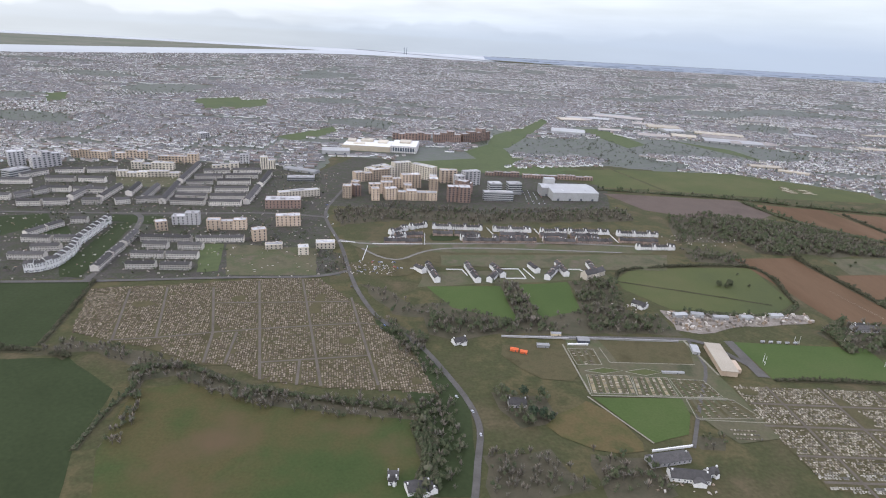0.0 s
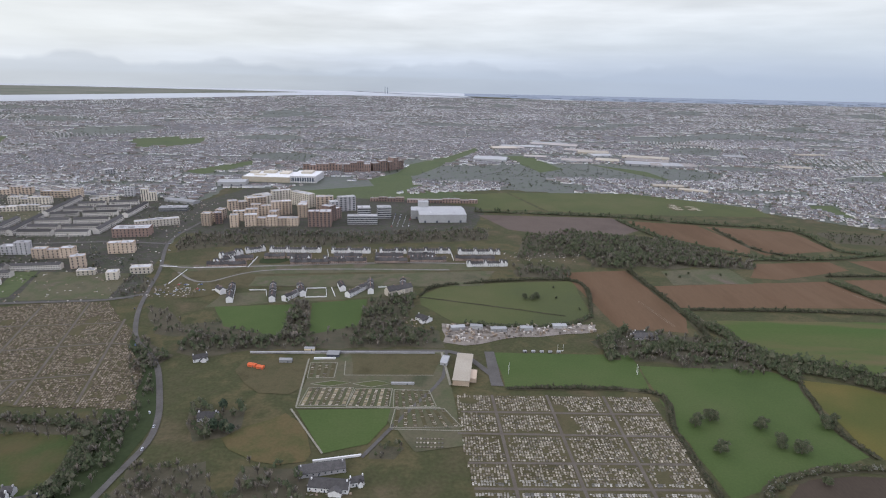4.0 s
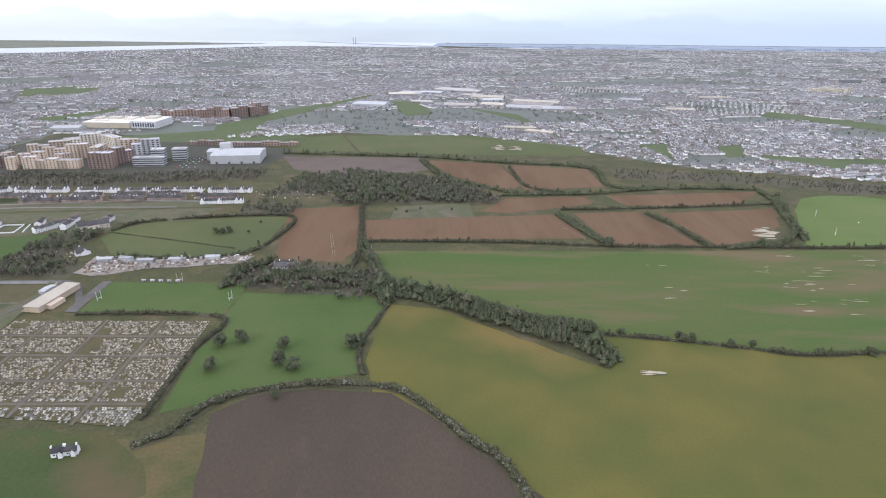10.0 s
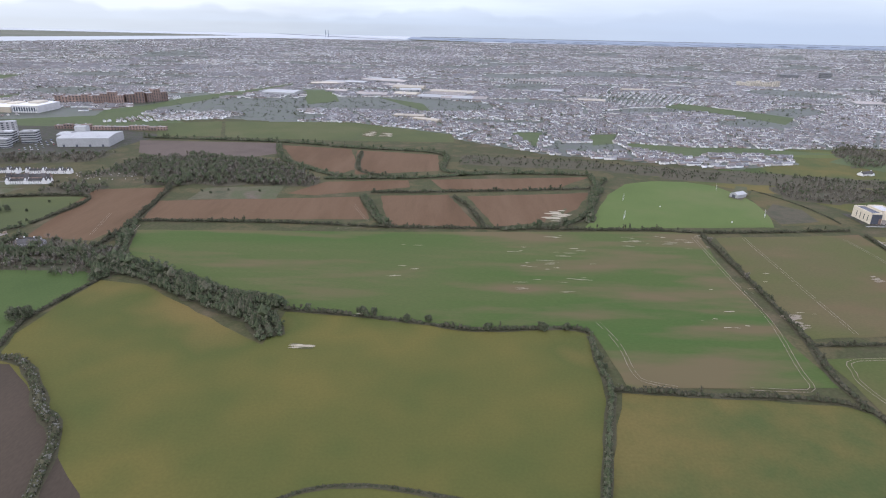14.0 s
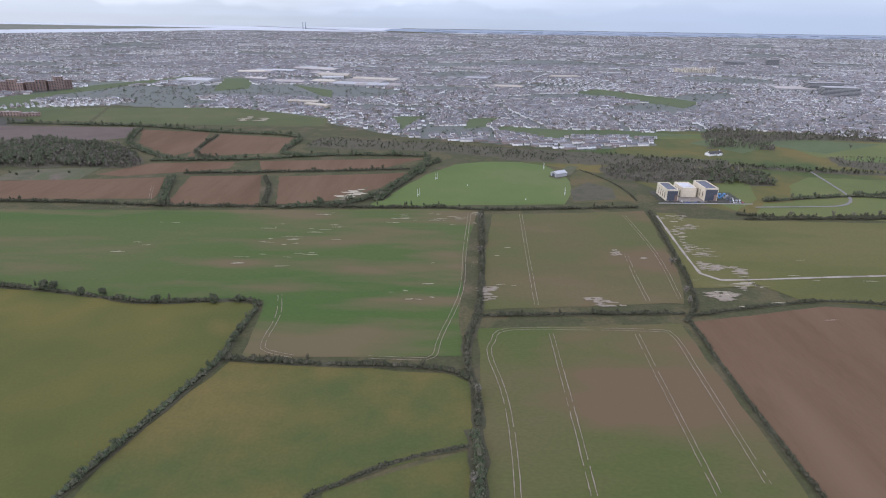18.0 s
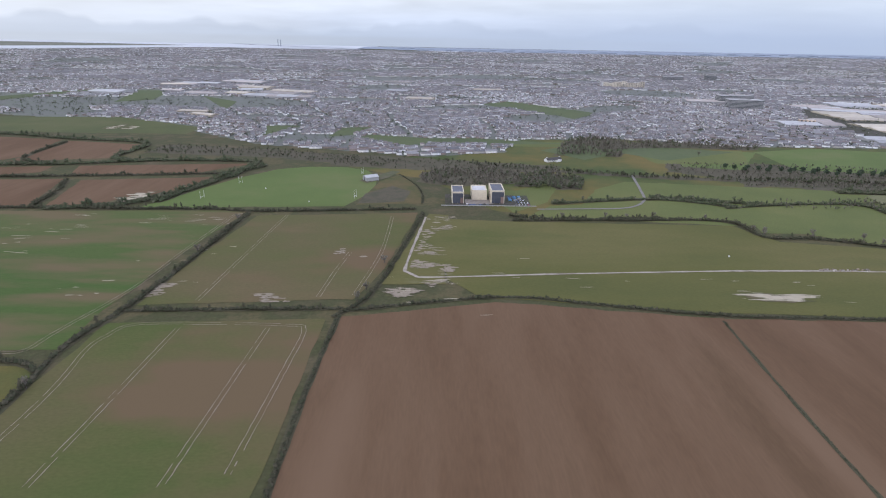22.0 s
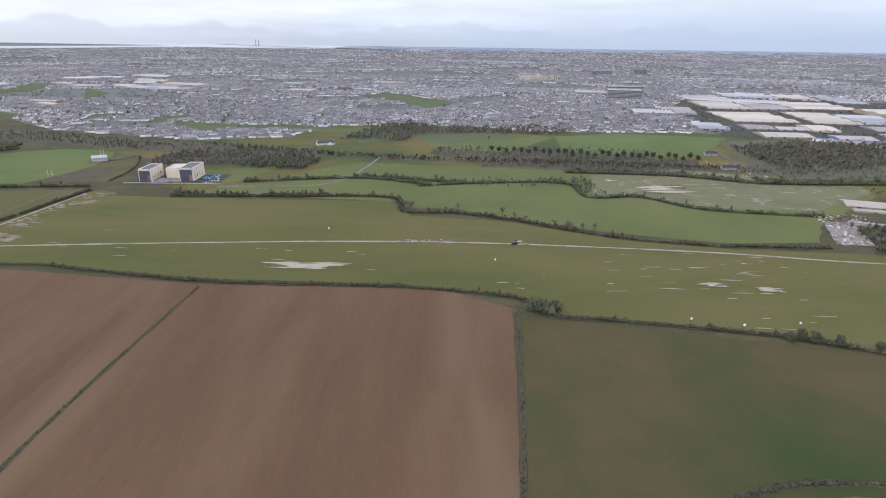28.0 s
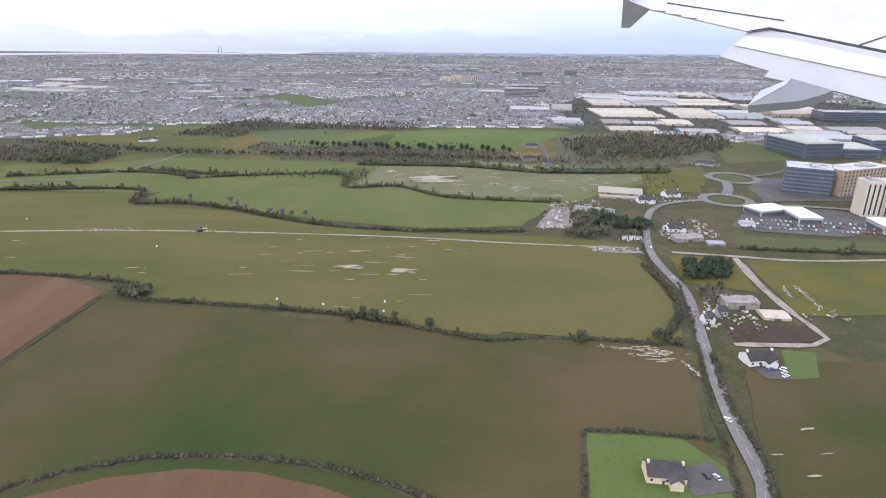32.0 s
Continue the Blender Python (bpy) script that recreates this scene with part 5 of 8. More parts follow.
def block(x, y, length, deep, height, turn, style, label):
    """A larger building: walls, roof, parapet and its windows."""
    a = radians(turn)
    c, q = math.cos(a), math.sin(a)
    KEEP_CLEAR.append([(x + c * u - q * v, y + q * u + c * v) for u, v in ((-length / 2 - 3, -deep / 2 - 5), (length / 2 + 3, -deep / 2 - 5), (length / 2 + 3, deep / 2 + 3), (-length / 2 - 3, deep / 2 + 3))])
    wall = {"tan": TAN, "brick": BRICK, "grey": GREY, "pale": PALE, "white": CLAD, "glass": OFFICE, "shed": CLAD, "cream": CLAD_CREAM, "blue": CLAD_BLUE, "barn": RUST}[style]
    category = "apartment block" if style in ("tan", "brick", "grey", "pale") else "office building" if style in ("white", "glass") else "barn" if style == "barn" else "warehouse"
    if len(label.split()) < 5:
        label += " with a pale flat roof"
    root = thing(category.replace(" ", "_"), label, category, x, y, 0, turn)
    if style in ("shed", "cream", "blue", "barn"):
        rise = min(1.6, deep * 0.07)
        bays = max(1, round(deep / 34))
        for k in range(bays):
            yy = -deep / 2 + deep / bays * (k + 0.5)
            s = Shape()
            s.pentagon(0, yy, 0, length, deep / bays - 0.05, max(0.8, height - rise), rise)
            part("hall", s, wall, root)
            s = Shape()
            s.gable(0, yy, max(0.8, height - rise) + 0.16, length + 0.2, deep / bays + 0.1, rise + 0.04)
            roof = part("roof", s, CLAD_CREAM if style == "cream" else RUST if style == "barn" else CLAD if "white" in label else rng.choice((CLAD, ROOF_GREY, ROOF_GREY)), root)
            if style != "barn":
                n = max(1, int(length / 26))
                for i in range(n):
                    s = Shape()
                    s.box(-length / 2 + (i + 0.5) * length / n, yy - deep / bays * 0.25, height - rise * 0.5 + 0.14, 1.2, deep / bays * 0.3, 0.12)
                    part("roof_light", s, ROOF_FLAT, roof, "translucent roof light")
        n = max(1, min(6, int(length / 12)))
        for i in range(n):
            s = Shape()
            s.box(-length / 2 + (i + 0.5) * length / n, -deep / 2 - 0.02, 0, 2.2, 0.12, min(2.4, height * 0.5))
            part("loading_door", s, CLAD_DARK, root)
        return root
    low = style in ("glass", "white")
    count = 1 if low or "office" in label else max(1, round(length / 11))
    for part_no in range(count):
        seg = length / count
        mid = -length / 2 + (part_no + 0.5) * seg
        high = height * (1 if count == 1 else rng.choice((0.72, 0.86, 1.0, 1.0)))
        dd = deep * (1 if count == 1 else rng.uniform(0.8, 1.15))
        wing_of_block(root, mid, seg - (0.02 if count > 1 else 0), dd, high, style, wall, low, label, y, length)
    return root


def wing_of_block(root, mid, length, deep, height, style, wall, low, label, y, full):
    """One segment of a block: wall, roof, parapet, plant rooms and windows."""
    s = Shape()
    s.box(mid, 0, 0, length, deep, height)
    part("wall", s, wall, root)
    s = Shape()
    s.box(mid, 0, height, length - 0.3, deep - 0.3, 0.12)
    roof = part("roof", s, ROOF_FLAT, root, "flat felted roof")
    s = Shape()
    for u, v, du, dv in ((0, -deep / 2 + 0.12, length, 0.25), (0, deep / 2 - 0.12, length, 0.25), (-length / 2 + 0.12, 0, 0.25, deep), (length / 2 - 0.12, 0, 0.25, deep)):
        s.box(mid + u, v, height, du, dv, 0.45)
    part("parapet", s, wall if style != "glass" else CLAD_DARK, root)
    for _ in range(1 if length * deep < 250 else 5):
        s = Shape()
        s.box(mid + rng.uniform(-0.3, 0.3) * length, rng.uniform(-0.25, 0.25) * deep, height + 0.12, rng.uniform(0.08, 0.2) * length, rng.uniform(0.15, 0.3) * deep, rng.uniform(0.6, 1.3))
        part("plant_room", s, GREY, roof)
    floors = max(1, round(height / 2.3))
    step = height / floors
    if "tower with dark" in label:
        n = max(3, int(length / 2.4))
        for i in range(n):
            s = Shape()
            s.box(mid - length / 2 + (i + 0.5) * length / n, 0, height * 0.06, 0.9, deep + 0.1, height * 0.88)
            part("window_strip", s, GLASS, root)
        return
    if low:
        for k in range(floors):
            s = Shape()
            s.box(mid, 0, k * step + step * 0.22, length + 0.12, deep + 0.12, step * (0.62 if style == "glass" else 0.42))
            part("window_band", s, GLAZED if style != "white" else GLASS, root)
        if style == "glass":
            s = Shape()
            n = max(3, int(length / 2.2))
            for i in range(n + 1):
                s.box(mid - length / 2 + i * length / n, -deep / 2 - 0.1, 0, 0.16, 0.12, height)
            part("mullion_grid", s, CLAD_DARK, root)
        return
    n = max(2, round(length / (3.3 if y < 600 else 4.2)))
    if y > 600:
        s = Shape()
        for k in range(floors):
            for i in range(n):
                for side in (-1, 1):
                    s.box(mid - length / 2 + (i + 0.5) * length / n, side * (deep / 2 + 0.02), k * step + step * 0.25, length / n * 0.45, 0.1, step * 0.55)
            for e in (-1, 1):
                for v in (-0.25, 0.2):
                    s.box(mid + e * (length / 2 + 0.02), deep * v, k * step + step * 0.25, 0.1, 1.1, step * 0.55)
        part("glazing", s, GLASS, root, "dark window panes", "stuff")
        return
    key = round(step, 1)
    if key not in WINDOWS:
        WINDOWS[key] = house_mesh("window", lambda g: g.box(0, 0, 0, 0.95, 0.1, step * 0.55), [GLASS])
    for k in range(floors):
        for i in range(n):
            ob = part("window", WINDOWS[key], None, root)
            ob.location = (mid - length / 2 + (i + 0.5) * length / n, -deep / 2 - 0.02, k * step + step * 0.25)
        for e in (-1, 1) if abs(mid) + length * 0.6 > full / 2 else ():
            ob = part("window", WINDOWS[key], None, root)
            ob.location, ob.rotation_euler = (mid + e * (length / 2 + 0.02), deep * 0.15, k * step + step * 0.25), (0, 0, math.pi / 2)


def car_template(paint, label):
    root = thing("car", label, "car", group="road traffic and parked cars")
    s = Shape()
    s.add([(-1.05, -0.42, 0.14), (1.05, -0.42, 0.14), (1.05, 0.42, 0.14), (-1.05, 0.42, 0.14), (-1.08, -0.44, 0.36), (1.08, -0.44, 0.34), (1.08, 0.44, 0.34), (-1.08, 0.44, 0.36), (-1.0, -0.4, 0.46), (1.02, -0.4, 0.42), (1.02, 0.4, 0.42), (-1.0, 0.4, 0.46)],
          [(3, 2, 1, 0), (8, 9, 10, 11)] + [(i, (i + 1) % 4, 4 + (i + 1) % 4, 4 + i) for i in range(4)] + [(4 + i, 4 + (i + 1) % 4, 8 + (i + 1) % 4, 8 + i) for i in range(4)])
    part("body", s, paint, root)
    s = Shape()
    s.add([(-0.85, -0.38, 0.45), (0.5, -0.38, 0.44), (0.5, 0.38, 0.44), (-0.85, 0.38, 0.45), (-0.6, -0.31, 0.72), (0.15, -0.31, 0.72), (0.15, 0.31, 0.72), (-0.6, 0.31, 0.72)], [(i, (i + 1) % 4, 4 + (i + 1) % 4, 4 + i) for i in range(4)])
    part("glazing", s, GLASS, root)
    s = Shape()
    s.box(-0.225, 0, 0.72, 0.78, 0.64, 0.03)
    part("roof", s, paint, root)
    for x in (-0.66, 0.66):
        for y in (-0.4, 0.4):
            s = Shape()
            s.prism(0, 0, -0.06, 0.16, 0.16, 0.12, 8)
            ob = part("wheel", s, TYRE, root)
            ob.location, ob.rotation_euler = (x, y, 0.16), (math.pi / 2, 0, 0)
    return root


CARS = []


def car(x, y, turn, z=0.3, kind=None):
    k = rng.choice((0, 0, 0, 1, 1, 1, 2, 5, 5, 0, 1, 3, 4)) if kind is None else kind
    while len(CARS) < len(PAINTS):
        CARS.append([None, PAINTS[len(CARS)]])
    if CARS[k][0] is None:
        CARS[k][0] = car_template(CARS[k][1], ("white", "silver", "black", "red", "blue", "grey")[k] + " painted hatchback car on wet asphalt")
        CARS[k][0].matrix_basis = pose(x, y, z, 0, 0, turn)
        return
    copy_thing(CARS[k][0], pose(x, y, z, 0, 0, turn))


# estate terraces
def terrace_row(x0, y0, x1, y1, deep=5.6, eave=4.0, rise=1.5, walls=None, stepped=False):
    """One continuous terrace from end to end: walls, long roof, chimneys, windows and doors."""
    l, turn = math.hypot(x1 - x0, y1 - y0), math.atan2(y1 - y0, x1 - x0)
    walls = walls or ESTATE_CREAM
    label = "stepped white rendered terrace with dark roofs along the road" if stepped else "cream rendered terrace with a long dark slate roof"
    root = thing("terrace", label, "terraced houses", x0, y0, 0, math.degrees(turn), "estate terraces")
    n = max(1, round(l / 3.6))
    w = l / n
    wall, roof, glazing, stacks = Shape(), Shape(), Shape(), []
    for i in range(n):
        up = (i % 2) * 0.9 if stepped else 0.0
        off = (i % 2) * 0.8 if stepped else 0.0
        u = (i + 0.5) * w
        if stepped:
            for name, build, mat in (("wall", "pentagon", walls), ("roof", "gable", SLATE)):
                one = Shape()
                if build == "gable":
                    one.gable(u, deep / 2 - off, eave + up + 0.12, w, deep + 0.4, rise + 0.06)
                else:
                    one.pentagon(u, deep / 2 - off, 0, w - 0.03, deep, eave + up, rise)
                part(name, one, mat, root)
        for e in (-0.26, 0.26):
            for z in (0.75, eave * 0.5 + 0.55) + ((eave * 0.72 + 0.6,) if eave > 5 else ()):
                for side in (-0.03 - off, deep + 0.03 - off):
                    glazing.box(u + e * w, side, z, 0.75, 0.08, 0.8)
        glazing.box(u, -0.03 - off, 0, 0.55, 0.08, 1.15)
        if i % 2 == 0:
            stacks.append((u + w * 0.45, deep / 2 - off, eave + up + rise * 0.75, 0.45, 0.7, 0.9))
    if not stepped:
        wall.pentagon(l / 2, deep / 2, 0, l, deep, eave, rise)
        roof.gable(l / 2, deep / 2, eave + 0.12, l + 0.3, deep + 0.6, rise + 0.06)
        for e in (0, l):
            wall.box(e, deep / 2, 0, 0.3, deep + 0.2, eave + 0.5)
        part("wall", wall, walls, root)
        part("roof", roof, SLATE, root, "dark slate roof")
    if y0 < 460:
        for size in stacks:
            one = Shape()
            one.box(*size)
            part("chimney", one, walls, root)
    part("glazing", glazing, GLASS, root, "dark window panes and doors", "stuff")
    KEEP_CLEAR.append([(x0 - 4, y0 - 4), (x1 + 4, y1 - 4), (x1 + 4, y1 + 4), (x0 - 4, y0 + 4)])


for row in ((-278, 363, -269, 366), (-269, 366, -263, 377), (-263, 377, -265, 398), (-265, 398, -273, 421), (-273, 421, -279, 476)):
    terrace_row(*row, 5.5, 6.2, 1.4, RENDER_WHITE, True)
for row in ((-234, 433, -196, 436), (-192, 437, -156, 443), (-225, 418, -207, 419), (-199, 420, -181, 421), (-224, 398, -201, 400), (-199, 400, -177, 402), (-217, 377, -198, 380), (-194, 379, -174, 381), (-232, 371, -235, 395), (-236, 398, -237, 416), (-238, 421, -242, 448),
            (-320, 430, -315, 445), (-315, 447, -310, 460), (-318, 419, -297, 421), (-295, 422, -277, 425), (-309, 467, -297, 470), (-299, 401, -280, 405), (-304, 384, -280, 387)):
    terrace_row(*row)
for row in ((-382, 507, -363, 511), (-361, 512, -342, 518), (-331, 521, -316, 525), (-302, 525, -292, 532), (-287, 533, -264, 541), (-392, 556, -366, 559), (-361, 558, -331, 560), (-411, 593, -384, 598), (-380, 599, -354, 601), (-423, 629, -397, 637), (-394, 639, -366, 649), (-397, 527, -390, 540), (-389, 542, -383, 554), (-346, 533, -349, 572), (-320, 537, -325, 583), (-303, 557, -310, 592), (-282, 543, -290, 590),
            (-256, 535, -225, 538), (-220, 537, -191, 541), (-259, 554, -230, 556), (-226, 557, -193, 563), (-268, 578, -236, 584), (-232, 585, -200, 592), (-270, 606, -245, 614), (-241, 616, -208, 624), (-272, 632, -244, 640), (-241, 642, -208, 651), (-272, 659, -245, 667), (-242, 669, -212, 678), (-261, 537, -275, 604), (-277, 614, -291, 700), (-185, 549, -191, 606), (-192, 616, -197, 672),
            (-440, 600, -428, 626), (-455, 575, -420, 582), (-470, 540, -430, 548), (-430, 520, -400, 524)):
    terrace_row(*row, 6.0, 4.6, 1.7)
# new terraces with white gables
terrace(-42, 480, 21, 50, "gable")
terrace(-26, 498, 19, 34, "gable")
terrace(-6, 504, 46, 3, "gable")
terrace(49, 505, 35, 4, "gable")
terrace(92, 505, 24, 9, "gable")
terrace(118, 508, 37, 7, "gable")
terrace(163, 510, 37, 4, "gable")
terrace(170, 474, 34, 8, "gable")
terrace(-40, 462, 17, 51, "gable")
terrace(19, 476, 18, 13, "gable")
terrace(47, 478, 33, 6, "gable")
terrace(91, 482, 21, 5, "gable")
terrace(121, 487, 21, 9, "gable")
terrace(-45, 459, 32, 6, "plain")
terrace(21, 470, 30, 6, "plain")
terrace(53, 475, 31, 6, "plain")
terrace(91, 479, 27, 6, "plain")
terrace(121, 484, 33, 6, "plain")
terrace(160, 491, 36, 4, "plain")
terrace(-5, 485, 17, 4, "plain")
terrace(14, 487, 22, 1, "plain")
terrace(54, 490, 23, 5, "plain")
terrace(90, 494, 23, 5, "plain")
terrace(118, 497, 26, 5, "plain")
terrace(-37, 474, 23, 17, "plain")
# semi-detached houses
terrace(1, 381, 29, 105, "estate")
terrace(30, 384, 29, 104, "estate")
terrace(49, 396, 20, 110, "estate")
terrace(97, 404, 23, 98, "estate")
terrace(120, 410, 22, 93, "estate")
terrace(76, 408, 15, 109, "estate")
terrace(81, 396, 24, 63, "estate")
terrace(38, 386, 19, 67, "estate")
terrace(-9, 397, 10, 130, "estate")
terrace(109, 401, 18, 37, "semi")
garden_wall(51, 394, 66, 396)
garden_wall(66, 396, 62, 414)
garden_wall(62, 414, 48, 412)
garden_wall(51, 394, 48, 412)
garden_wall(7, 406, 19, 407)
garden_wall(19, 407, 23, 395)
garden_wall(66, 415, 72, 397)
garden_wall(101, 418, 110, 419)
garden_wall(110, 419, 116, 409)
garden_wall(-20, 404, -7, 406)
garden_wall(-54, 454, -13, 459)
garden_wall(-11, 458, -12, 487)
garden_wall(44, 512, 53, 476)
garden_wall(88, 516, 94, 480)
garden_wall(119, 518, 125, 484)
garden_wall(156, 520, 159, 488)
garden_wall(-57, 448, -57, 415)
garden_wall(-82, 456, -68, 455)
# apartment and office blocks
for x, y, l, d, h, t, style, label in (
        (-231, 463, 9, 8, 8.0, 31, "tan", "small ochre block at the estate corner"), (-218, 482, 22, 8, 10.5, 8, "grey", "grey and white apartment block with balconies"),
        (-180, 474, 32, 8, 8.6, 11, "tan", "tan rendered apartment block"), (-146, 451, 11, 8, 9.6, 26, "tan", "small ochre tan apartment block"), (-133, 493, 21, 9, 10.8, 15, "tan", "tan and grey apartment block with stair towers"),
        (-152, 549, 33, 16, 8.0, 12, "brick", "red brick office block with a pale roof"), (-146, 586, 42, 8, 6.8, 30, "pale", "pale stepped office wing"), (-325, 638, 65, 9, 6.3, 10, "pale", "long cream apartment range"),
        (-337, 675, 47, 9, 7.9, 2, "pale", "cream apartment range"), (-324, 714, 46, 9, 11.0, 8, "tan", "long tan apartment range"), (-386, 722, 36, 9, 10.5, 20, "tan", "long tan apartment range"), (-432, 714, 46, 9, 10.5, -3, "tan", "tan apartment range at the avenue"),
        (-248, 729, 11, 8, 11.0, 12, "grey", "grey and white apartment tower"), (-212, 705, 17, 8, 15.0, 21, "pale", "pale apartment tower with dark balconies"), (-258, 689, 30, 8, 7.6, 17, "pale", "pale apartment range"),
        (-453, 660, 29, 14, 17.0, 50, "grey", "grey apartment complex in shade"), (-486, 660, 16, 14, 16.0, 42, "grey", "grey apartment block"), (-450, 607, 22, 14, 9.0, 70, "white", "white flat-roofed school building"),
        (-104, 425, 8, 8, 6.0, 15, "pale", "small cream block by the avenue"), (-129, 433, 13, 6, 3.9, 13, "pale", "low cream house row"), (-90, 441, 15, 8, 5.0, 12, "pale", "cream block by the avenue"),
        (-107, 587, 9, 9, 13.0, 4, "tan", "tan corner tower"), (-99, 597, 7, 10, 11.5, 27, "brick", "narrow brown brick block"), (-75, 584, 8, 9, 12.4, 12, "tan", "pale tan corner tower"), (-58, 590, 13, 10, 11.8, 20, "tan", "tan apartment block"),
        (-28, 593, 43, 10, 11.4, 5, "tan", "long tan apartment front with many windows"), (19, 595, 24, 12, 16.0, 6, "brick", "red brick apartment tower"), (26, 622, 22, 12, 17.0, 62, "brick", "red brown apartment tower"), (-103, 610, 20, 9, 11.0, 84, "tan", "tan apartment range at the avenue"),
        (-72, 612, 26, 9, 12.2, 14, "tan", "tan apartment range in the court"), (-40, 618, 20, 9, 11.8, 96, "tan", "tan apartment range in the court"), (-50, 640, 44, 10, 15.0, 20, "tan", "ochre tan apartment range"), (-10, 640, 24, 9, 14.0, 96, "tan", "tan apartment range inside the quarter"),
        (-91, 668, 43, 10, 12.5, 30, "tan", "tan apartment range inside the quarter"), (-60, 694, 34, 10, 17.0, 30, "pale", "pale stepped apartment block"), (-24, 690, 33, 10, 16.0, -36, "pale", "pale stepped apartment block"), (-88, 700, 30, 9, 12.0, 40, "pale", "pale courtyard apartment range"),
        (8, 676, 20, 10, 15.0, 10, "tan", "tan apartment block"), (30, 668, 30, 10, 16.5, 25, "grey", "grey glazed apartment block"), (62, 608, 32, 10, 9.0, 6, "white", "cream office block with ribbon windows"), (60, 634, 14, 12, 12.5, 12, "white", "cream office tower"),
        (82, 638, 15, 12, 12.5, 12, "white", "cream office tower"), (146, 640, 52, 42, 10.5, 7, "shed", "large white windowless warehouse"), (118, 644, 12, 20, 11.0, 5, "shed", "white warehouse wing"), (125, 662, 12, 10, 15.0, 4, "shed", "white plant tower"),
        (-150, 822, 38, 24, 7.0, 8, "shed", "low white retail unit"), (-52, 966, 62, 13, 12.0, 3, "brick", "low dark red brick apartment range"), (6, 955, 44, 14, 18.0, 10, "brick", "dark red brick apartment range"), (40, 968, 26, 14, 19.5, 30, "brick", "dark red brick apartment tower"),
        (62, 992, 34, 14, 19.5, 46, "brick", "dark red brick apartment range"), (-160, 656, 30, 12, 4.2, 10, "white", "low white retail building by the avenue"), (-170, 700, 44, 12, 3.6, -20, "shed", "low pale retail unit"),
        (77, 732, 43, 6, 5.1, 2, "brick", "low brown brick row"), (147, 730, 89, 6, 5.1, 1, "brick", "low brown brick row")):
    if x > -115 and 560 < y < 720:
        x, y = x + 10 * max(0, min(1, -x / 100)), y + 6
    block(x, y, l, d, h, t, style, label)

# shopping centre: wide pale hall with a glazed corner
root = thing("shopping_centre", "wide cream shopping centre with a white flat roof and glazed corner", "shopping centre", -92, 870, 0, -2)
s = Shape()
s.box(-18, 0, 0, 70, 50, 7.5)
part("wall", s, CLAD_CREAM, root)
s = Shape()
s.box(36, 2, 0, 38, 50, 9.5)
part("wall", s, GREY, root)
s = Shape()
s.box(-18, 0, 7.5, 68, 48, 0.5)
s.box(36, 2, 9.5, 36, 48, 0.5)
mall_roof = part("roof", s, RENDER_WHITE, root, "white membrane roof")
for x, y, l, d, h in ((-44, 8, 12, 16, 2.4), (-22, 12, 18, 14, 3.0), (2, 10, 14, 20, 2.2), (-30, -12, 16, 8, 1.6), (36, 8, 16, 20, 2.6)):
    s = Shape()
    s.box(x, y, 8.0 if x < 25 else 10.0, l, d, h)
    part("plant_room", s, PALE, mall_roof)
s = Shape()
s.box(36, -23.1, 2.2, 34, 0.3, 5.2)
part("window_band", s, GLAZED, root)
for k in range(10):
    s = Shape()
    s.box(20 + k * 3.6, -23.4, 0, 0.7, 0.5, 8.4)
    part("pier", s, RENDER_WHITE, root)
KEEP_CLEAR.append([(-150, 825), (10, 825), (10, 905), (-150, 905)])
KEEP_CLEAR.append([(-90, 730), (60, 745), (120, 840), (60, 900), (-60, 820)])
sheet("field", [(-80, 770), (0, 745), (150, 742), (190, 790), (110, 850), (40, 830)], PARK, "rough green open ground by the shopping centre", "field", 0.049)
# works and offices by the roundabout
def flat_unit(x, y, l, d, h, turn, label, panels=0, wall=None):
    """A low unit with a pale flat roof, parapet, glazed front and rooftop plant."""
    root = thing("retail_unit" if h < 6 else "office_building", label, "retail unit" if h < 6 else "office building", x, y, 0, turn)
    s = Shape()
    s.box(0, 0, 0, l, d, h)
    part("wall", s, wall or GREY, root)
    s = Shape()
    s.box(0, 0, h, l + 0.4, d + 0.4, 0.35)
    roof = part("roof", s, RENDER_WHITE if h < 6 else ROOF_FLAT, root, "pale flat roof")
    for v, e in ((-d / 2 - 0.05, 0), (l / 2 + 0.05, 1), (-l / 2 - 0.05, 1)):
        s = Shape()
        for k in range(max(1, round(h / 3.2))):
            z = 0.4 + k * 3.2
            if e:
                s.box(v, 0, z, 0.14, d * 0.9, min(2.1, h * 0.6))
            else:
                s.box(0, v, z, l * 0.92, 0.14, min(2.1, h * 0.6))
        part("window_band", s, GLAZED, root)
    for k in range(panels):
        s = Shape()
        s.box(0, -d * 0.42 + d * 0.84 * k / max(1, panels - 1), h + 0.35, l * 0.86, d * 0.45 / panels, 0.9)
        part("roof_panel", s, PANEL, roof, "pale green rooftop panel row")
    KEEP_CLEAR.append([(x - l, y - d), (x + l, y - d), (x + l, y + d), (x - l, y + d)])
    return root


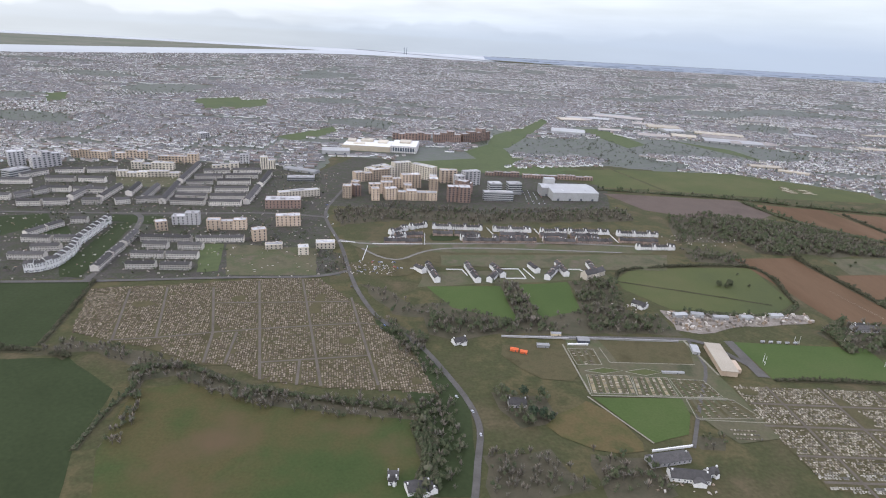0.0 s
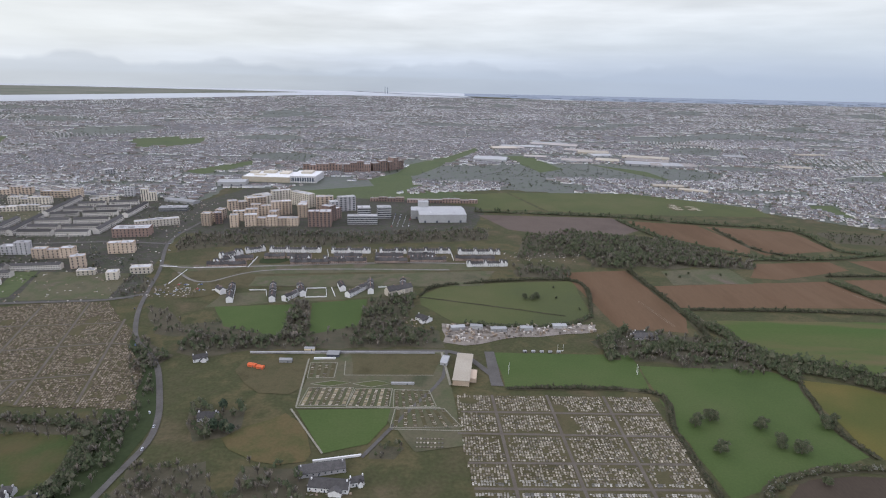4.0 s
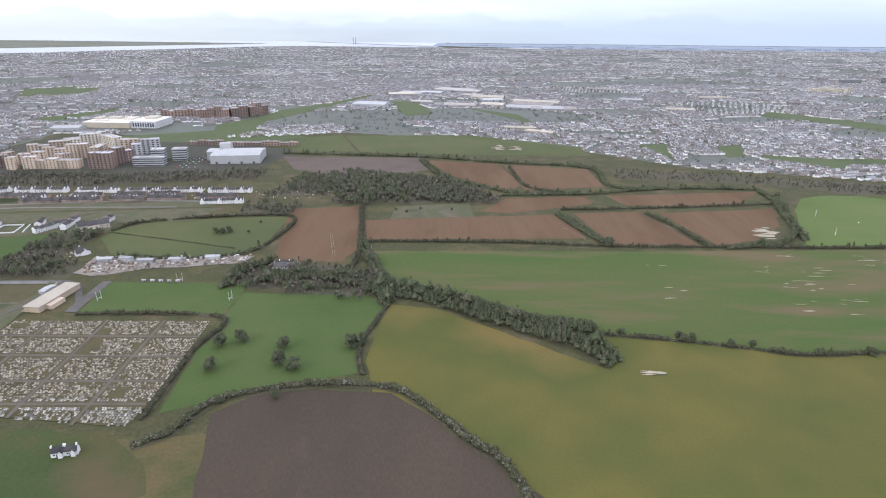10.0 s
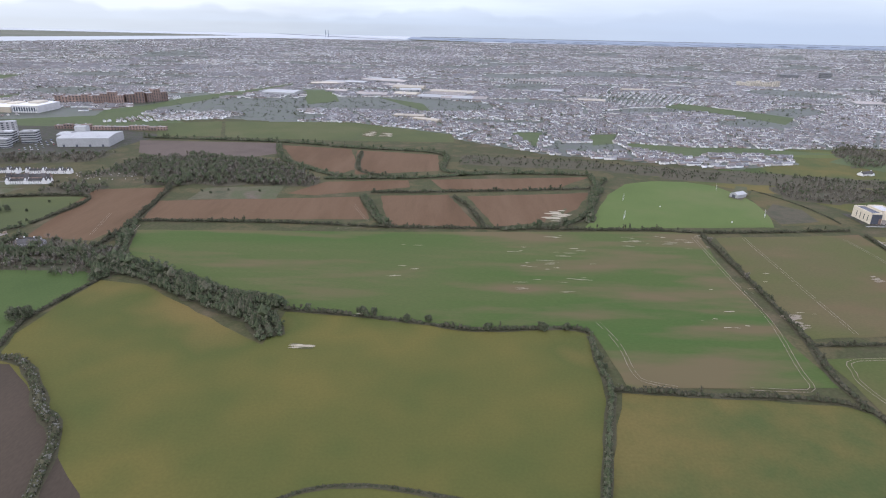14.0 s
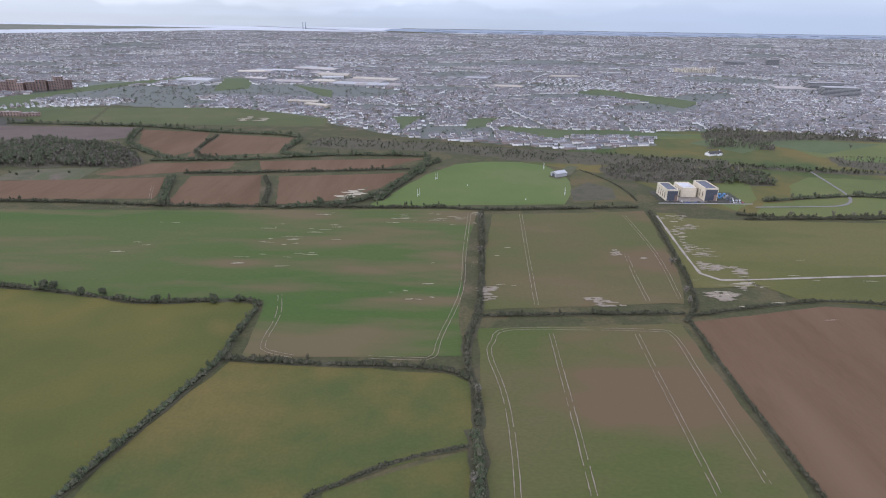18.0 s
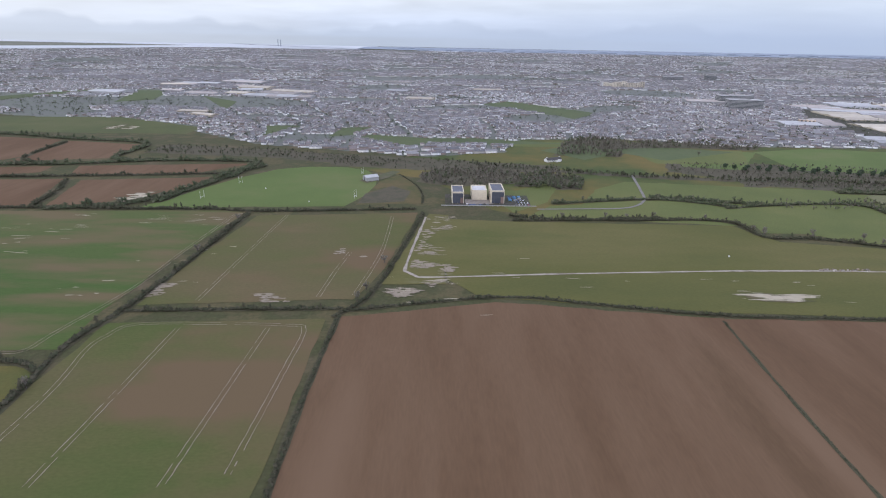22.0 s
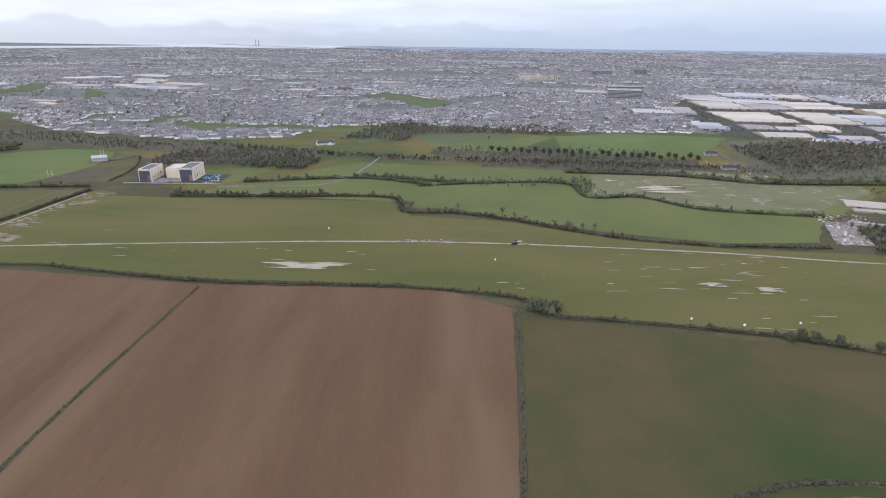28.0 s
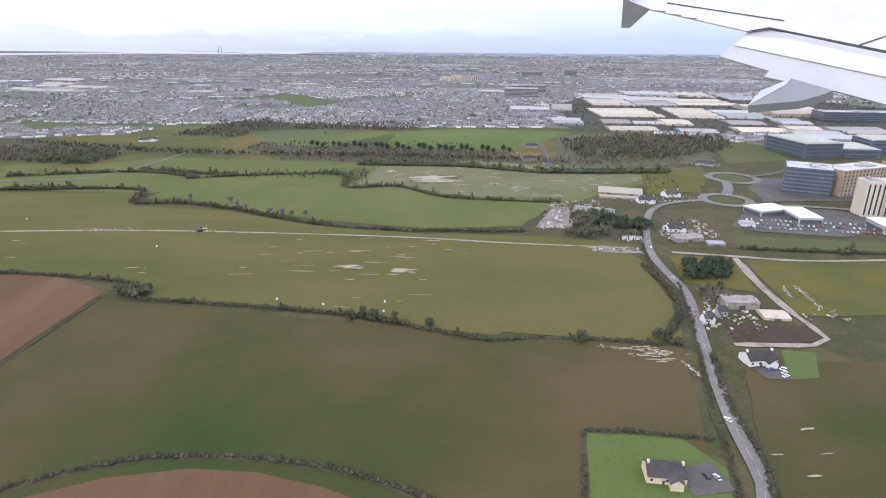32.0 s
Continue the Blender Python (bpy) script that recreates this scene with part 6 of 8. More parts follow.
flat_unit(1393, 311, 20, 13, 3.1, 15, "low retail unit with a white flat roof")
flat_unit(1405, 299, 12, 22, 3.5, -5, "low retail unit with a white flat roof by the car park")
flat_unit(1443, 277, 24, 16, 4.2, -8, "low white service building with a flat roof", 0, CLAD)
flat_unit(1530, 500, 34, 52, 12.0, 6, "dark glazed office with rows of rooftop panels", 9, OFFICE)
flat_unit(1562, 494, 44, 34, 7.0, -8, "low glazed office with rows of rooftop panels", 6, OFFICE)
flat_unit(1612, 508, 44, 30, 11.5, -6, "glazed office with pale green rooftop plant", 5, OFFICE)
block(1447, 362, 26, 26, 16.5, -30, "glass", "dark grey glazed office block")
block(1478, 362, 46, 18, 16.0, 19, "tan", "tan brick office block with grid windows")
block(1523, 372, 30, 16, 16.0, 5, "tan", "tan brick office block with grid windows")
block(1452, 306, 20, 14, 19.5, -10, "pale", "white apartment tower with dark windows")
block(1472, 804, 81, 104, 2.2, -3, "cream", "cream roofed industrial shed")
block(1430, 705, 32, 38, 2.8, -8, "shed", "grey industrial shed")
block(1466, 695, 36, 27, 2.8, -7, "shed", "grey industrial shed")
block(1429, 644, 52, 34, 3.0, -4, "cream", "pale industrial shed")
block(1515, 1070, 75, 66, 2.4, 3, "shed", "grey industrial shed")
block(1493, 945, 63, 109, 3.1, -6, "cream", "long pale industrial shed")
block(1558, 942, 59, 100, 3.1, -6, "shed", "long pale industrial shed")
block(1637, 946, 93, 101, 3.1, -3, "cream", "long pale industrial shed")
block(1618, 1115, 88, 90, 2.4, -5, "shed", "white industrial shed")
block(1692, 1093, 55, 87, 2.4, -9, "cream", "pale industrial shed")
block(1747, 1042, 49, 106, 2.8, -9, "shed", "white industrial shed")
block(1563, 799, 56, 123, 2.6, -10, "cream", "wide pale industrial shed")
block(1622, 786, 56, 104, 2.2, -10, "shed", "white industrial shed")
block(1499, 696, 30, 47, 3.6, -8, "cream", "brick and white industrial shed")
block(1494, 627, 39, 32, 2.9, -5, "blue", "blue clad industrial shed")
block(1583, 699, 42, 41, 2.4, -6, "shed", "grey industrial shed")
block(1567, 634, 51, 40, 2.9, -8, "cream", "pale industrial shed")
block(1643, 708, 34, 57, 3.2, -7, "shed", "white industrial shed")
block(1617, 630, 35, 64, 3.6, -12, "cream", "pale industrial shed")
block(1609, 592, 49, 57, 3.8, -4, "shed", "white industrial shed")
block(1371, 702, 34, 55, 4.0, -7, "shed", "white industrial unit with ribbed front")
block(1401, 860, 28, 82, 3.8, -13, "shed", "grey industrial unit")
block(1702, 816, 87, 120, 6.2, -3, "cream", "very large pale warehouse")
block(1675, 629, 58, 56, 3.3, -3, "shed", "pale industrial shed")
block(1371, 854, 20, 12, 5.5, -20, "tan", "low tan industrial unit")
block(1756, 727, 122, 30, 10.9, -6, "glass", "dark glazed works building")
block(1396, 1124, 64, 20, 14.1, 3, "white", "white hospital block")
block(1339, 1137, 43, 27, 4.4, 3, "shed", "grey flat-roofed building")
block(1314, 189, 12, 7, 3.1, -5, "barn", "rusty grey farm shed")
block(1326, 361, 27, 17, 1.7, -18, "cream", "pale sheeted nursery shed")
block(1320, 345.5, 23, 6, 1.2, -16, "cream", "low pale lean-to beside the nursery shed")
block(1327, 264, 14, 8, 2.4, 8, "barn", "grey steel barn with pitched roof")
block(1338, 257, 8, 5, 1.4, -7, "shed", "white site cabin")
block(1322, 180, 9, 7, 1.3, -7, "cream", "low pale store")
block(947, 1300, 59, 17, 4.3, 4, "cream", "low pale school")
block(1302, 1441, 61, 10, 14.1, -15, "pale", "row of pale apartment towers")
block(1509, 1715, 57, 14, 10.6, 5, "white", "white office block")
block(1620, 1723, 33, 10, 15.3, 5, "white", "white tower block")
# works and schools in the suburb
block(236, 1128, 62, 44, 6.3, -10, "shed", "bright white arched warehouse")
block(302, 1339, 56, 51, 4.4, -18, "shed", "grey industrial shed")
block(395, 1414, 83, 51, 4.7, -20, "shed", "grey industrial shed")
block(434, 1300, 45, 34, 4.3, -22, "shed", "pale industrial shed")
block(403, 1138, 59, 34, 4.5, -11, "shed", "grey industrial shed")
block(466, 1151, 44, 34, 4.5, -17, "cream", "pale industrial shed")
block(540, 1105, 102, 41, 5.0, -13, "shed", "long grey industrial shed")
block(557, 1204, 91, 34, 4.0, -18, "cream", "long pale industrial shed")
block(760, 1251, 45, 34, 4.2, -20, "shed", "grey shed")
block(807, 1106, 49, 27, 3.8, -13, "cream", "pale flat-roofed school")
block(752, 1453, 66, 34, 4.8, -17, "shed", "grey shed")
block(510, 842, 40, 14, 3.9, -29, "cream", "pale school building")
block(1342, 1131, 71, 44, 5.1, -8, "shed", "pale warehouse")
block(1370, 1037, 56, 26, 15.2, -10, "white", "white hospital block")
block(1351, 843, 54, 44, 3.9, -6, "shed", "grey warehouse")
block(1549, 999, 148, 51, 4.6, -23, "shed", "long pale warehouse")
block(468, 1221, 42, 34, 4.7, 10, "shed", "grey warehouse")
block(572, 1098, 82, 41, 4.8, -5, "shed", "grey warehouse")
block(283, 1321, 66, 34, 4.3, 11, "cream", "pale warehouse")
block(1275, 1443, 74, 9, 11.7, -29, "pale", "row of pale apartment towers")
block(345, 1343, 50, 34, 5.4, -15, "shed", "grey warehouse")
block(426, 1383, 64, 41, 5.6, -21, "shed", "grey warehouse")
block(465, 1269, 64, 41, 5.1, -8, "cream", "pale warehouse")
block(543, 1148, 81, 41, 5.3, -25, "shed", "grey warehouse")
block(484, 875, 44, 18, 4.2, -7, "cream", "white school building")
block(330, 1184, 44, 27, 4.1, -13, "shed", "grey shed")
block(-361, 884, 15, 12, 7.6, 52, "grey", "grey block")
# lone houses
lone_house(1300, 147, 8.9, 5, "white")
lone_house(1252, 99, 8.4, -8, "cream")
lone_house(1297, 175, 4.1, 11, "white")
lone_house(1304, 180, 4.1, 11, "slate")
lone_house(1355, 347, 10.4, 15, "white")
lone_house(1333, 332, 10.2, -1, "white")
lone_house(1328, 276, 9.6, 10, "white")
lone_house(107, 190, 16.0, -4, "white")
lone_house(118, 194, 5.5, 20, "white")
lone_house(103, 200, 18.9, 15, "slate")
lone_house(42, 236, 8.7, 5, "slate")
lone_house(-13, 181, 3.3, 3, "white")
lone_house(-2, 177, 9.5, 20, "white")
lone_house(-13, 184, 4.5, 3, "slate")
lone_house(4, 180, 5.0, 110, "white")
lone_house(16, 294, 7.9, 25, "white")
lone_house(136, 356, 9.8, -38, "white")
lone_house(277, 335, 16.0, 3, "slate")
lone_house(241, 165, 4.4, 18, "white")
lone_house(245, 166, 4.1, 13, "white")
lone_house(1286, 464, 11.4, 0, "slate")
lone_house(1298, 525, 11.3, 0, "slate")
lone_house(1419, 444, 13.1, -31, "slate")
lone_house(945, 557, 16.7, 24, "white")
lone_house(275, 339, 6.7, 3, "white")

# woods and thickets
wood([(-134, 194), (-136, 222), (-150, 255), (-178, 266), (-205, 262), (-200, 278), (-176, 276), (-149, 270), (-120, 256), (-88, 240), (-55, 236), (-10, 238), (6, 240), (6, 226), (-12, 220), (-50, 222), (-82, 226), (-108, 236), (-128, 248), (-140, 244), (-128, 214), (-126, 196)], "bare", 5.5, 10)
wood([(820, 508), (872, 530), (908, 504), (894, 465), (841, 454), (815, 470)], "bare", 4.6, 11)
wood([(894, 457), (902, 494), (926, 510), (957, 487), (945, 451), (920, 450)], "ivy", 6.0, 11)
wood([(951, 588), (975, 665), (1017, 713), (1053, 672), (1040, 630), (1014, 580), (985, 591)], "bare", 6.0, 15)
wood([(1039, 626), (1056, 672), (1164, 690), (1204, 668), (1178, 630), (1104, 638)], "bare", 5.5, 15)
wood([(825, 560), (873, 545), (930, 524), (995, 506), (1088, 494), (1190, 486), (1300, 470), (1298, 462), (1180, 476), (1088, 483), (995, 494), (930, 512), (873, 532)], "thorn", 4.6, 11)
wood([(1330, 560), (1420, 600), (1500, 580), (1480, 520), (1400, 470), (1330, 470)], "bare", 6.5, 15)
wood([(-103, 545), (-45, 576), (47, 572), (198, 599), (192, 558), (44, 526), (-41, 522), (-89, 497)], "bare", 6, 16)
wood([(234, 579), (290, 603), (304, 544), (270, 506), (215, 498)], "ivy", 6, 16)
wood([(279, 564), (343, 576), (334, 501), (310, 475), (277, 480)], "ivy", 8, 16)
wood([(340, 562), (388, 552), (424, 499), (336, 485)], "ivy", 6, 18)
wood([(209, 484), (257, 471), (253, 446), (210, 449)], "ivy", 6, 16)
wood([(-6, 328), (46, 326), (52, 311), (11, 300), (-2, 306)], "ivy", 7, 16)
wood([(40, 386), (58, 384), (67, 324), (49, 315)], "bare", 8, 14)
wood([(98, 394), (130, 403), (125, 342), (152, 325), (96, 315), (96, 343)], "ivy", 7, 14)
wood([(-13, 342), (43, 364), (97, 362), (146, 341), (150, 320), (7, 306)], "ivy", 5, 17)
wood([(-27, 318), (-2, 299), (-7, 274), (-25, 304)], "ivy", 6, 10)
wood([(-1, 253), (11, 239), (16, 203), (12, 177), (1, 176)], "ivy", 6, 11)
wood([(-38, 324), (-23, 318), (-1, 274), (11, 249), (2, 248), (-20, 284)], "bare", 5, 12)
wood([(30, 250), (56, 247), (60, 230), (44, 220), (32, 236)], "ivy", 7, 16)
wood([(71, 207), (95, 205), (99, 182), (69, 177)], "ivy", 6, 16)
wood([(121, 222), (137, 221), (132, 211), (119, 210)], "ivy", 5, 12)
wood([(25, 203), (54, 205), (66, 183), (25, 174)], "bare", 5, 11)
wood([(-52, 375), (-27, 359), (-3, 328), (-24, 326)], "bare", 5, 26)
wood([(-95, 431), (-72, 428), (-65, 394), (-86, 386)], "bare", 5, 24)
wood([(263, 575), (319, 582), (382, 551), (426, 503), (420, 482), (372, 483), (324, 527), (281, 506)], "bare", 7, 15)
wood([(241, 333), (279, 349), (338, 330), (344, 305), (302, 304), (256, 307)], "bare", 6, 15)
wood([(253, 566), (287, 595), (375, 564), (388, 490), (340, 478), (295, 494)], "ivy", 7, 15)
wood([(266, 326), (296, 332), (339, 308), (333, 290), (286, 298)], "ivy", 6, 15)
wood([(731, 580), (807, 568), (948, 535), (934, 507), (796, 516), (732, 531)], "thorn", 2.72, 37.4)
wood([(551, 618), (675, 598), (800, 553), (782, 526), (659, 562), (546, 573)], "thorn", 4, 26)
wood([(1053, 555), (1176, 558), (1259, 542), (1224, 495), (1088, 492), (1039, 518)], "bare", 3.4, 27.2)
wood([(1144, 518), (1278, 501), (1260, 470), (1138, 481)], "ivy", 3.4, 27.2)
wood([(1344, 567), (1421, 594), (1494, 577), (1390, 433), (1311, 420), (1306, 468)], "bare", 3.4, 44.2)
wood([(1087, 493), (1160, 499), (1296, 476), (1383, 466), (1370, 447), (1284, 453), (1153, 465), (1085, 465)], "bare", 3.06, 15.3)
wood([(1078, 422), (1145, 425), (1140, 401), (1080, 398)], "bare", 3.4, 23.8)
wood([(1150, 431), (1163, 422), (1155, 381), (1145, 388)], "ivy", 4.08, 20.4)
wood([(1382, 564), (1425, 548), (1402, 464), (1360, 476)], "ivy", 4.08, 51)
wood([(1281, 311), (1299, 314), (1313, 282), (1304, 264), (1269, 267)], "ivy", 6, 13)
wood([(1288, 292), (1300, 298), (1316, 291), (1317, 277), (1302, 279)], "pine", 6, 5)
wood([(1310, 230), (1332, 231), (1324, 214), (1305, 212)], "pine", 6, 4)
wood([(1306, 208), (1319, 208), (1311, 190), (1301, 190)], "bare", 5, 12)
wood([(1110, 501), (1177, 488), (1267, 452), (1256, 435), (1135, 457)], "bare", 3.4, 23.8)
wood([(1141, 411), (1159, 431), (1164, 377), (1149, 374)], "bare", 4.08, 20.4)
wood([(1354, 401), (1383, 407), (1363, 360), (1339, 353)], "bare", 2.72, 27.2)
wood([(1392, 250), (1403, 250), (1395, 239), (1385, 239)], "ivy", 5, 10)
wood([(1295, 164), (1304, 172), (1313, 164), (1296, 160)], "bare", 3, 16)
wood([(1332, 308), (1347, 314), (1337, 287), (1322, 277)], "bare", 3, 20)
# lone trees
plant(279, 246, "round", 7)
plant(302, 226, "round", 7)
plant(309, 222, "round", 7)
plant(273, 221, "round", 7)
plant(300, 240, "round", 7)
plant(270, 241, "round", 7)
plant(332, 242, "round", 7)
plant(336, 244, "round", 7)
plant(210, 401, "round", 5)
plant(215, 399, "round", 5)
plant(219, 403, "round", 5)
plant(233, 402, "round", 2.2)
plant(246, 382, "round", 2.2)
plant(235, 425, "round", 2.2)
plant(335, 462, "round", 2.2)
plant(344, 456, "round", 2.2)
plant(355, 466, "round", 2.2)
plant(381, 464, "round", 2.2)
plant(307, 201, "round", 4)
plant(286, 197, "round", 4)
plant(1100, 535, "pine", 6.5)
plant(1106, 529, "pine", 6.5)
plant(1112, 522, "pine", 6.5)
plant(1120, 533, "pine", 6.5)
plant(1126, 525, "pine", 6.5)
plant(1132, 520, "pine", 6.5)
plant(1139, 529, "pine", 6.5)
plant(1145, 521, "pine", 6.5)
plant(1150, 516, "pine", 6.5)
plant(1159, 524, "pine", 6.5)
plant(1164, 520, "pine", 6.5)
plant(1169, 512, "pine", 6.5)
plant(1178, 520, "pine", 6.5)
plant(1183, 515, "pine", 6.5)
plant(1188, 508, "pine", 6.5)
plant(1197, 519, "pine", 6.5)
plant(1201, 511, "pine", 6.5)
plant(1207, 507, "pine", 6.5)
plant(1215, 515, "pine", 6.5)
plant(1220, 507, "pine", 6.5)
plant(1225, 503, "pine", 6.5)
plant(1234, 511, "pine", 6.5)
plant(1238, 506, "pine", 6.5)
plant(1242, 499, "pine", 6.5)
plant(1252, 507, "pine", 6.5)
plant(1256, 502, "pine", 6.5)
plant(1260, 495, "pine", 6.5)
plant(1270, 505, "pine", 6.5)
plant(1274, 498, "pine", 6.5)
plant(1250, 163, "round", 4)
plant(1275, 165, "round", 4)
plant(1097, 205, "round", 4)
plant(1175, 181, "round", 4)
plant(1179, 182, "round", 4)
plant(1183, 180, "round", 4)
plant(1190, 178, "round", 4)
plant(1202, 175, "round", 4)
plant(48, 229, "pine", 7)
plant(53, 228, "pine", 7)
plant(56, 227, "pine", 7)
plant(46, 247, "pine", 7)
plant(796, 253, "bare", 5)
plant(793, 242, "bare", 5)
plant(802, 288, "bare", 5)
plant(704, 359, "bare", 5)
plant(700, 301, "bare", 5)
plant(691, 171, "bare", 5)
plant(687, 129, "bare", 5)
plant(463, 257, "round", 4)
plant(490, 254, "round", 4)
plant(512, 246, "round", 4)
plant(549, 239, "round", 4)
plant(575, 240, "round", 4)
plant(586, 240, "round", 4)
plant(595, 214, "round", 4)
plant(595, 207, "round", 4)
plant(492, 251, "round", 4)
plant(496, 252, "round", 4)
plant(522, 246, "round", 4)
plant(549, 239, "round", 4)
plant(576, 239, "round", 4)
plant(913, 371, "bare", 4.5)
plant(942, 372, "bare", 4.5)
plant(957, 373, "bare", 4.5)
plant(975, 374, "bare", 4.5)
plant(1009, 371, "bare", 4.5)
plant(1032, 340, "bare", 4.5)
plant(1059, 334, "bare", 4.5)
plant(1095, 324, "bare", 4.5)
plant(1101, 320, "bare", 4.5)
plant(1116, 312, "bare", 4.5)
plant(1124, 307, "bare", 4.5)
plant(1130, 304, "bare", 4.5)
plant(1029, 348, "bare", 5)
plant(1035, 345, "bare", 5)
plant(1063, 341, "bare", 5)
plant(1089, 332, "bare", 5)
plant(1123, 310, "bare", 5)
plant(1137, 305, "bare", 5)
plant(1338, 452, "bare", 5)
plant(1334, 452, "bare", 5)
plant(1102, 597, "bare", 5)


# ---- cemeteries ----
def away(x, y, a, b):
    """Distance of a point from a stretch."""
    d = (b[0] - a[0], b[1] - a[1])
    t = max(0, min(1, ((x - a[0]) * d[0] + (y - a[1]) * d[1]) / (d[0] ** 2 + d[1] ** 2)))
    return math.hypot(x - a[0] - t * d[0], y - a[1] - t * d[1])


def grave(s, x, y, turn, big=1.0):
    """Kerbed plot with a headstone."""
    c, q = math.cos(turn), math.sin(turn)
    h = rng.uniform(0.3, 0.55) * big
    s.box(x, y, 0.05, rng.uniform(0.6, 0.95) * big, 0.2, h + 0.2, turn)
    if rng.random() < 0.8:
        s.box(x + q * 0.6, y - c * 0.6, 0.05, rng.uniform(0.7, 0.95) * big, 0.8 * big, rng.uniform(0.2, 0.3), turn)


def cemetery(points, paths, turn, pitch, rows, label, full=0.9):
    sheet("ground_cemetery", points, PLOT, label, "cemetery", None, "structure", False, 1.0)
    KEEP_CLEAR.append(points)
    for a, b in paths:
        OVER[0] += 0.0006
        ribbon("cemetery_path", [a, b], 1.5, PATHS, 0.2 + OVER[0], "worn gravel path between the graves", "path", "structure", 0.1)
    xs, ys = [p[0] for p in points], [p[1] for p in points]
    cx, cy = (min(xs) + max(xs)) / 2, (min(ys) + max(ys)) / 2
    c, q = math.cos(turn), math.sin(turn)
    half = max(max(xs) - min(xs), max(ys) - min(ys)) * 0.75
    spots = []
    for v in np.arange(-half, half, rows):
        for u in np.arange(-half, half, pitch):
            x, y = cx + c * u - q * v + rng.uniform(-0.12, 0.12), cy + q * u + c * v + rng.uniform(-0.15, 0.15)
            spots.append((x, y))
    arr = np.array(spots)
    ok = inside(arr[:, 0], arr[:, 1], points)
    out = []
    for x, y in arr[ok]:
        if rng.random() < full and all(away(x, y, a, b) > 1.5 for a, b in paths) and noise.noise((x * 0.06, y * 0.06, 5)) < 0.5:
            out.append((x, y))
    return out


OLD = [(-222, 343), (-200, 349), (-171, 356), (-148, 363), (-122, 371), (-82, 378), (-60, 351), (-40, 330), (-35, 313), (-12, 285), (4, 244), (-12, 245), (-53, 245), (-81, 248), (-105, 261), (-117, 260), (-149, 273), (-176, 280), (-201, 287)]
old_paths = [((-198, 346), (-175, 281)), ((-176, 351), (-153, 285)), ((-147, 354), (-125, 294)), ((-125, 294), (-118, 262)), ((-121, 368), (-102, 306)), ((-102, 306), (-85, 249)), ((-93, 375), (-73, 309)), ((-73, 309), (-54, 246)), ((-55, 349), (-45, 314)), ((-45, 314), (-26, 249)),
             ((-176, 280), (-153, 285)), ((-153, 285), (-125, 294)), ((-125, 294), (-100, 301)), ((-100, 301), (-45, 314)), ((-45, 314), (-35, 313)), ((-89, 265), (-35, 277)), ((-139, 331), (-55, 343)), ((-112, 296), (-107, 262)), ((-70, 270), (-66, 246))]
spots = cemetery(OLD, old_paths, 0.2, 1.25, 2.0, "densely filled old cemetery with brown gravel paths")
s = Shape()
for x, y in spots:
    grave(s, x, y, 0.2)
single("gravestones", s, OLD_STONE, "thousands of grey and white gravestones on kerbed plots", "gravestones", "", "stuff")

NEW = [(158, 265), (256, 266), (258, 224), (257, 182), (213, 186), (164, 190), (160, 225)]
new_paths = [((176, 265), (181, 186)), ((204, 266), (208, 186)), ((233, 266), (235, 182)), ((158, 231), (257, 232)), ((162, 210), (257, 212)), ((160, 249), (257, 250)), ((164, 194), (257, 196))]
spots = cemetery(NEW, new_paths, 0.02, 1.2, 1.95, "walled cemetery with close rows of graves")
spots.sort(key=lambda p: p[1])
yard = thing("cemetery_rows", "close rows of grey and pale gravestones on brown plots", "gravestones")
stones = []
for k in range(8):
    s = Shape()
    grave(s, 0, 0, 0.02, 0.9 + 0.04 * k)
    stones.append(s.mesh("gravestone", (material("gravestone_" + ("pale", "grey", "dark", "white")[k % 4], [((0.3, 0.28, 0.235), (0.22, 0.205, 0.17), (0.13, 0.125, 0.11), (0.42, 0.395, 0.34))[k % 4], ((0.36, 0.34, 0.285), (0.28, 0.26, 0.215), (0.17, 0.16, 0.14), (0.5, 0.475, 0.42))[k % 4]], 0.8) if k < 4 else stones[k - 4].materials[0])))
for x, y in spots[:300]:
    ob = part("gravestone", rng.choice(stones), None, yard)
    ob.location = (x, y, 0)
s = Shape()
for x, y in spots[300:]:
    grave(s, x, y, 0.02)
part("grave_cluster", s, STONE, yard, "further rows of gravestones", "stuff")

# lawn cemetery: strips of plots between pale edgings
sheet("ground_lawn_cemetery", [(77, 306), (152, 313), (155, 273), (161, 222), (140, 216), (126, 240), (126, 250), (80, 249), (78, 285)], SCRUB, "new lawn cemetery laid out in strips", "cemetery", None, "structure", False, 0.6)
sheet("ground_lawn_cemetery", [(98, 307), (150, 309), (146, 285), (103, 282)], PLOT, "bare earth reserved for new plots", "cemetery", None, "structure", False, 0.6)
for ring in ([(82, 272), (93, 276), (103, 274), (92, 270)], [(104, 273), (116, 277), (124, 274), (114, 270)]):
    sheet("ground_lawn_oval", ring, GREEN, "oval lawn between the cemetery paths", "lawn", None, "structure", True, 0.1)
    OVER[0] += 0.0006
    ribbon("cemetery_path", ring + ring[:1], 0.5, KERB, 0.24 + OVER[0], "pale edged path of the lawn cemetery", "path", "structure")


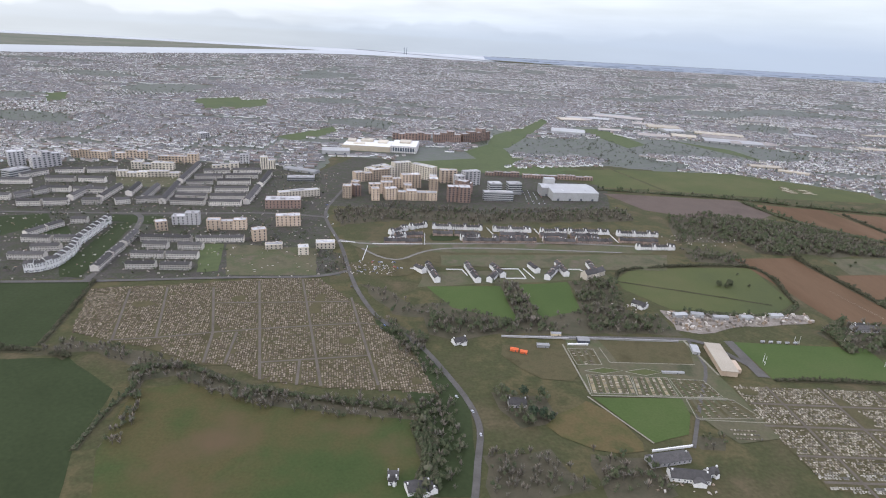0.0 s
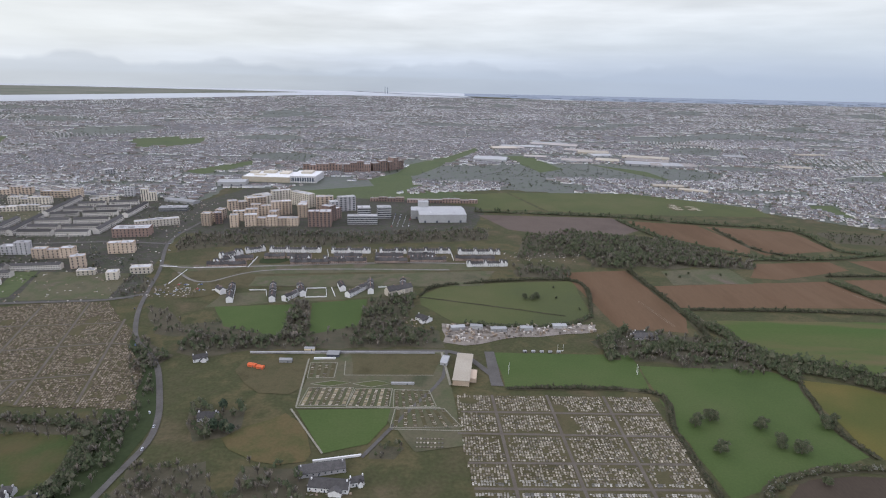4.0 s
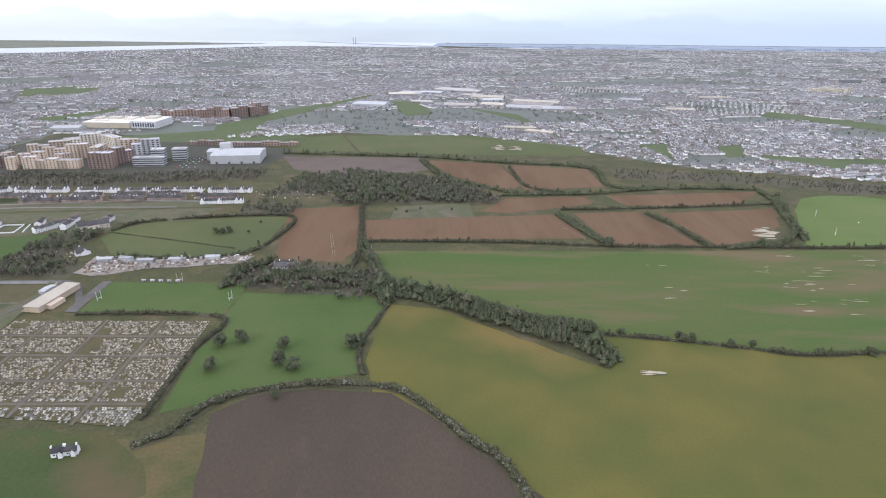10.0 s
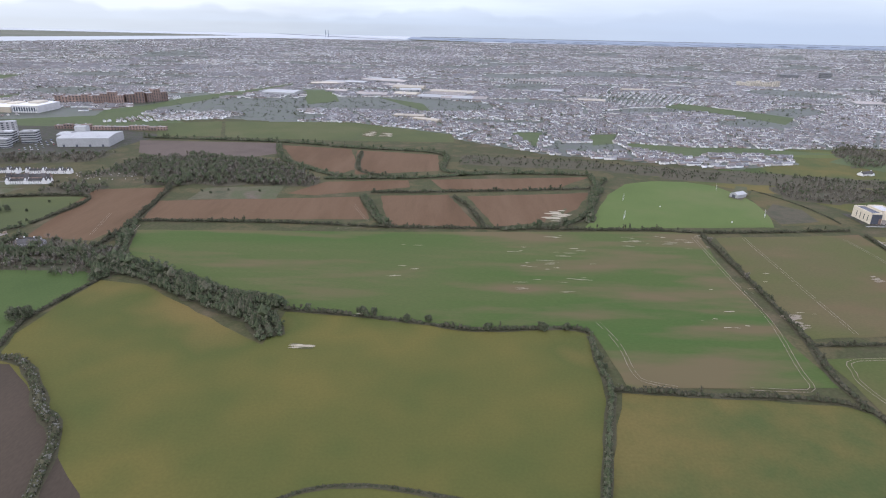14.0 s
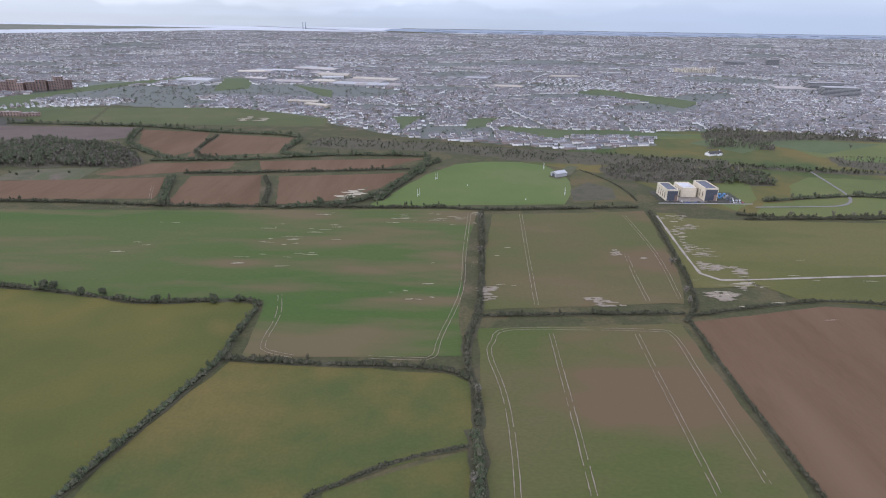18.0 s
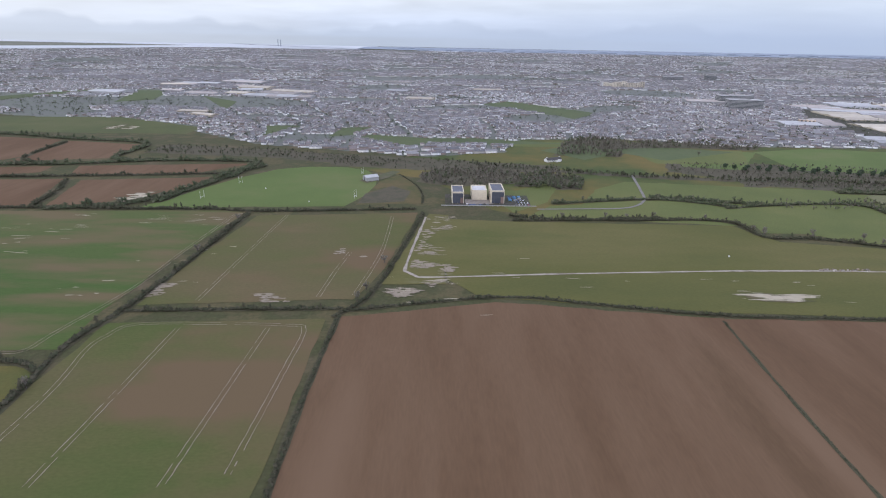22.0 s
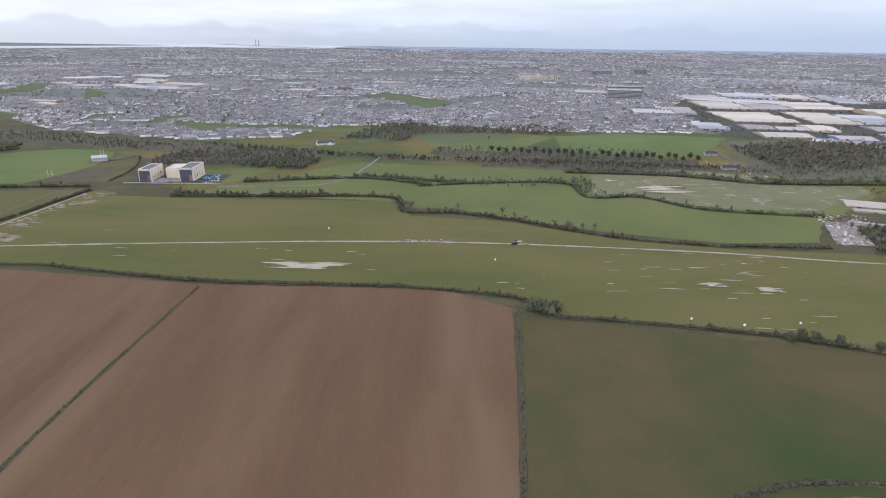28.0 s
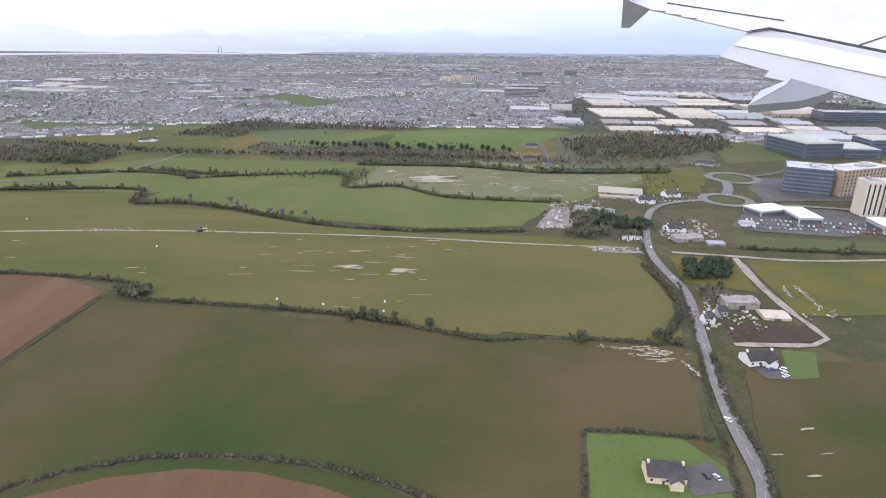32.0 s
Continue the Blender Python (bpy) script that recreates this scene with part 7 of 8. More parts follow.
def plot_field(a, b, c, d, strips, rows, full):
    """Strips of graves between pale kerbs; the corners run round from the far left."""
    a, b, c, d = (Vector(p) for p in (a, b, c, d))
    OVER[0] += 0.0006
    for p, q in ((a, b), (b, c), (c, d), (d, a)):
        OVER[0] += 0.0003
        ribbon("cemetery_path", [tuple(p), tuple(q)], 0.45, KERB, 0.24 + OVER[0], "pale edged path of the lawn cemetery", "path", "structure")
    turn = math.atan2((a - d).y, (a - d).x)
    stones = Shape()
    for i in range(strips):
        top, low = a.lerp(b, (i + 0.5) / strips), d.lerp(c, (i + 0.5) / strips)
        wide = (b - a).length / strips
        OVER[0] += 0.0004
        ribbon("grave_strip", [tuple(top.lerp(low, 0.04)), tuple(top.lerp(low, 0.96))], wide * 0.55, (STRAW, PLOT)[i % 2] if full > 0.6 else PLOT, 0.23 + OVER[0], "strip of new graves edged with pale kerbs", "grave strip", "structure")
        for j in range(rows):
            if rng.random() < full:
                q = top.lerp(low, (j + 0.5) / rows)
                stones.box(q.x + rng.uniform(-0.15, 0.15), q.y, 0.26, wide * 0.42, 0.35, rng.uniform(0.15, 0.5), turn + 1.57)
                if rng.random() < 0.5:
                    stones.box(q.x + wide * 0.22, q.y, 0.26, 0.25, 0.5, rng.uniform(0.4, 0.6), turn + 1.57)
    single("gravestones", stones, STONE, "low gravestones in straight strips on the lawn", "gravestones", "", "stuff")


plot_field((82, 268), (105, 269), (104, 252), (81, 251), 7, 13, 0.9)
plot_field((106, 268), (125, 269), (125, 252), (104, 251), 6, 13, 0.9)
plot_field((126, 268), (144, 268), (148, 253), (127, 251), 6, 11, 0.55)
plot_field((128, 250), (152, 251), (160, 236), (127, 234), 7, 10, 0.5)
plot_field((77, 295), (92, 296), (93, 279), (79, 278), 4, 10, 0.5)
s = Shape()
for k in range(3):
    for j in range(8):
        s.box(140 + j * 1.6, 220 + k * 3.0, 0.25, 0.8, 0.7, rng.uniform(0.3, 0.5))
single("gravestones", s, STONE, "a few low gravestones on rough lawn", "gravestones", "", "stuff")
for a, b, w in (((77, 306), (152, 312), 0.8), ((75, 300), (80, 250), 0.9), ((80, 249), (150, 252), 0.8), ((78, 248), (100, 214), 0.9), ((150, 312), (155, 274), 1.4), ((96, 298), (98, 282), 0.5), ((98, 282), (146, 284), 0.6), ((128, 233), (162, 233), 0.6)):
    OVER[0] += 0.0006
    ribbon("cemetery_path", [a, b], w, KERB, 0.22 + OVER[0], "pale edged path of the lawn cemetery", "path", "structure")

# memorial garden walls and cabins by the cemetery
for x, y, l, t, h, mat, label in ((113, 308.5, 66, 2, 1.0, GREY, "pale rendered boundary wall of the cemetery"), (60, 306, 40, 2, 1.0, GREY, "grey boundary wall of the cemetery"), (84, 300, 12, 5, 0.9, RENDER_WHITE, "white garden wall"), (107, 210.5, 20, 14, 0.9, RENDER_WHITE, "white wall of the columbarium garden")):
    s = Shape()
    s.box(0, 0, 0, l, 0.5, h)
    s.box(0, 0, h, l + 0.2, 0.7, 0.12)
    ob = single("boundary_wall", s, mat, label, "wall")
    ob.matrix_basis = pose(x, y, 0.2, 0, 0, t)


def cabin(x, y, l, d, h, turn, mat, label, name="cabin"):
    root = thing(name, label, name.replace("_", " "), x, y, 0.2, turn)
    s = Shape()
    s.box(0, 0, 0, l, d, h)
    part("wall", s, mat, root)
    s = Shape()
    s.gable(0, 0, h + 0.12, l + 0.2, d + 0.3, 0.45)
    part("roof", s, mat if mat is TARP else CLAD, root)
    s = Shape()
    s.box(l * 0.2, -d / 2 - 0.02, 0, 0.5, 0.06, 1.0)
    part("door", s, CLAD_DARK, root)


cabin(46, 290, 4.5, 2.5, 1.2, -15, TARP, "orange sheeted stack on bare ground")
cabin(51, 288, 4.0, 2.5, 1.1, -15, TARP, "orange sheeted stack on bare ground")
cabin(63, 296, 7, 2.6, 1.6, 0, CLAD, "white site cabin beside the cemetery")
cabin(73, 311, 6, 2.4, 1.4, 0, RENDER_CREAM, "ochre site cabin beside the wood")
cabin(88, 305, 7, 5, 1.6, 0, CLAD_DARK, "dark roofed chapel pavilion")
cabin(152, 300, 4, 9, 1.6, -10, CLAD, "white sheds in a row by the hall")
cabin(130, 274, 12, 1.4, 0.8, 2, CLAD, "low white memorial row")

# the long pale hall beside the cemetery
root = thing("hall", "long low hall with a pale flat roof by the cemetery", "hall", 162, 289, 0.1, -6)
s = Shape()
s.box(0, 0, 0, 8.6, 31, 3.0)
part("wall", s, TAN, root)
s = Shape()
s.box(0, 0, 3.0, 9.2, 31.6, 0.3)
part("roof", s, CLAD_CREAM, root, "pale sheet roof")
s = Shape()
s.box(6, -6, 0, 3.5, 10, 2.4)
part("annexe", s, TAN, root)
sheet("ground_hall_yard", [(176, 274), (183, 274), (181, 314), (175, 314)], ASPHALT, "wet asphalt yard of the hall", "yard", None, "structure", False, 0.5)

# scrap yard
sheet("ground_scrap_yard", [(150, 352), (190, 348), (250, 358), (248, 343), (200, 334), (165, 322), (152, 324)], GRAVEL, "pale gravel of the scrap yard", "yard", None, "structure", False, 1.5)
s = Shape()
yard_shape = [(150, 352), (190, 350), (250, 358), (248, 344), (200, 336), (165, 324), (154, 326)]
for _ in range(420):
    x, y = rng.uniform(150, 250), rng.uniform(322, 358)
    if inside(np.array([x]), np.array([y]), yard_shape)[0]:
        s.box(x, y, 0.2, rng.uniform(0.6, 2.6), rng.uniform(0.5, 1.6), rng.uniform(0.3, 1.8), rng.uniform(0, 3))
single("scrap_heaps", s, RUBBLE, "heaps of pale scrap, skips and rubble", "scrap", "", "stuff")
for x, y, l, d, t in ((160, 345, 9, 4, 10), (172, 347, 8, 4, -8), (186, 344, 10, 3.5, 4), (204, 346, 8, 4, 0), (226, 351, 9, 4, 8)):
    cabin(x, y, l, d, 2.0, t, CLAD, "pale shed in the scrap yard")

# workshop, parked lorries and trailers about the crossroads
cabin(1297, 316, 22, 3, 1.5, -24, CLAD, "long white flat-roofed workshop behind the truck yard", "workshop")
for x, y, t in ((1297.4, 264.6, 2), (1300.8, 264.4, -2), (1304.0, 264.2, 0), (1282, 250, 20), (1272, 300, 60), (1276, 312, 70), (1266, 290, 10), (1281, 299, 75)):
    cabin(x, y, 2.6, 1.1, 1.3, t, RENDER_WHITE, "white box lorry parked on gravel", "box_lorry")
for k in range(3):
    cabin(1369 + k * 0.5, 285 + k * 2.2, 7, 1.2, 1.4, -12, RENDER_WHITE, "long white trailer parked beside the retail yard", "trailer")

# playing pitch posts
def goal(x, y, turn, tall):
    root = thing("goal_posts", "white goal posts with a crossbar on the pitch", "goal posts", x, y, 0.1, turn, "pitch posts")
    for e in (-1.6, 1.6):
        s = Shape()
        s.prism(e, 0, 0, 0.09, 0.07, tall, 6)
        part("post", s, RENDER_WHITE, root)
    s = Shape()
    s.box(0, 0, 1.3, 3.2, 0.12, 0.12)
    part("crossbar", s, RENDER_WHITE, root)


for x, y, t in ((250, 315, 0), (220, 315, 0), (258, 291, 80), (187, 289, 80), (663, 410, 60), (676, 457, 60), (771, 418, 70), (768, 494, 70)):
    goal(x, y, t, 5.5)
for k in range(5):
    cabin(199 + k * 5, 314.5, 2.2, 0.9, 0.8, 0, CLAD, "small white dugout by the pitch")

# ---- pale barn by the playing field ----
root = thing("barn", "white sheeted barn with a shallow pitched roof", "barn", 777, 473, 0.1, 28)
s = Shape()
s.pentagon(0, 0, 0, 11, 7.5, 2.8, 1.6)
part("wall", s, CLAD, root)
s = Shape()
s.gable(0, 0, 2.95, 11.4, 8.0, 1.66)
part("roof", s, CLAD, root, "pale sheet roof")
s = Shape()
s.box(-5.5, 0, 0, 0.12, 3.0, 2.6)
part("door", s, CLAD_DARK, root)
sheet("ground_barn_yard", [(768, 470), (775, 462), (790, 480), (800, 505), (792, 508), (780, 490)], SCRUB, "gravel apron of the barn", "yard", None, "structure", False, 0.5)

# ---- new school ----
sheet("ground_school_yard", [(836, 400), (897, 399), (898, 428), (837, 431)], ESTATE_GROUND, "dark asphalt yard of the school", "yard", None, "structure", False, 0.3)
for x, y, l, d, h, roof, front, label in ((845.5, 415, 8.5, 20, 7.8, CLAD_DARK, CLAD_DARK, "cream school wing with a dark end wall"), (861.5, 423, 11, 16, 6.6, ROOF_FLAT, SCHOOL_CREAM, "cream middle block of the school"), (874, 417, 9.5, 22, 8.8, CLAD_DARK, CLAD_DARK, "tall cream school wing with a dark end wall")):
    root = thing("school_building", label, "school building", x, y, 0.15, 0)
    s = Shape()
    s.box(0, 0, 0, l, d, h)
    part("wall", s, SCHOOL_CREAM, root)
    s = Shape()
    s.box(0, 0, h, l - 1.0, d - 1.0, 0.12)
    part("roof", s, roof, root, "dark roof membrane")
    s = Shape()
    for u, v, du, dv in ((0, -d / 2 + 0.25, l, 0.5), (0, d / 2 - 0.25, l, 0.5), (-l / 2 + 0.25, 0, 0.5, d), (l / 2 - 0.25, 0, 0.5, d)):
        s.box(u, v, h, du, dv, 0.7)
    part("parapet", s, SCHOOL_CREAM, root)
    s = Shape()
    s.box(0, -d / 2 - 0.05, 0.2, l - 1.0, 0.16, h - 0.6)
    part("end_wall", s, front, root)
    if front is CLAD_DARK:
        s = Shape()
        s.box(l * 0.33, -d / 2 - 0.16, 0, 2.0, 0.12, h * 0.55)
        part("red_panel", s, BRICK, root, "red brick entrance panel")
    for k in range(4):
        s = Shape()
        s.box(-l / 2 - 0.02, -d / 2 + (k + 0.8) * d / 5, h * 0.2, 0.08, 0.7, h * 0.55)
        part("window", s, GLASS, root)
        s = Shape()
        s.box(l / 2 + 0.02, -d / 2 + (k + 0.8) * d / 5, h * 0.2, 0.08, 0.7, h * 0.3)
        part("window", s, GLASS, root)
for k in range(14):
    car(887 + (k % 5) * 2.2, 402 + (k // 5) * 5.5 + rng.uniform(-0.5, 0.5), 80 + rng.uniform(-8, 8), 0.3)
for k in range(7):
    car(852 + k * 2.4, 400 + rng.uniform(0, 4), rng.uniform(0, 180), 0.3)
sheet("ground_school_court", [(851, 404), (871, 404), (871, 416), (851, 416)], GRAVEL, "pale paved court between the school wings", "yard", None, "structure", False, 0.3)
for k in range(9):
    s = Shape()
    s.box(0, 0, 0, 2.4, 1.1, 1.1)
    s.box(0, 0, 1.1, 2.5, 1.2, 0.08)
    ob = single("site_container", s, (CLAD_BLUE, CLAD, CLAD_DARK, CLAD_BLUE)[k % 4], "small blue, white or grey site container on the school yard", "container", "site containers")
    ob.matrix_basis = pose(884 + (k % 3) * 3.6, 413 + (k // 3) * 4.5, 0.2, 0, 0, 20 * (k % 3) - 10)
s = Shape()
for k in range(40):
    s.prism(834 + k * 1.7, 397.5, 0.1, 0.05, 0.05, 1.2, 4)
s.box(867, 397.5, 0.7, 67, 0.05, 0.5)
for i, q in enumerate(s.v):
    s.v[i] = (q[0], q[1], q[2] - 0.1)
single("site_fence", s, GREY, "grey mesh fence round the school site", "fence")

# ---- yards, parking and traffic by the roundabout ----
sheet("ground_parking", [(1361, 286), (1370, 276), (1408, 266), (1444, 280), (1452, 300), (1432, 316), (1392, 326)], ASPHALT, "asphalt car park beside the retail units", "car park", None, "structure", False, 0.3)
sheet("ground_truck_yard", [(1275, 325), (1291, 323), (1276, 281), (1258, 285)], GRAVEL, "pale yard with parked vans and trucks", "yard", None, "structure", False, 0.5)
sheet("ground_office_yard", [(1405, 335), (1500, 335), (1560, 370), (1440, 400), (1415, 372)], ASPHALT, "asphalt service yard of the offices", "yard", None, "structure", False, 0.3)
sheet("ground_works_apron", WORKS, ESTATE_GROUND, "wet grass verges and concrete aprons between the works sheds", "yard", None, "structure", False, 2)
sheet("ground_site_entrance", [(1274, 256), (1298, 252), (1300, 244), (1280, 247)], GRAVEL, "gravel site entrance", "yard", None, "structure", False, 0.5)
sheet("ground_quarter", [(-110, 560), (60, 560), (180, 600), (200, 700), (40, 780), (-120, 800), (-150, 700)], ESTATE_GROUND, "paved courts of the apartment quarter", "ground", 0.046, "structure", False, 2)
sheet("ground_building_site", [(-66, 442), (-45, 520), (50, 520), (205, 520), (215, 470), (100, 440), (10, 414), (-46, 386)], PLOT, "bare brown earth of the building site", "ground", 0.047, "structure", False, 2)
sheet("ground_new_gardens", [(-12, 372), (130, 405), (128, 425), (-10, 398)], SCRUB, "gardens of the semi-detached houses", "ground", 0.048, "structure", False, 1)
sheet("round_green", [(-5, 470), (12, 472), (20, 482), (10, 492), (-6, 488)], DARK, "oval green of the new estate", "lawn", None, "structure", True, 0.3)
for x, y, t, k in ((1276.4, 121, 106, 0), (1295, 187.5, 107, 2), (1300.7, 215, 100, 1), (1305.4, 252, 85, 0), (1312, 290, 70, 5), (1345, 335, 25, 1), (1390, 350, 60, 0), (1384, 372, 120, 2)):
    car(x, y, t, 0.3, k)
sheet("ground_farm_yard", [(1296, 146), (1306, 146), (1305, 139), (1297, 140)], ASPHALT, "dark wet yard before the white farmhouse", "yard", None, "structure", False, 0.3)
sheet("ground_bungalow_drive", [(1257, 104), (1265, 106), (1266, 97), (1256, 95)], ASPHALT, "dark asphalt drive of the bungalow", "yard", None, "structure", False, 0.3)
for x, y, t, k in ((1304.6, 144.9, 20, 0), (1303.9, 142.9, 20, 0), (1303.2, 140.9, 20, 0), (1301.0, 144.6, 20, 4), (1261.7, 101.2, 100, 2), (1263.8, 100.6, 100, 1)):
    car(x, y, t, 0.2, k)
for k in range(84):
    r = k // 28
    if rng.random() < 0.9:
        car(1366 + (k % 28) * 2.4 + r * 3 + rng.uniform(-0.3, 0.3), 283 + r * 7 - (k % 28) * 0.46 + rng.uniform(-0.4, 0.4), 70 + rng.uniform(-8, 8), 0.3)
for k in range(12):
    car(1262 + (k % 3) * 4.5 + (k // 3) * 2.2, 287 + (k // 3) * 9 + rng.uniform(-1, 1), rng.uniform(0, 180), 0.3, rng.choice((0, 0, 1, 5)))
for x, y, t in ((-103.5, 520, 80), (-88, 469, 105), (-57.6, 366, 108), (-31, 308.6, 120), (-29.5, 312, 120), (12.8, 242, 125), (20.2, 230.7, 110), (23.2, 214, 98), (-95, 500, 80), (-75, 420, 105), (-112, 560, 60)):
    car(x, y, t, 0.3)
for k in range(22):
    car(-60 + rng.uniform(0, 34), 392 + rng.uniform(0, 26), rng.uniform(0, 180), 0.06)
for k in range(26):
    car(94 + (k % 4) * 6, 604 + (k // 4) * 9 + (k % 4), 80, 0.06)

# site spoil by the gravel track and round the farm
s = Shape()
for x0, y0, w, d, n in ((1045, 283, 30, 3, 40), (1092, 279, 12, 2, 16), (1288, 250, 22, 5, 40), (1304, 178, 22, 16, 60), (1330, 272, 24, 14, 150), (1344, 282, 8, 32, 70), (1302, 262, 16, 5, 24), (1268, 286, 18, 6, 50), (1345, 342, 40, 14, 60), (1290, 325, 34, 26, 190), (1292, 470, 26, 60, 60), (1420, 446, 24, 12, 40), (-50, 400, 40, 22, 90), (130, 505, 120, 30, 120), (240, 505, 70, 26, 90), (104, 190, 24, 12, 30), (1340, 180, 20, 10, 16), (275, 337, 20, 8, 24), (128, 354, 18, 16, 24)):
    for _ in range(n):
        s.box(x0 + rng.uniform(-w / 2, w / 2), y0 + rng.uniform(-d / 2, d / 2), 0.15, rng.uniform(0.3, 1.4), rng.uniform(0.3, 0.9), rng.uniform(0.2, 0.7), rng.uniform(0, 3))
single("yard_clutter", s, RUBBLE, "pale spoil, pallets, skips and stacked goods in yards", "clutter", "", "stuff")


def bale(x, y):
    s = Shape()
    s.prism(0, 0, 0, 0.42, 0.4, 0.6, 9)
    s.prism(0, 0, 0.6, 0.4, 0.24, 0.08, 9)
    ob = single("wrapped_bale", s, RENDER_WHITE, "round white wrapped bale on the meadow", "bale", "wrapped bales")
    ob.matrix_basis = pose(x, y, 0.2)


for x, y in ((1078, 257), (1146.4, 197), (1164, 192), (1186, 194), (1186, 186), (992, 302), (700, 440), (740, 404)):
    bale(x, y)

# garden sheds, parked vehicles and bins between the terraces and the works
for area, n, label in ((ESTATE, 1500, "garden sheds, walls, bins and parked cars between the terraces"), (WORKS, 900, "parked vehicles, tanks and pallets between the works sheds")):
    s = Shape()
    gen = np.random.default_rng(n)
    xs, ys = [p[0] for p in area], [p[1] for p in area]
    gx, gy = gen.uniform(min(xs), max(xs), n * 2), gen.uniform(min(ys), max(ys), n * 2)
    ok = inside(gx, gy, area)
    for x, y in zip(gx[ok][:n], gy[ok][:n]):
        s.box(x, y, 0.05, gen.uniform(0.5, 1.5), gen.uniform(0.4, 0.8), gen.uniform(0.3, 0.8), gen.uniform(-0.1, 0.3))
    single("yard_clutter", s, RUBBLE, label, "clutter", "", "stuff")

for x0, y0, x1, y1, n in ((1343, 186, 1346, 207, 150), (1338, 196, 1341, 206, 60), (1301, 181, 1305, 196, 70), (1255, 160, 1276, 155, 90), (1277, 152, 1279, 142, 50)):
    s = Shape()
    for k in range(n):
        f = rng.random()
        s.prism(x0 + (x1 - x0) * f + rng.gauss(0, 0.5), y0 + (y1 - y0) * f + rng.gauss(0, 0.5), 0.1, rng.uniform(0.12, 0.45), 0.06, rng.uniform(0.1, 0.35), 6)
    single("spoil_heap", s, RUBBLE, "pale heap of spoil and stone beside the farm", "spoil heap", "", "stuff")

# digger on the gravel track
root = thing("excavator", "dark tracked excavator parked on the gravel track", "excavator", 1090, 279.5, 0.4, 5)
for e in (-0.7, 0.7):
    s = Shape()
    s.box(0, e, 0, 2.6, 0.5, 0.6)
    part("crawler", s, TYRE, root)
s = Shape()
s.box(-0.2, 0, 0.6, 2.0, 1.6, 0.8)
part("body", s, CLAD_DARK, root)
s = Shape()
s.box(0.5, 0.4, 1.4, 0.8, 0.7, 0.8)
part("cab", s, GLASS, root)
s = Shape()
s.box(2.2, 0, 1.3, 2.6, 0.3, 0.3)
part("boom", s, RENDER_CREAM, root)

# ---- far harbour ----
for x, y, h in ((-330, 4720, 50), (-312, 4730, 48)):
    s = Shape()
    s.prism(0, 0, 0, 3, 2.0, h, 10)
    ob = single("power_station_chimney", s, HAZED_HARBOUR, "tall power station chimney tinted hazy blue-grey", "chimney", "harbour chimneys")
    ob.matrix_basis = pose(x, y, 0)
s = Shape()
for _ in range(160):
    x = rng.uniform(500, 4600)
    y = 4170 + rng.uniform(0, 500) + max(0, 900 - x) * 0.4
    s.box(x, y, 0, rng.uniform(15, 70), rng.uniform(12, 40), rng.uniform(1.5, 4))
single("harbour_buildings", s, HAZED_HARBOUR, "pale sheds, offices and cranes of the port, tinted hazy", "buildings", "", "stuff")

# ---- aircraft wing ----
EYE = pose(*PATH[-1][1:])
HALF = math.tan(radians(37.0))


def seen(u, v, depth):
    """A place ahead of the last camera row; u, v in half widths of the view."""
    return EYE @ Vector((u * HALF * depth, v * HALF * depth, -depth))


def slab(name, plane, corners, mat, parent, label="", thick=0.02, nearer=1.0):
    """A thick flat panel in the plane of three places; its corners run round it."""
    s = Shape()
    a, b, d = (seen(*p) for p in plane)
    nrm = (b - a).cross(d - a).normalized()
    eye = EYE.translation
    if nrm.dot(eye - a) < 0:
        nrm = -nrm
    top = []
    for u, v in corners:
        ray = seen(u, v, 1.0) - eye
        top.append(eye + ray * (nrm.dot(a - eye) / nrm.dot(ray)) * nearer)
    low = [p - nrm * thick for p in top]
    k = len(top)
    s.add([tuple(p) for p in top + low], [tuple(range(k)), tuple(range(2 * k - 1, k - 1, -1))] + [(i, k + i, k + (i + 1) % k, (i + 1) % k) for i in range(k)])
    return part(name, s, mat, parent, label)


wing = thing("aircraft_wing", "white airliner wing with extended flap and grey fairings", "aircraft wing")
MAIN = [(0.467, 0.541, 9.9), (1.092, 0.427, 6.9), (1.092, 0.767, 8.4)]
FLAP = [(0.688, 0.490, 8.6), (1.092, 0.421, 6.7), (1.092, 0.302, 6.35)]
POD = [(0.688, 0.324, 7.3), (0.787, 0.385, 7.5), (0.881, 0.358, 6.9)]
TIP = [(0.402, 0.499, 10.3), (0.407, 0.568, 10), (0.467, 0.541, 9.7)]
slab("wing_panel", MAIN, [(0.426, 0.557), (0.467, 0.541), (0.686, 0.492), (0.737, 0.500), (1.092, 0.427), (1.092, 0.767), (0.403, 0.665)], WING, wing, "")
slab("aileron_gap", MAIN, [(0.506, 0.557), (0.770, 0.517), (0.770, 0.515), (0.506, 0.555)], SEAL, wing, "dark gap round the aileron", 0.004, nearer=0.998)
slab("spoiler_seal", MAIN, [(0.684, 0.492), (0.737, 0.501), (1.092, 0.430), (1.092, 0.422), (0.837, 0.477), (0.737, 0.497)], SEAL, wing, "dark gap before the flap", 0.01, nearer=0.998)
slab("hinge_gap", MAIN, [(0.939, 0.462), (1.000, 0.482), (1.000, 0.480), (0.941, 0.460)], SEAL, wing, "dark gap between wing panels", 0.004, nearer=0.998)
slab("flap", FLAP, [(0.688, 0.490), (0.624, 0.435), (0.736, 0.402), (0.724, 0.389), (0.786, 0.376), (0.881, 0.358), (1.092, 0.302), (1.092, 0.422), (0.737, 0.496)], WING_PALE, wing, "flap toned greyer where its surface turns down")
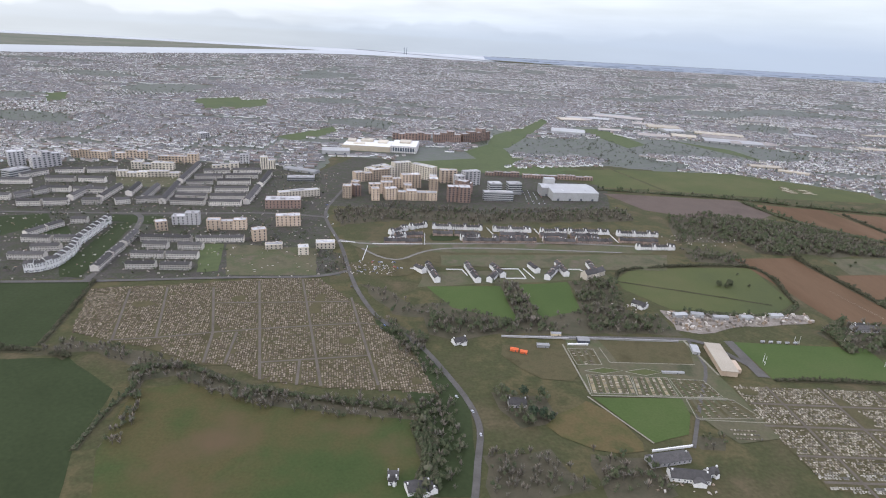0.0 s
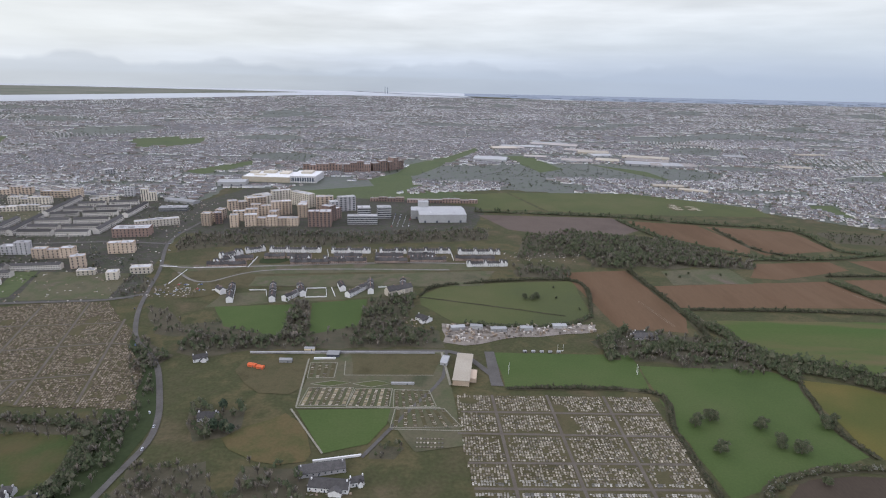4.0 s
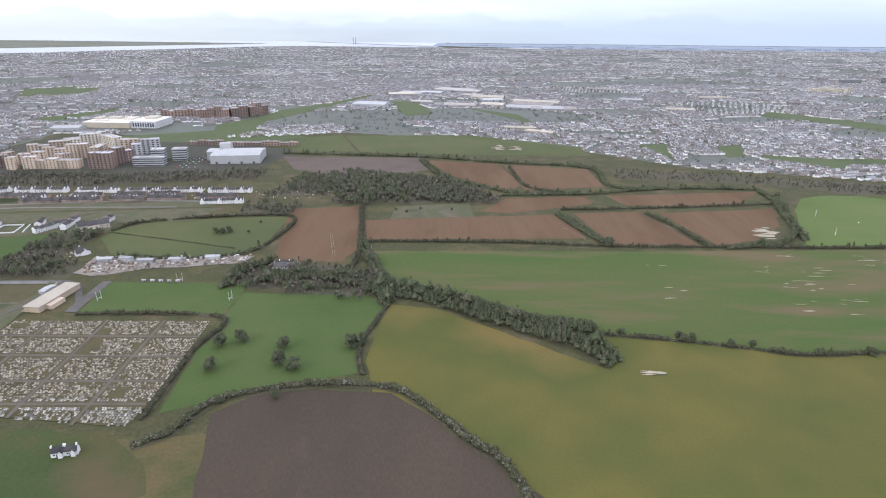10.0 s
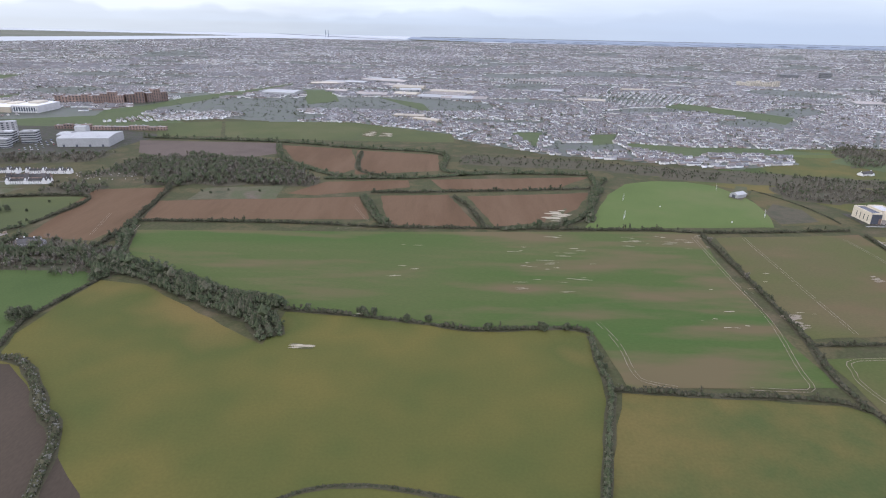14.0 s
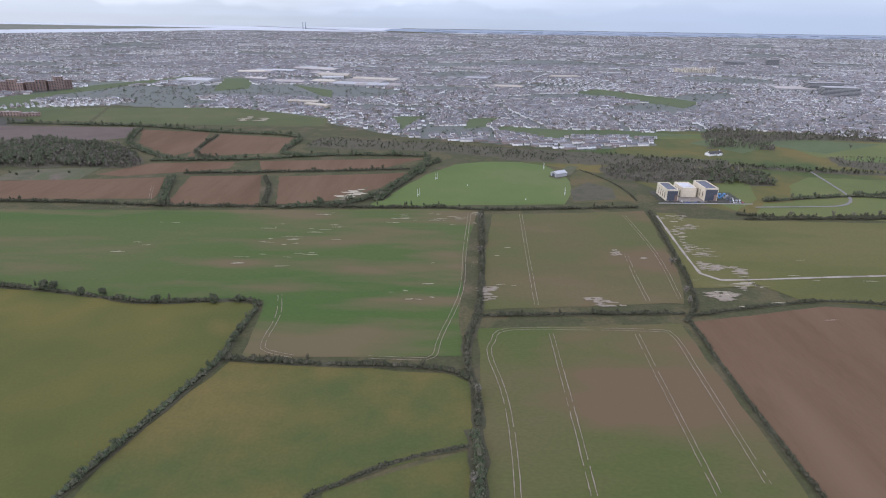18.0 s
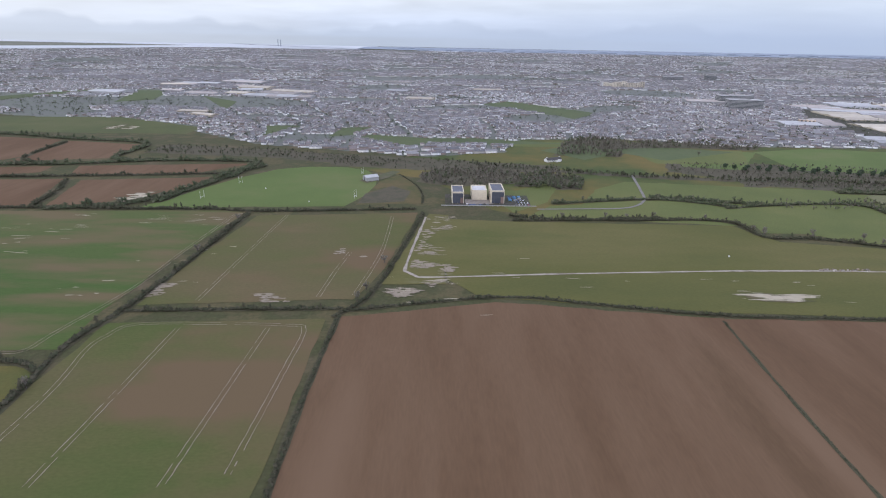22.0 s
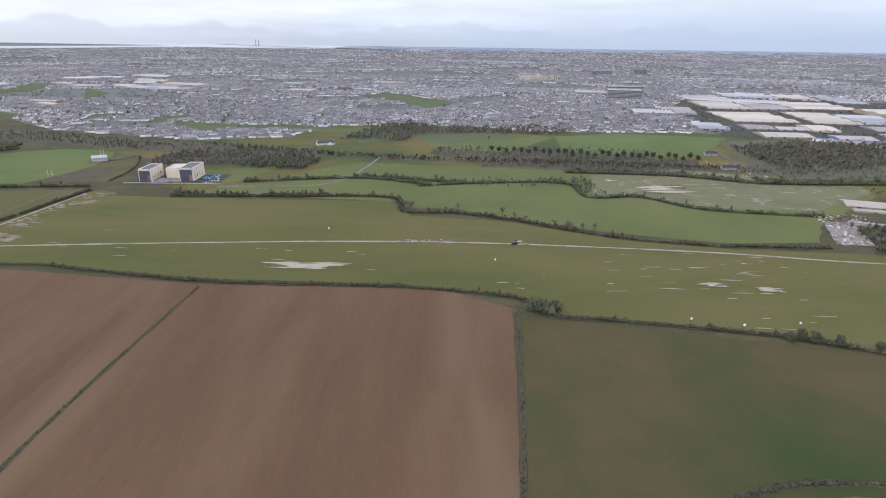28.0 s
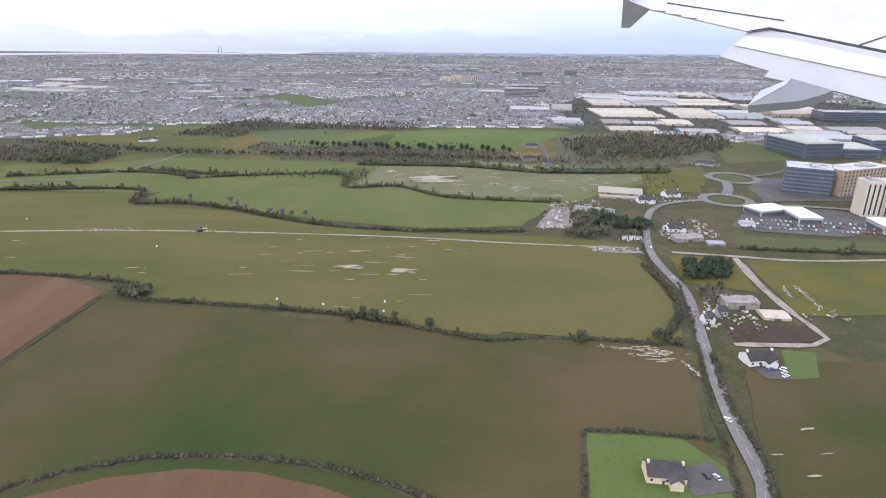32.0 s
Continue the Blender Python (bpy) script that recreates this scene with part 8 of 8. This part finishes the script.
# lighter band: the reflection on the curved flap, put into the colour
slab("flap_skin", FLAP, [(0.681, 0.481), (0.658, 0.460), (1.092, 0.369), (1.092, 0.407), (0.773, 0.476)], WING, wing, "light band of the flap, a reflection put into colour", 0.006, nearer=0.997)
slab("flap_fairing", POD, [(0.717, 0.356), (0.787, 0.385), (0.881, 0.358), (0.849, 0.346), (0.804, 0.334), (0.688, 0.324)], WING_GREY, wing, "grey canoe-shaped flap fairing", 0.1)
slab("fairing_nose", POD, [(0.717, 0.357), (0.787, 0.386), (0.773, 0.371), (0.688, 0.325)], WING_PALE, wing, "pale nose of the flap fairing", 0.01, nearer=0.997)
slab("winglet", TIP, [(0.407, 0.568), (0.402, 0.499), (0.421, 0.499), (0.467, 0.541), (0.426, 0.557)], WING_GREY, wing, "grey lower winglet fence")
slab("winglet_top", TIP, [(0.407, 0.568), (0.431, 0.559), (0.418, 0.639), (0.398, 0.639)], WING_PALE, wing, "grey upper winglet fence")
for u, v in ((0.50, 0.535), (0.535, 0.527), (0.57, 0.519)):
    slab("discharge_wick", MAIN, [(u, v), (u + 0.003, v + 0.0015), (u - 0.02, v + 0.004)], SEAL, wing, "thin static discharge wick", 0.006, 0.99)


# ---- far suburb ----
def fast_mesh(name, corners, faces, sizes, mats, numbers):
    """A mesh from flat arrays: corners, corner numbers of all faces in turn, and each face's size."""
    me = bpy.data.meshes.new(name)
    me.vertices.add(len(corners))
    me.vertices.foreach_set("co", np.ascontiguousarray(corners, dtype=np.float32).ravel())
    me.loops.add(len(faces))
    me.loops.foreach_set("vertex_index", np.ascontiguousarray(faces, dtype=np.int32))
    me.polygons.add(len(sizes))
    starts = np.concatenate(([0], np.cumsum(sizes)[:-1]))
    me.polygons.foreach_set("loop_start", starts.astype(np.int32))
    me.polygons.foreach_set("loop_total", np.asarray(sizes, dtype=np.int32))
    for m in mats:
        me.materials.append(m)
    me.polygons.foreach_set("material_index", np.asarray(numbers, dtype=np.int32))
    me.update(calc_edges=True)
    me.validate()
    return me


def bend(x, y):
    """Streets that curve a little."""
    return x + 9 * np.sin(y / 53 + 1.3 * np.sin(x / 97)), y + 8 * np.sin(x / 67 + 1.1 * np.sin(y / 89))


def suburb():
    """Streets of terraces and paired houses, in districts of their own direction."""
    gen = np.random.default_rng(5)
    seeds = []
    for gy in range(330, 4200, 190):
        for gx in range(-3300, 4500, 210):
            if -0.9 * gy - 250 < gx < 1420 + 0.9 * gy:
                seeds.append((gx + gen.uniform(-80, 80), gy + gen.uniform(-75, 75)))
    seeds = np.array(seeds)
    rows = []
    for n, (cx, cy) in enumerate(seeds):
        ang = gen.choice([-0.25, 0.05, 0.25, -0.5, 0.12, 0.55, -0.08, 1.15, -0.9, 0.8]) + gen.normal(0, 0.08)
        if cy < 620:
            ang = 0.14
        far = cy > 1700
        paired = gen.random() < 0.45
        front, rear = (gen.uniform(8.5, 11), gen.uniform(10.5, 14)) if far else (gen.uniform(6.2, 8.0), gen.uniform(8.0, 10.5))
        block_len, phase = gen.uniform(60, 110), gen.uniform(0, 60)
        ca, sa = math.cos(ang), math.sin(ang)
        half = 165
        v, side = -half, 0
        while v < half:
            u = -half + gen.uniform(0, 8)
            while u < half:
                if (u + phase) % block_len < 8:
                    u += 8
                if far:
                    ln, gap = gen.choice([5.0, 7.0, 9.0, 13.0]), gen.uniform(1.5, 4)
                elif paired:
                    ln, gap = gen.uniform(4.0, 5.0), gen.uniform(0.8, 1.8)
                else:
                    ln, gap = 2.4 * gen.integers(2, 7), gen.uniform(0.8, 3.0)
                if gen.random() < 0.9:
                    rows.append((cx + ca * (u + ln / 2) - sa * v, cy + sa * (u + ln / 2) + ca * v, ln, ang, n, 1.0 if far else 0.0))
                u += ln + gap
            v += front if side else rear
            side = 1 - side
    r = np.array(rows)
    # each house belongs to the district whose middle is nearest
    own = np.empty(len(r), int)
    for k in range(0, len(r), 20000):
        d = (r[k:k + 20000, None, 0] - seeds[None, :, 0]) ** 2 + (r[k:k + 20000, None, 1] - seeds[None, :, 1]) ** 2
        own[k:k + 20000] = d.argmin(1)
    r = r[own == r[:, 4].astype(int)]
    x0, y0 = bend(r[:, 0] - np.cos(r[:, 3]) * r[:, 2] / 2, r[:, 1] - np.sin(r[:, 3]) * r[:, 2] / 2)
    x1, y1 = bend(r[:, 0] + np.cos(r[:, 3]) * r[:, 2] / 2, r[:, 1] + np.sin(r[:, 3]) * r[:, 2] / 2)
    k = len(r)
    deep = gen.uniform(2.9, 3.5, k)
    eave, rise = gen.uniform(1.7, 2.2, k), gen.uniform(0.8, 1.2, k)
    out = np.stack([(x0 + x1) / 2, (y0 + y1) / 2, np.hypot(x1 - x0, y1 - y0), np.arctan2(y1 - y0, x1 - x0), deep, eave, rise], 1)
    x, y = out[:, 0], out[:, 1]
    ok = inside(x, y, CITY_EDGE) & (x > -0.85 * y - 120) & (x < 1320 + 0.85 * y)
    for poly in KEEP_CLEAR:
        ok &= ~inside(x, y, poly)
    # parks, tree belts and green gaps
    green = np.array([noise.noise((a * 0.0035, b * 0.0045, 9)) for a, b in out[:, :2]])
    strips = np.array([noise.noise((a * 0.005, b * 0.016, 4)) for a, b in out[:, :2]])
    ok &= ((green < 0.3) | (y < 800)) & (strips < 0.3 + 0.3 * (y < 800) - 0.10 * np.clip((y - 1600) / 1500, 0, 1))
    ok &= gen.random(k) > np.clip((y - 1800) / 6000, 0, 0.3)
    return out[ok]


def rows_mesh(r):
    k = len(r)
    x, y, ln, a, d, e, h = r.T
    ca, sa = np.cos(a), np.sin(a)
    # ten corners: two gable ends of five
    prof = [(-0.5, 0.0), (0.5, 0.0), (0.5, 1.0), (0.0, 2.0), (-0.5, 1.0)]
    V = np.zeros((k, 16, 3))
    for i, du in enumerate((-0.5, 0.5)):
        for j, (b, hh) in enumerate(prof):
            u, v = du * ln, b * d
            V[:, i * 5 + j, 0], V[:, i * 5 + j, 1] = x + ca * u - sa * v, y + sa * u + ca * v
            V[:, i * 5 + j, 2] = 0 if hh == 0 else e + (h if hh == 2 else 0)
    # roof as its own island, a little larger
    for i, du in enumerate((-0.5, 0.5)):
        for j, (b, hh) in enumerate(((-0.58, -0.16), (0, 1.0), (0.58, -0.16))):
            u, v = du * (ln + 0.3), b * d
            q = 10 + i * 3 + j
            V[:, q, 0], V[:, q, 1], V[:, q, 2] = x + ca * u - sa * v, y + sa * u + ca * v, e + h * hh + 0.12
    faces = [(0, 1, 2, 3, 4), (9, 8, 7, 6, 5), (0, 4, 9, 5), (1, 6, 7, 2), (10, 13, 14, 11), (11, 14, 15, 12)]
    flat = np.array([q for f in faces for q in f])
    F = (flat[None, :] + 16 * np.arange(k)[:, None]).ravel()
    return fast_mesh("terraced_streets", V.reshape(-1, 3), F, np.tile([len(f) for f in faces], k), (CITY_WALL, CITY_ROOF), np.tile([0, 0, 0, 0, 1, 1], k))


def porches_mesh(r):
    """Rear extensions, porches and garages of the nearer houses."""
    gen = np.random.default_rng(21)
    pick = r[gen.random(len(r)) < 0.7]
    s = Shape()
    for x, y, ln, a, d, e, h in pick:
        u = gen.uniform(-0.35, 0.35) * ln
        v = (d / 2 + 0.9) * gen.choice([-1, 1])
        s.box(x + math.cos(a) * u - math.sin(a) * v, y + math.sin(a) * u + math.cos(a) * v, 0, gen.uniform(0.8, 1.5), 1.4, gen.uniform(0.8, 1.3), a)
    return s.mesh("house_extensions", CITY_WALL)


def far_trees(n, seed, mat, name):
    """Small ragged trees between the houses, in belts and gardens."""
    gen = np.random.default_rng(seed)
    y = 360 + 3750 * gen.random(n) ** 1.25
    x = -0.85 * y - 100 + gen.random(n) * (1400 + 1.7 * y)
    ok = inside(x, y, CITY_EDGE)
    for poly in KEEP_CLEAR:
        if poly is not ESTATE and poly is not WORKS:
            ok &= ~inside(x, y, poly)
    x, y = x[ok], y[ok]
    dens = np.array([noise.noise((a * 0.005, b * 0.014, 4)) * 0.9 + noise.noise((a * 0.02, b * 0.03, 6)) * 0.5 for a, b in zip(x, y)])
    keep = dens > gen.uniform(-0.5, 0.45, len(x)) - 0.1 * (y > 1900)
    x, y = x[keep], y[keep]
    k = len(x)
    r, h = gen.uniform(1.0, 2.2, k) * (1 + y / 4500), gen.uniform(2.5, 5.5, k)
    pieces = 4
    V = gen.normal(0, 1, (k, pieces, 4, 3))
    V /= np.linalg.norm(V, axis=-1, keepdims=True)
    V *= 0.65
    C = gen.normal(0, 0.55, (k, pieces, 1, 3))
    V = (V + C) * np.stack([r, r, h / 2.4], 1)[:, None, None, :]
    V[..., 0] += x[:, None, None]
    V[..., 1] += y[:, None, None]
    V[..., 2] = np.maximum(0.05, V[..., 2] + (h * 0.55)[:, None, None])
    flat = np.array([0, 1, 2, 0, 2, 3, 0, 3, 1, 1, 3, 2])
    F = (flat[None, :] + 4 * np.arange(k * pieces)[:, None]).ravel()
    return fast_mesh(name, V.reshape(-1, 3), F, np.full(k * pieces * 4, 3), (mat,), np.zeros(k * pieces * 4))


streets = suburb()
for lo, hi in ((0, 900), (900, 1500), (1500, 2400), (2400, 5000)):
    pick = streets[(streets[:, 1] >= lo) & (streets[:, 1] < hi)]
    if len(pick):
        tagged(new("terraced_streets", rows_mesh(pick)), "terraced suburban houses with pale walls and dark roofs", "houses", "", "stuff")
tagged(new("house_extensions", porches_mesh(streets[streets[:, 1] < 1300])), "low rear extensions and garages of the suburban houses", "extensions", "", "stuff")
tagged(new("street_trees", far_trees(40000, 11, IVY, "street_trees")), "evergreen trees between the suburban houses", "trees", "", "stuff")
tagged(new("street_trees", far_trees(42000, 12, STREET_TWIGS, "street_trees")), "bare brown winter trees between the suburban houses", "trees", "", "stuff")
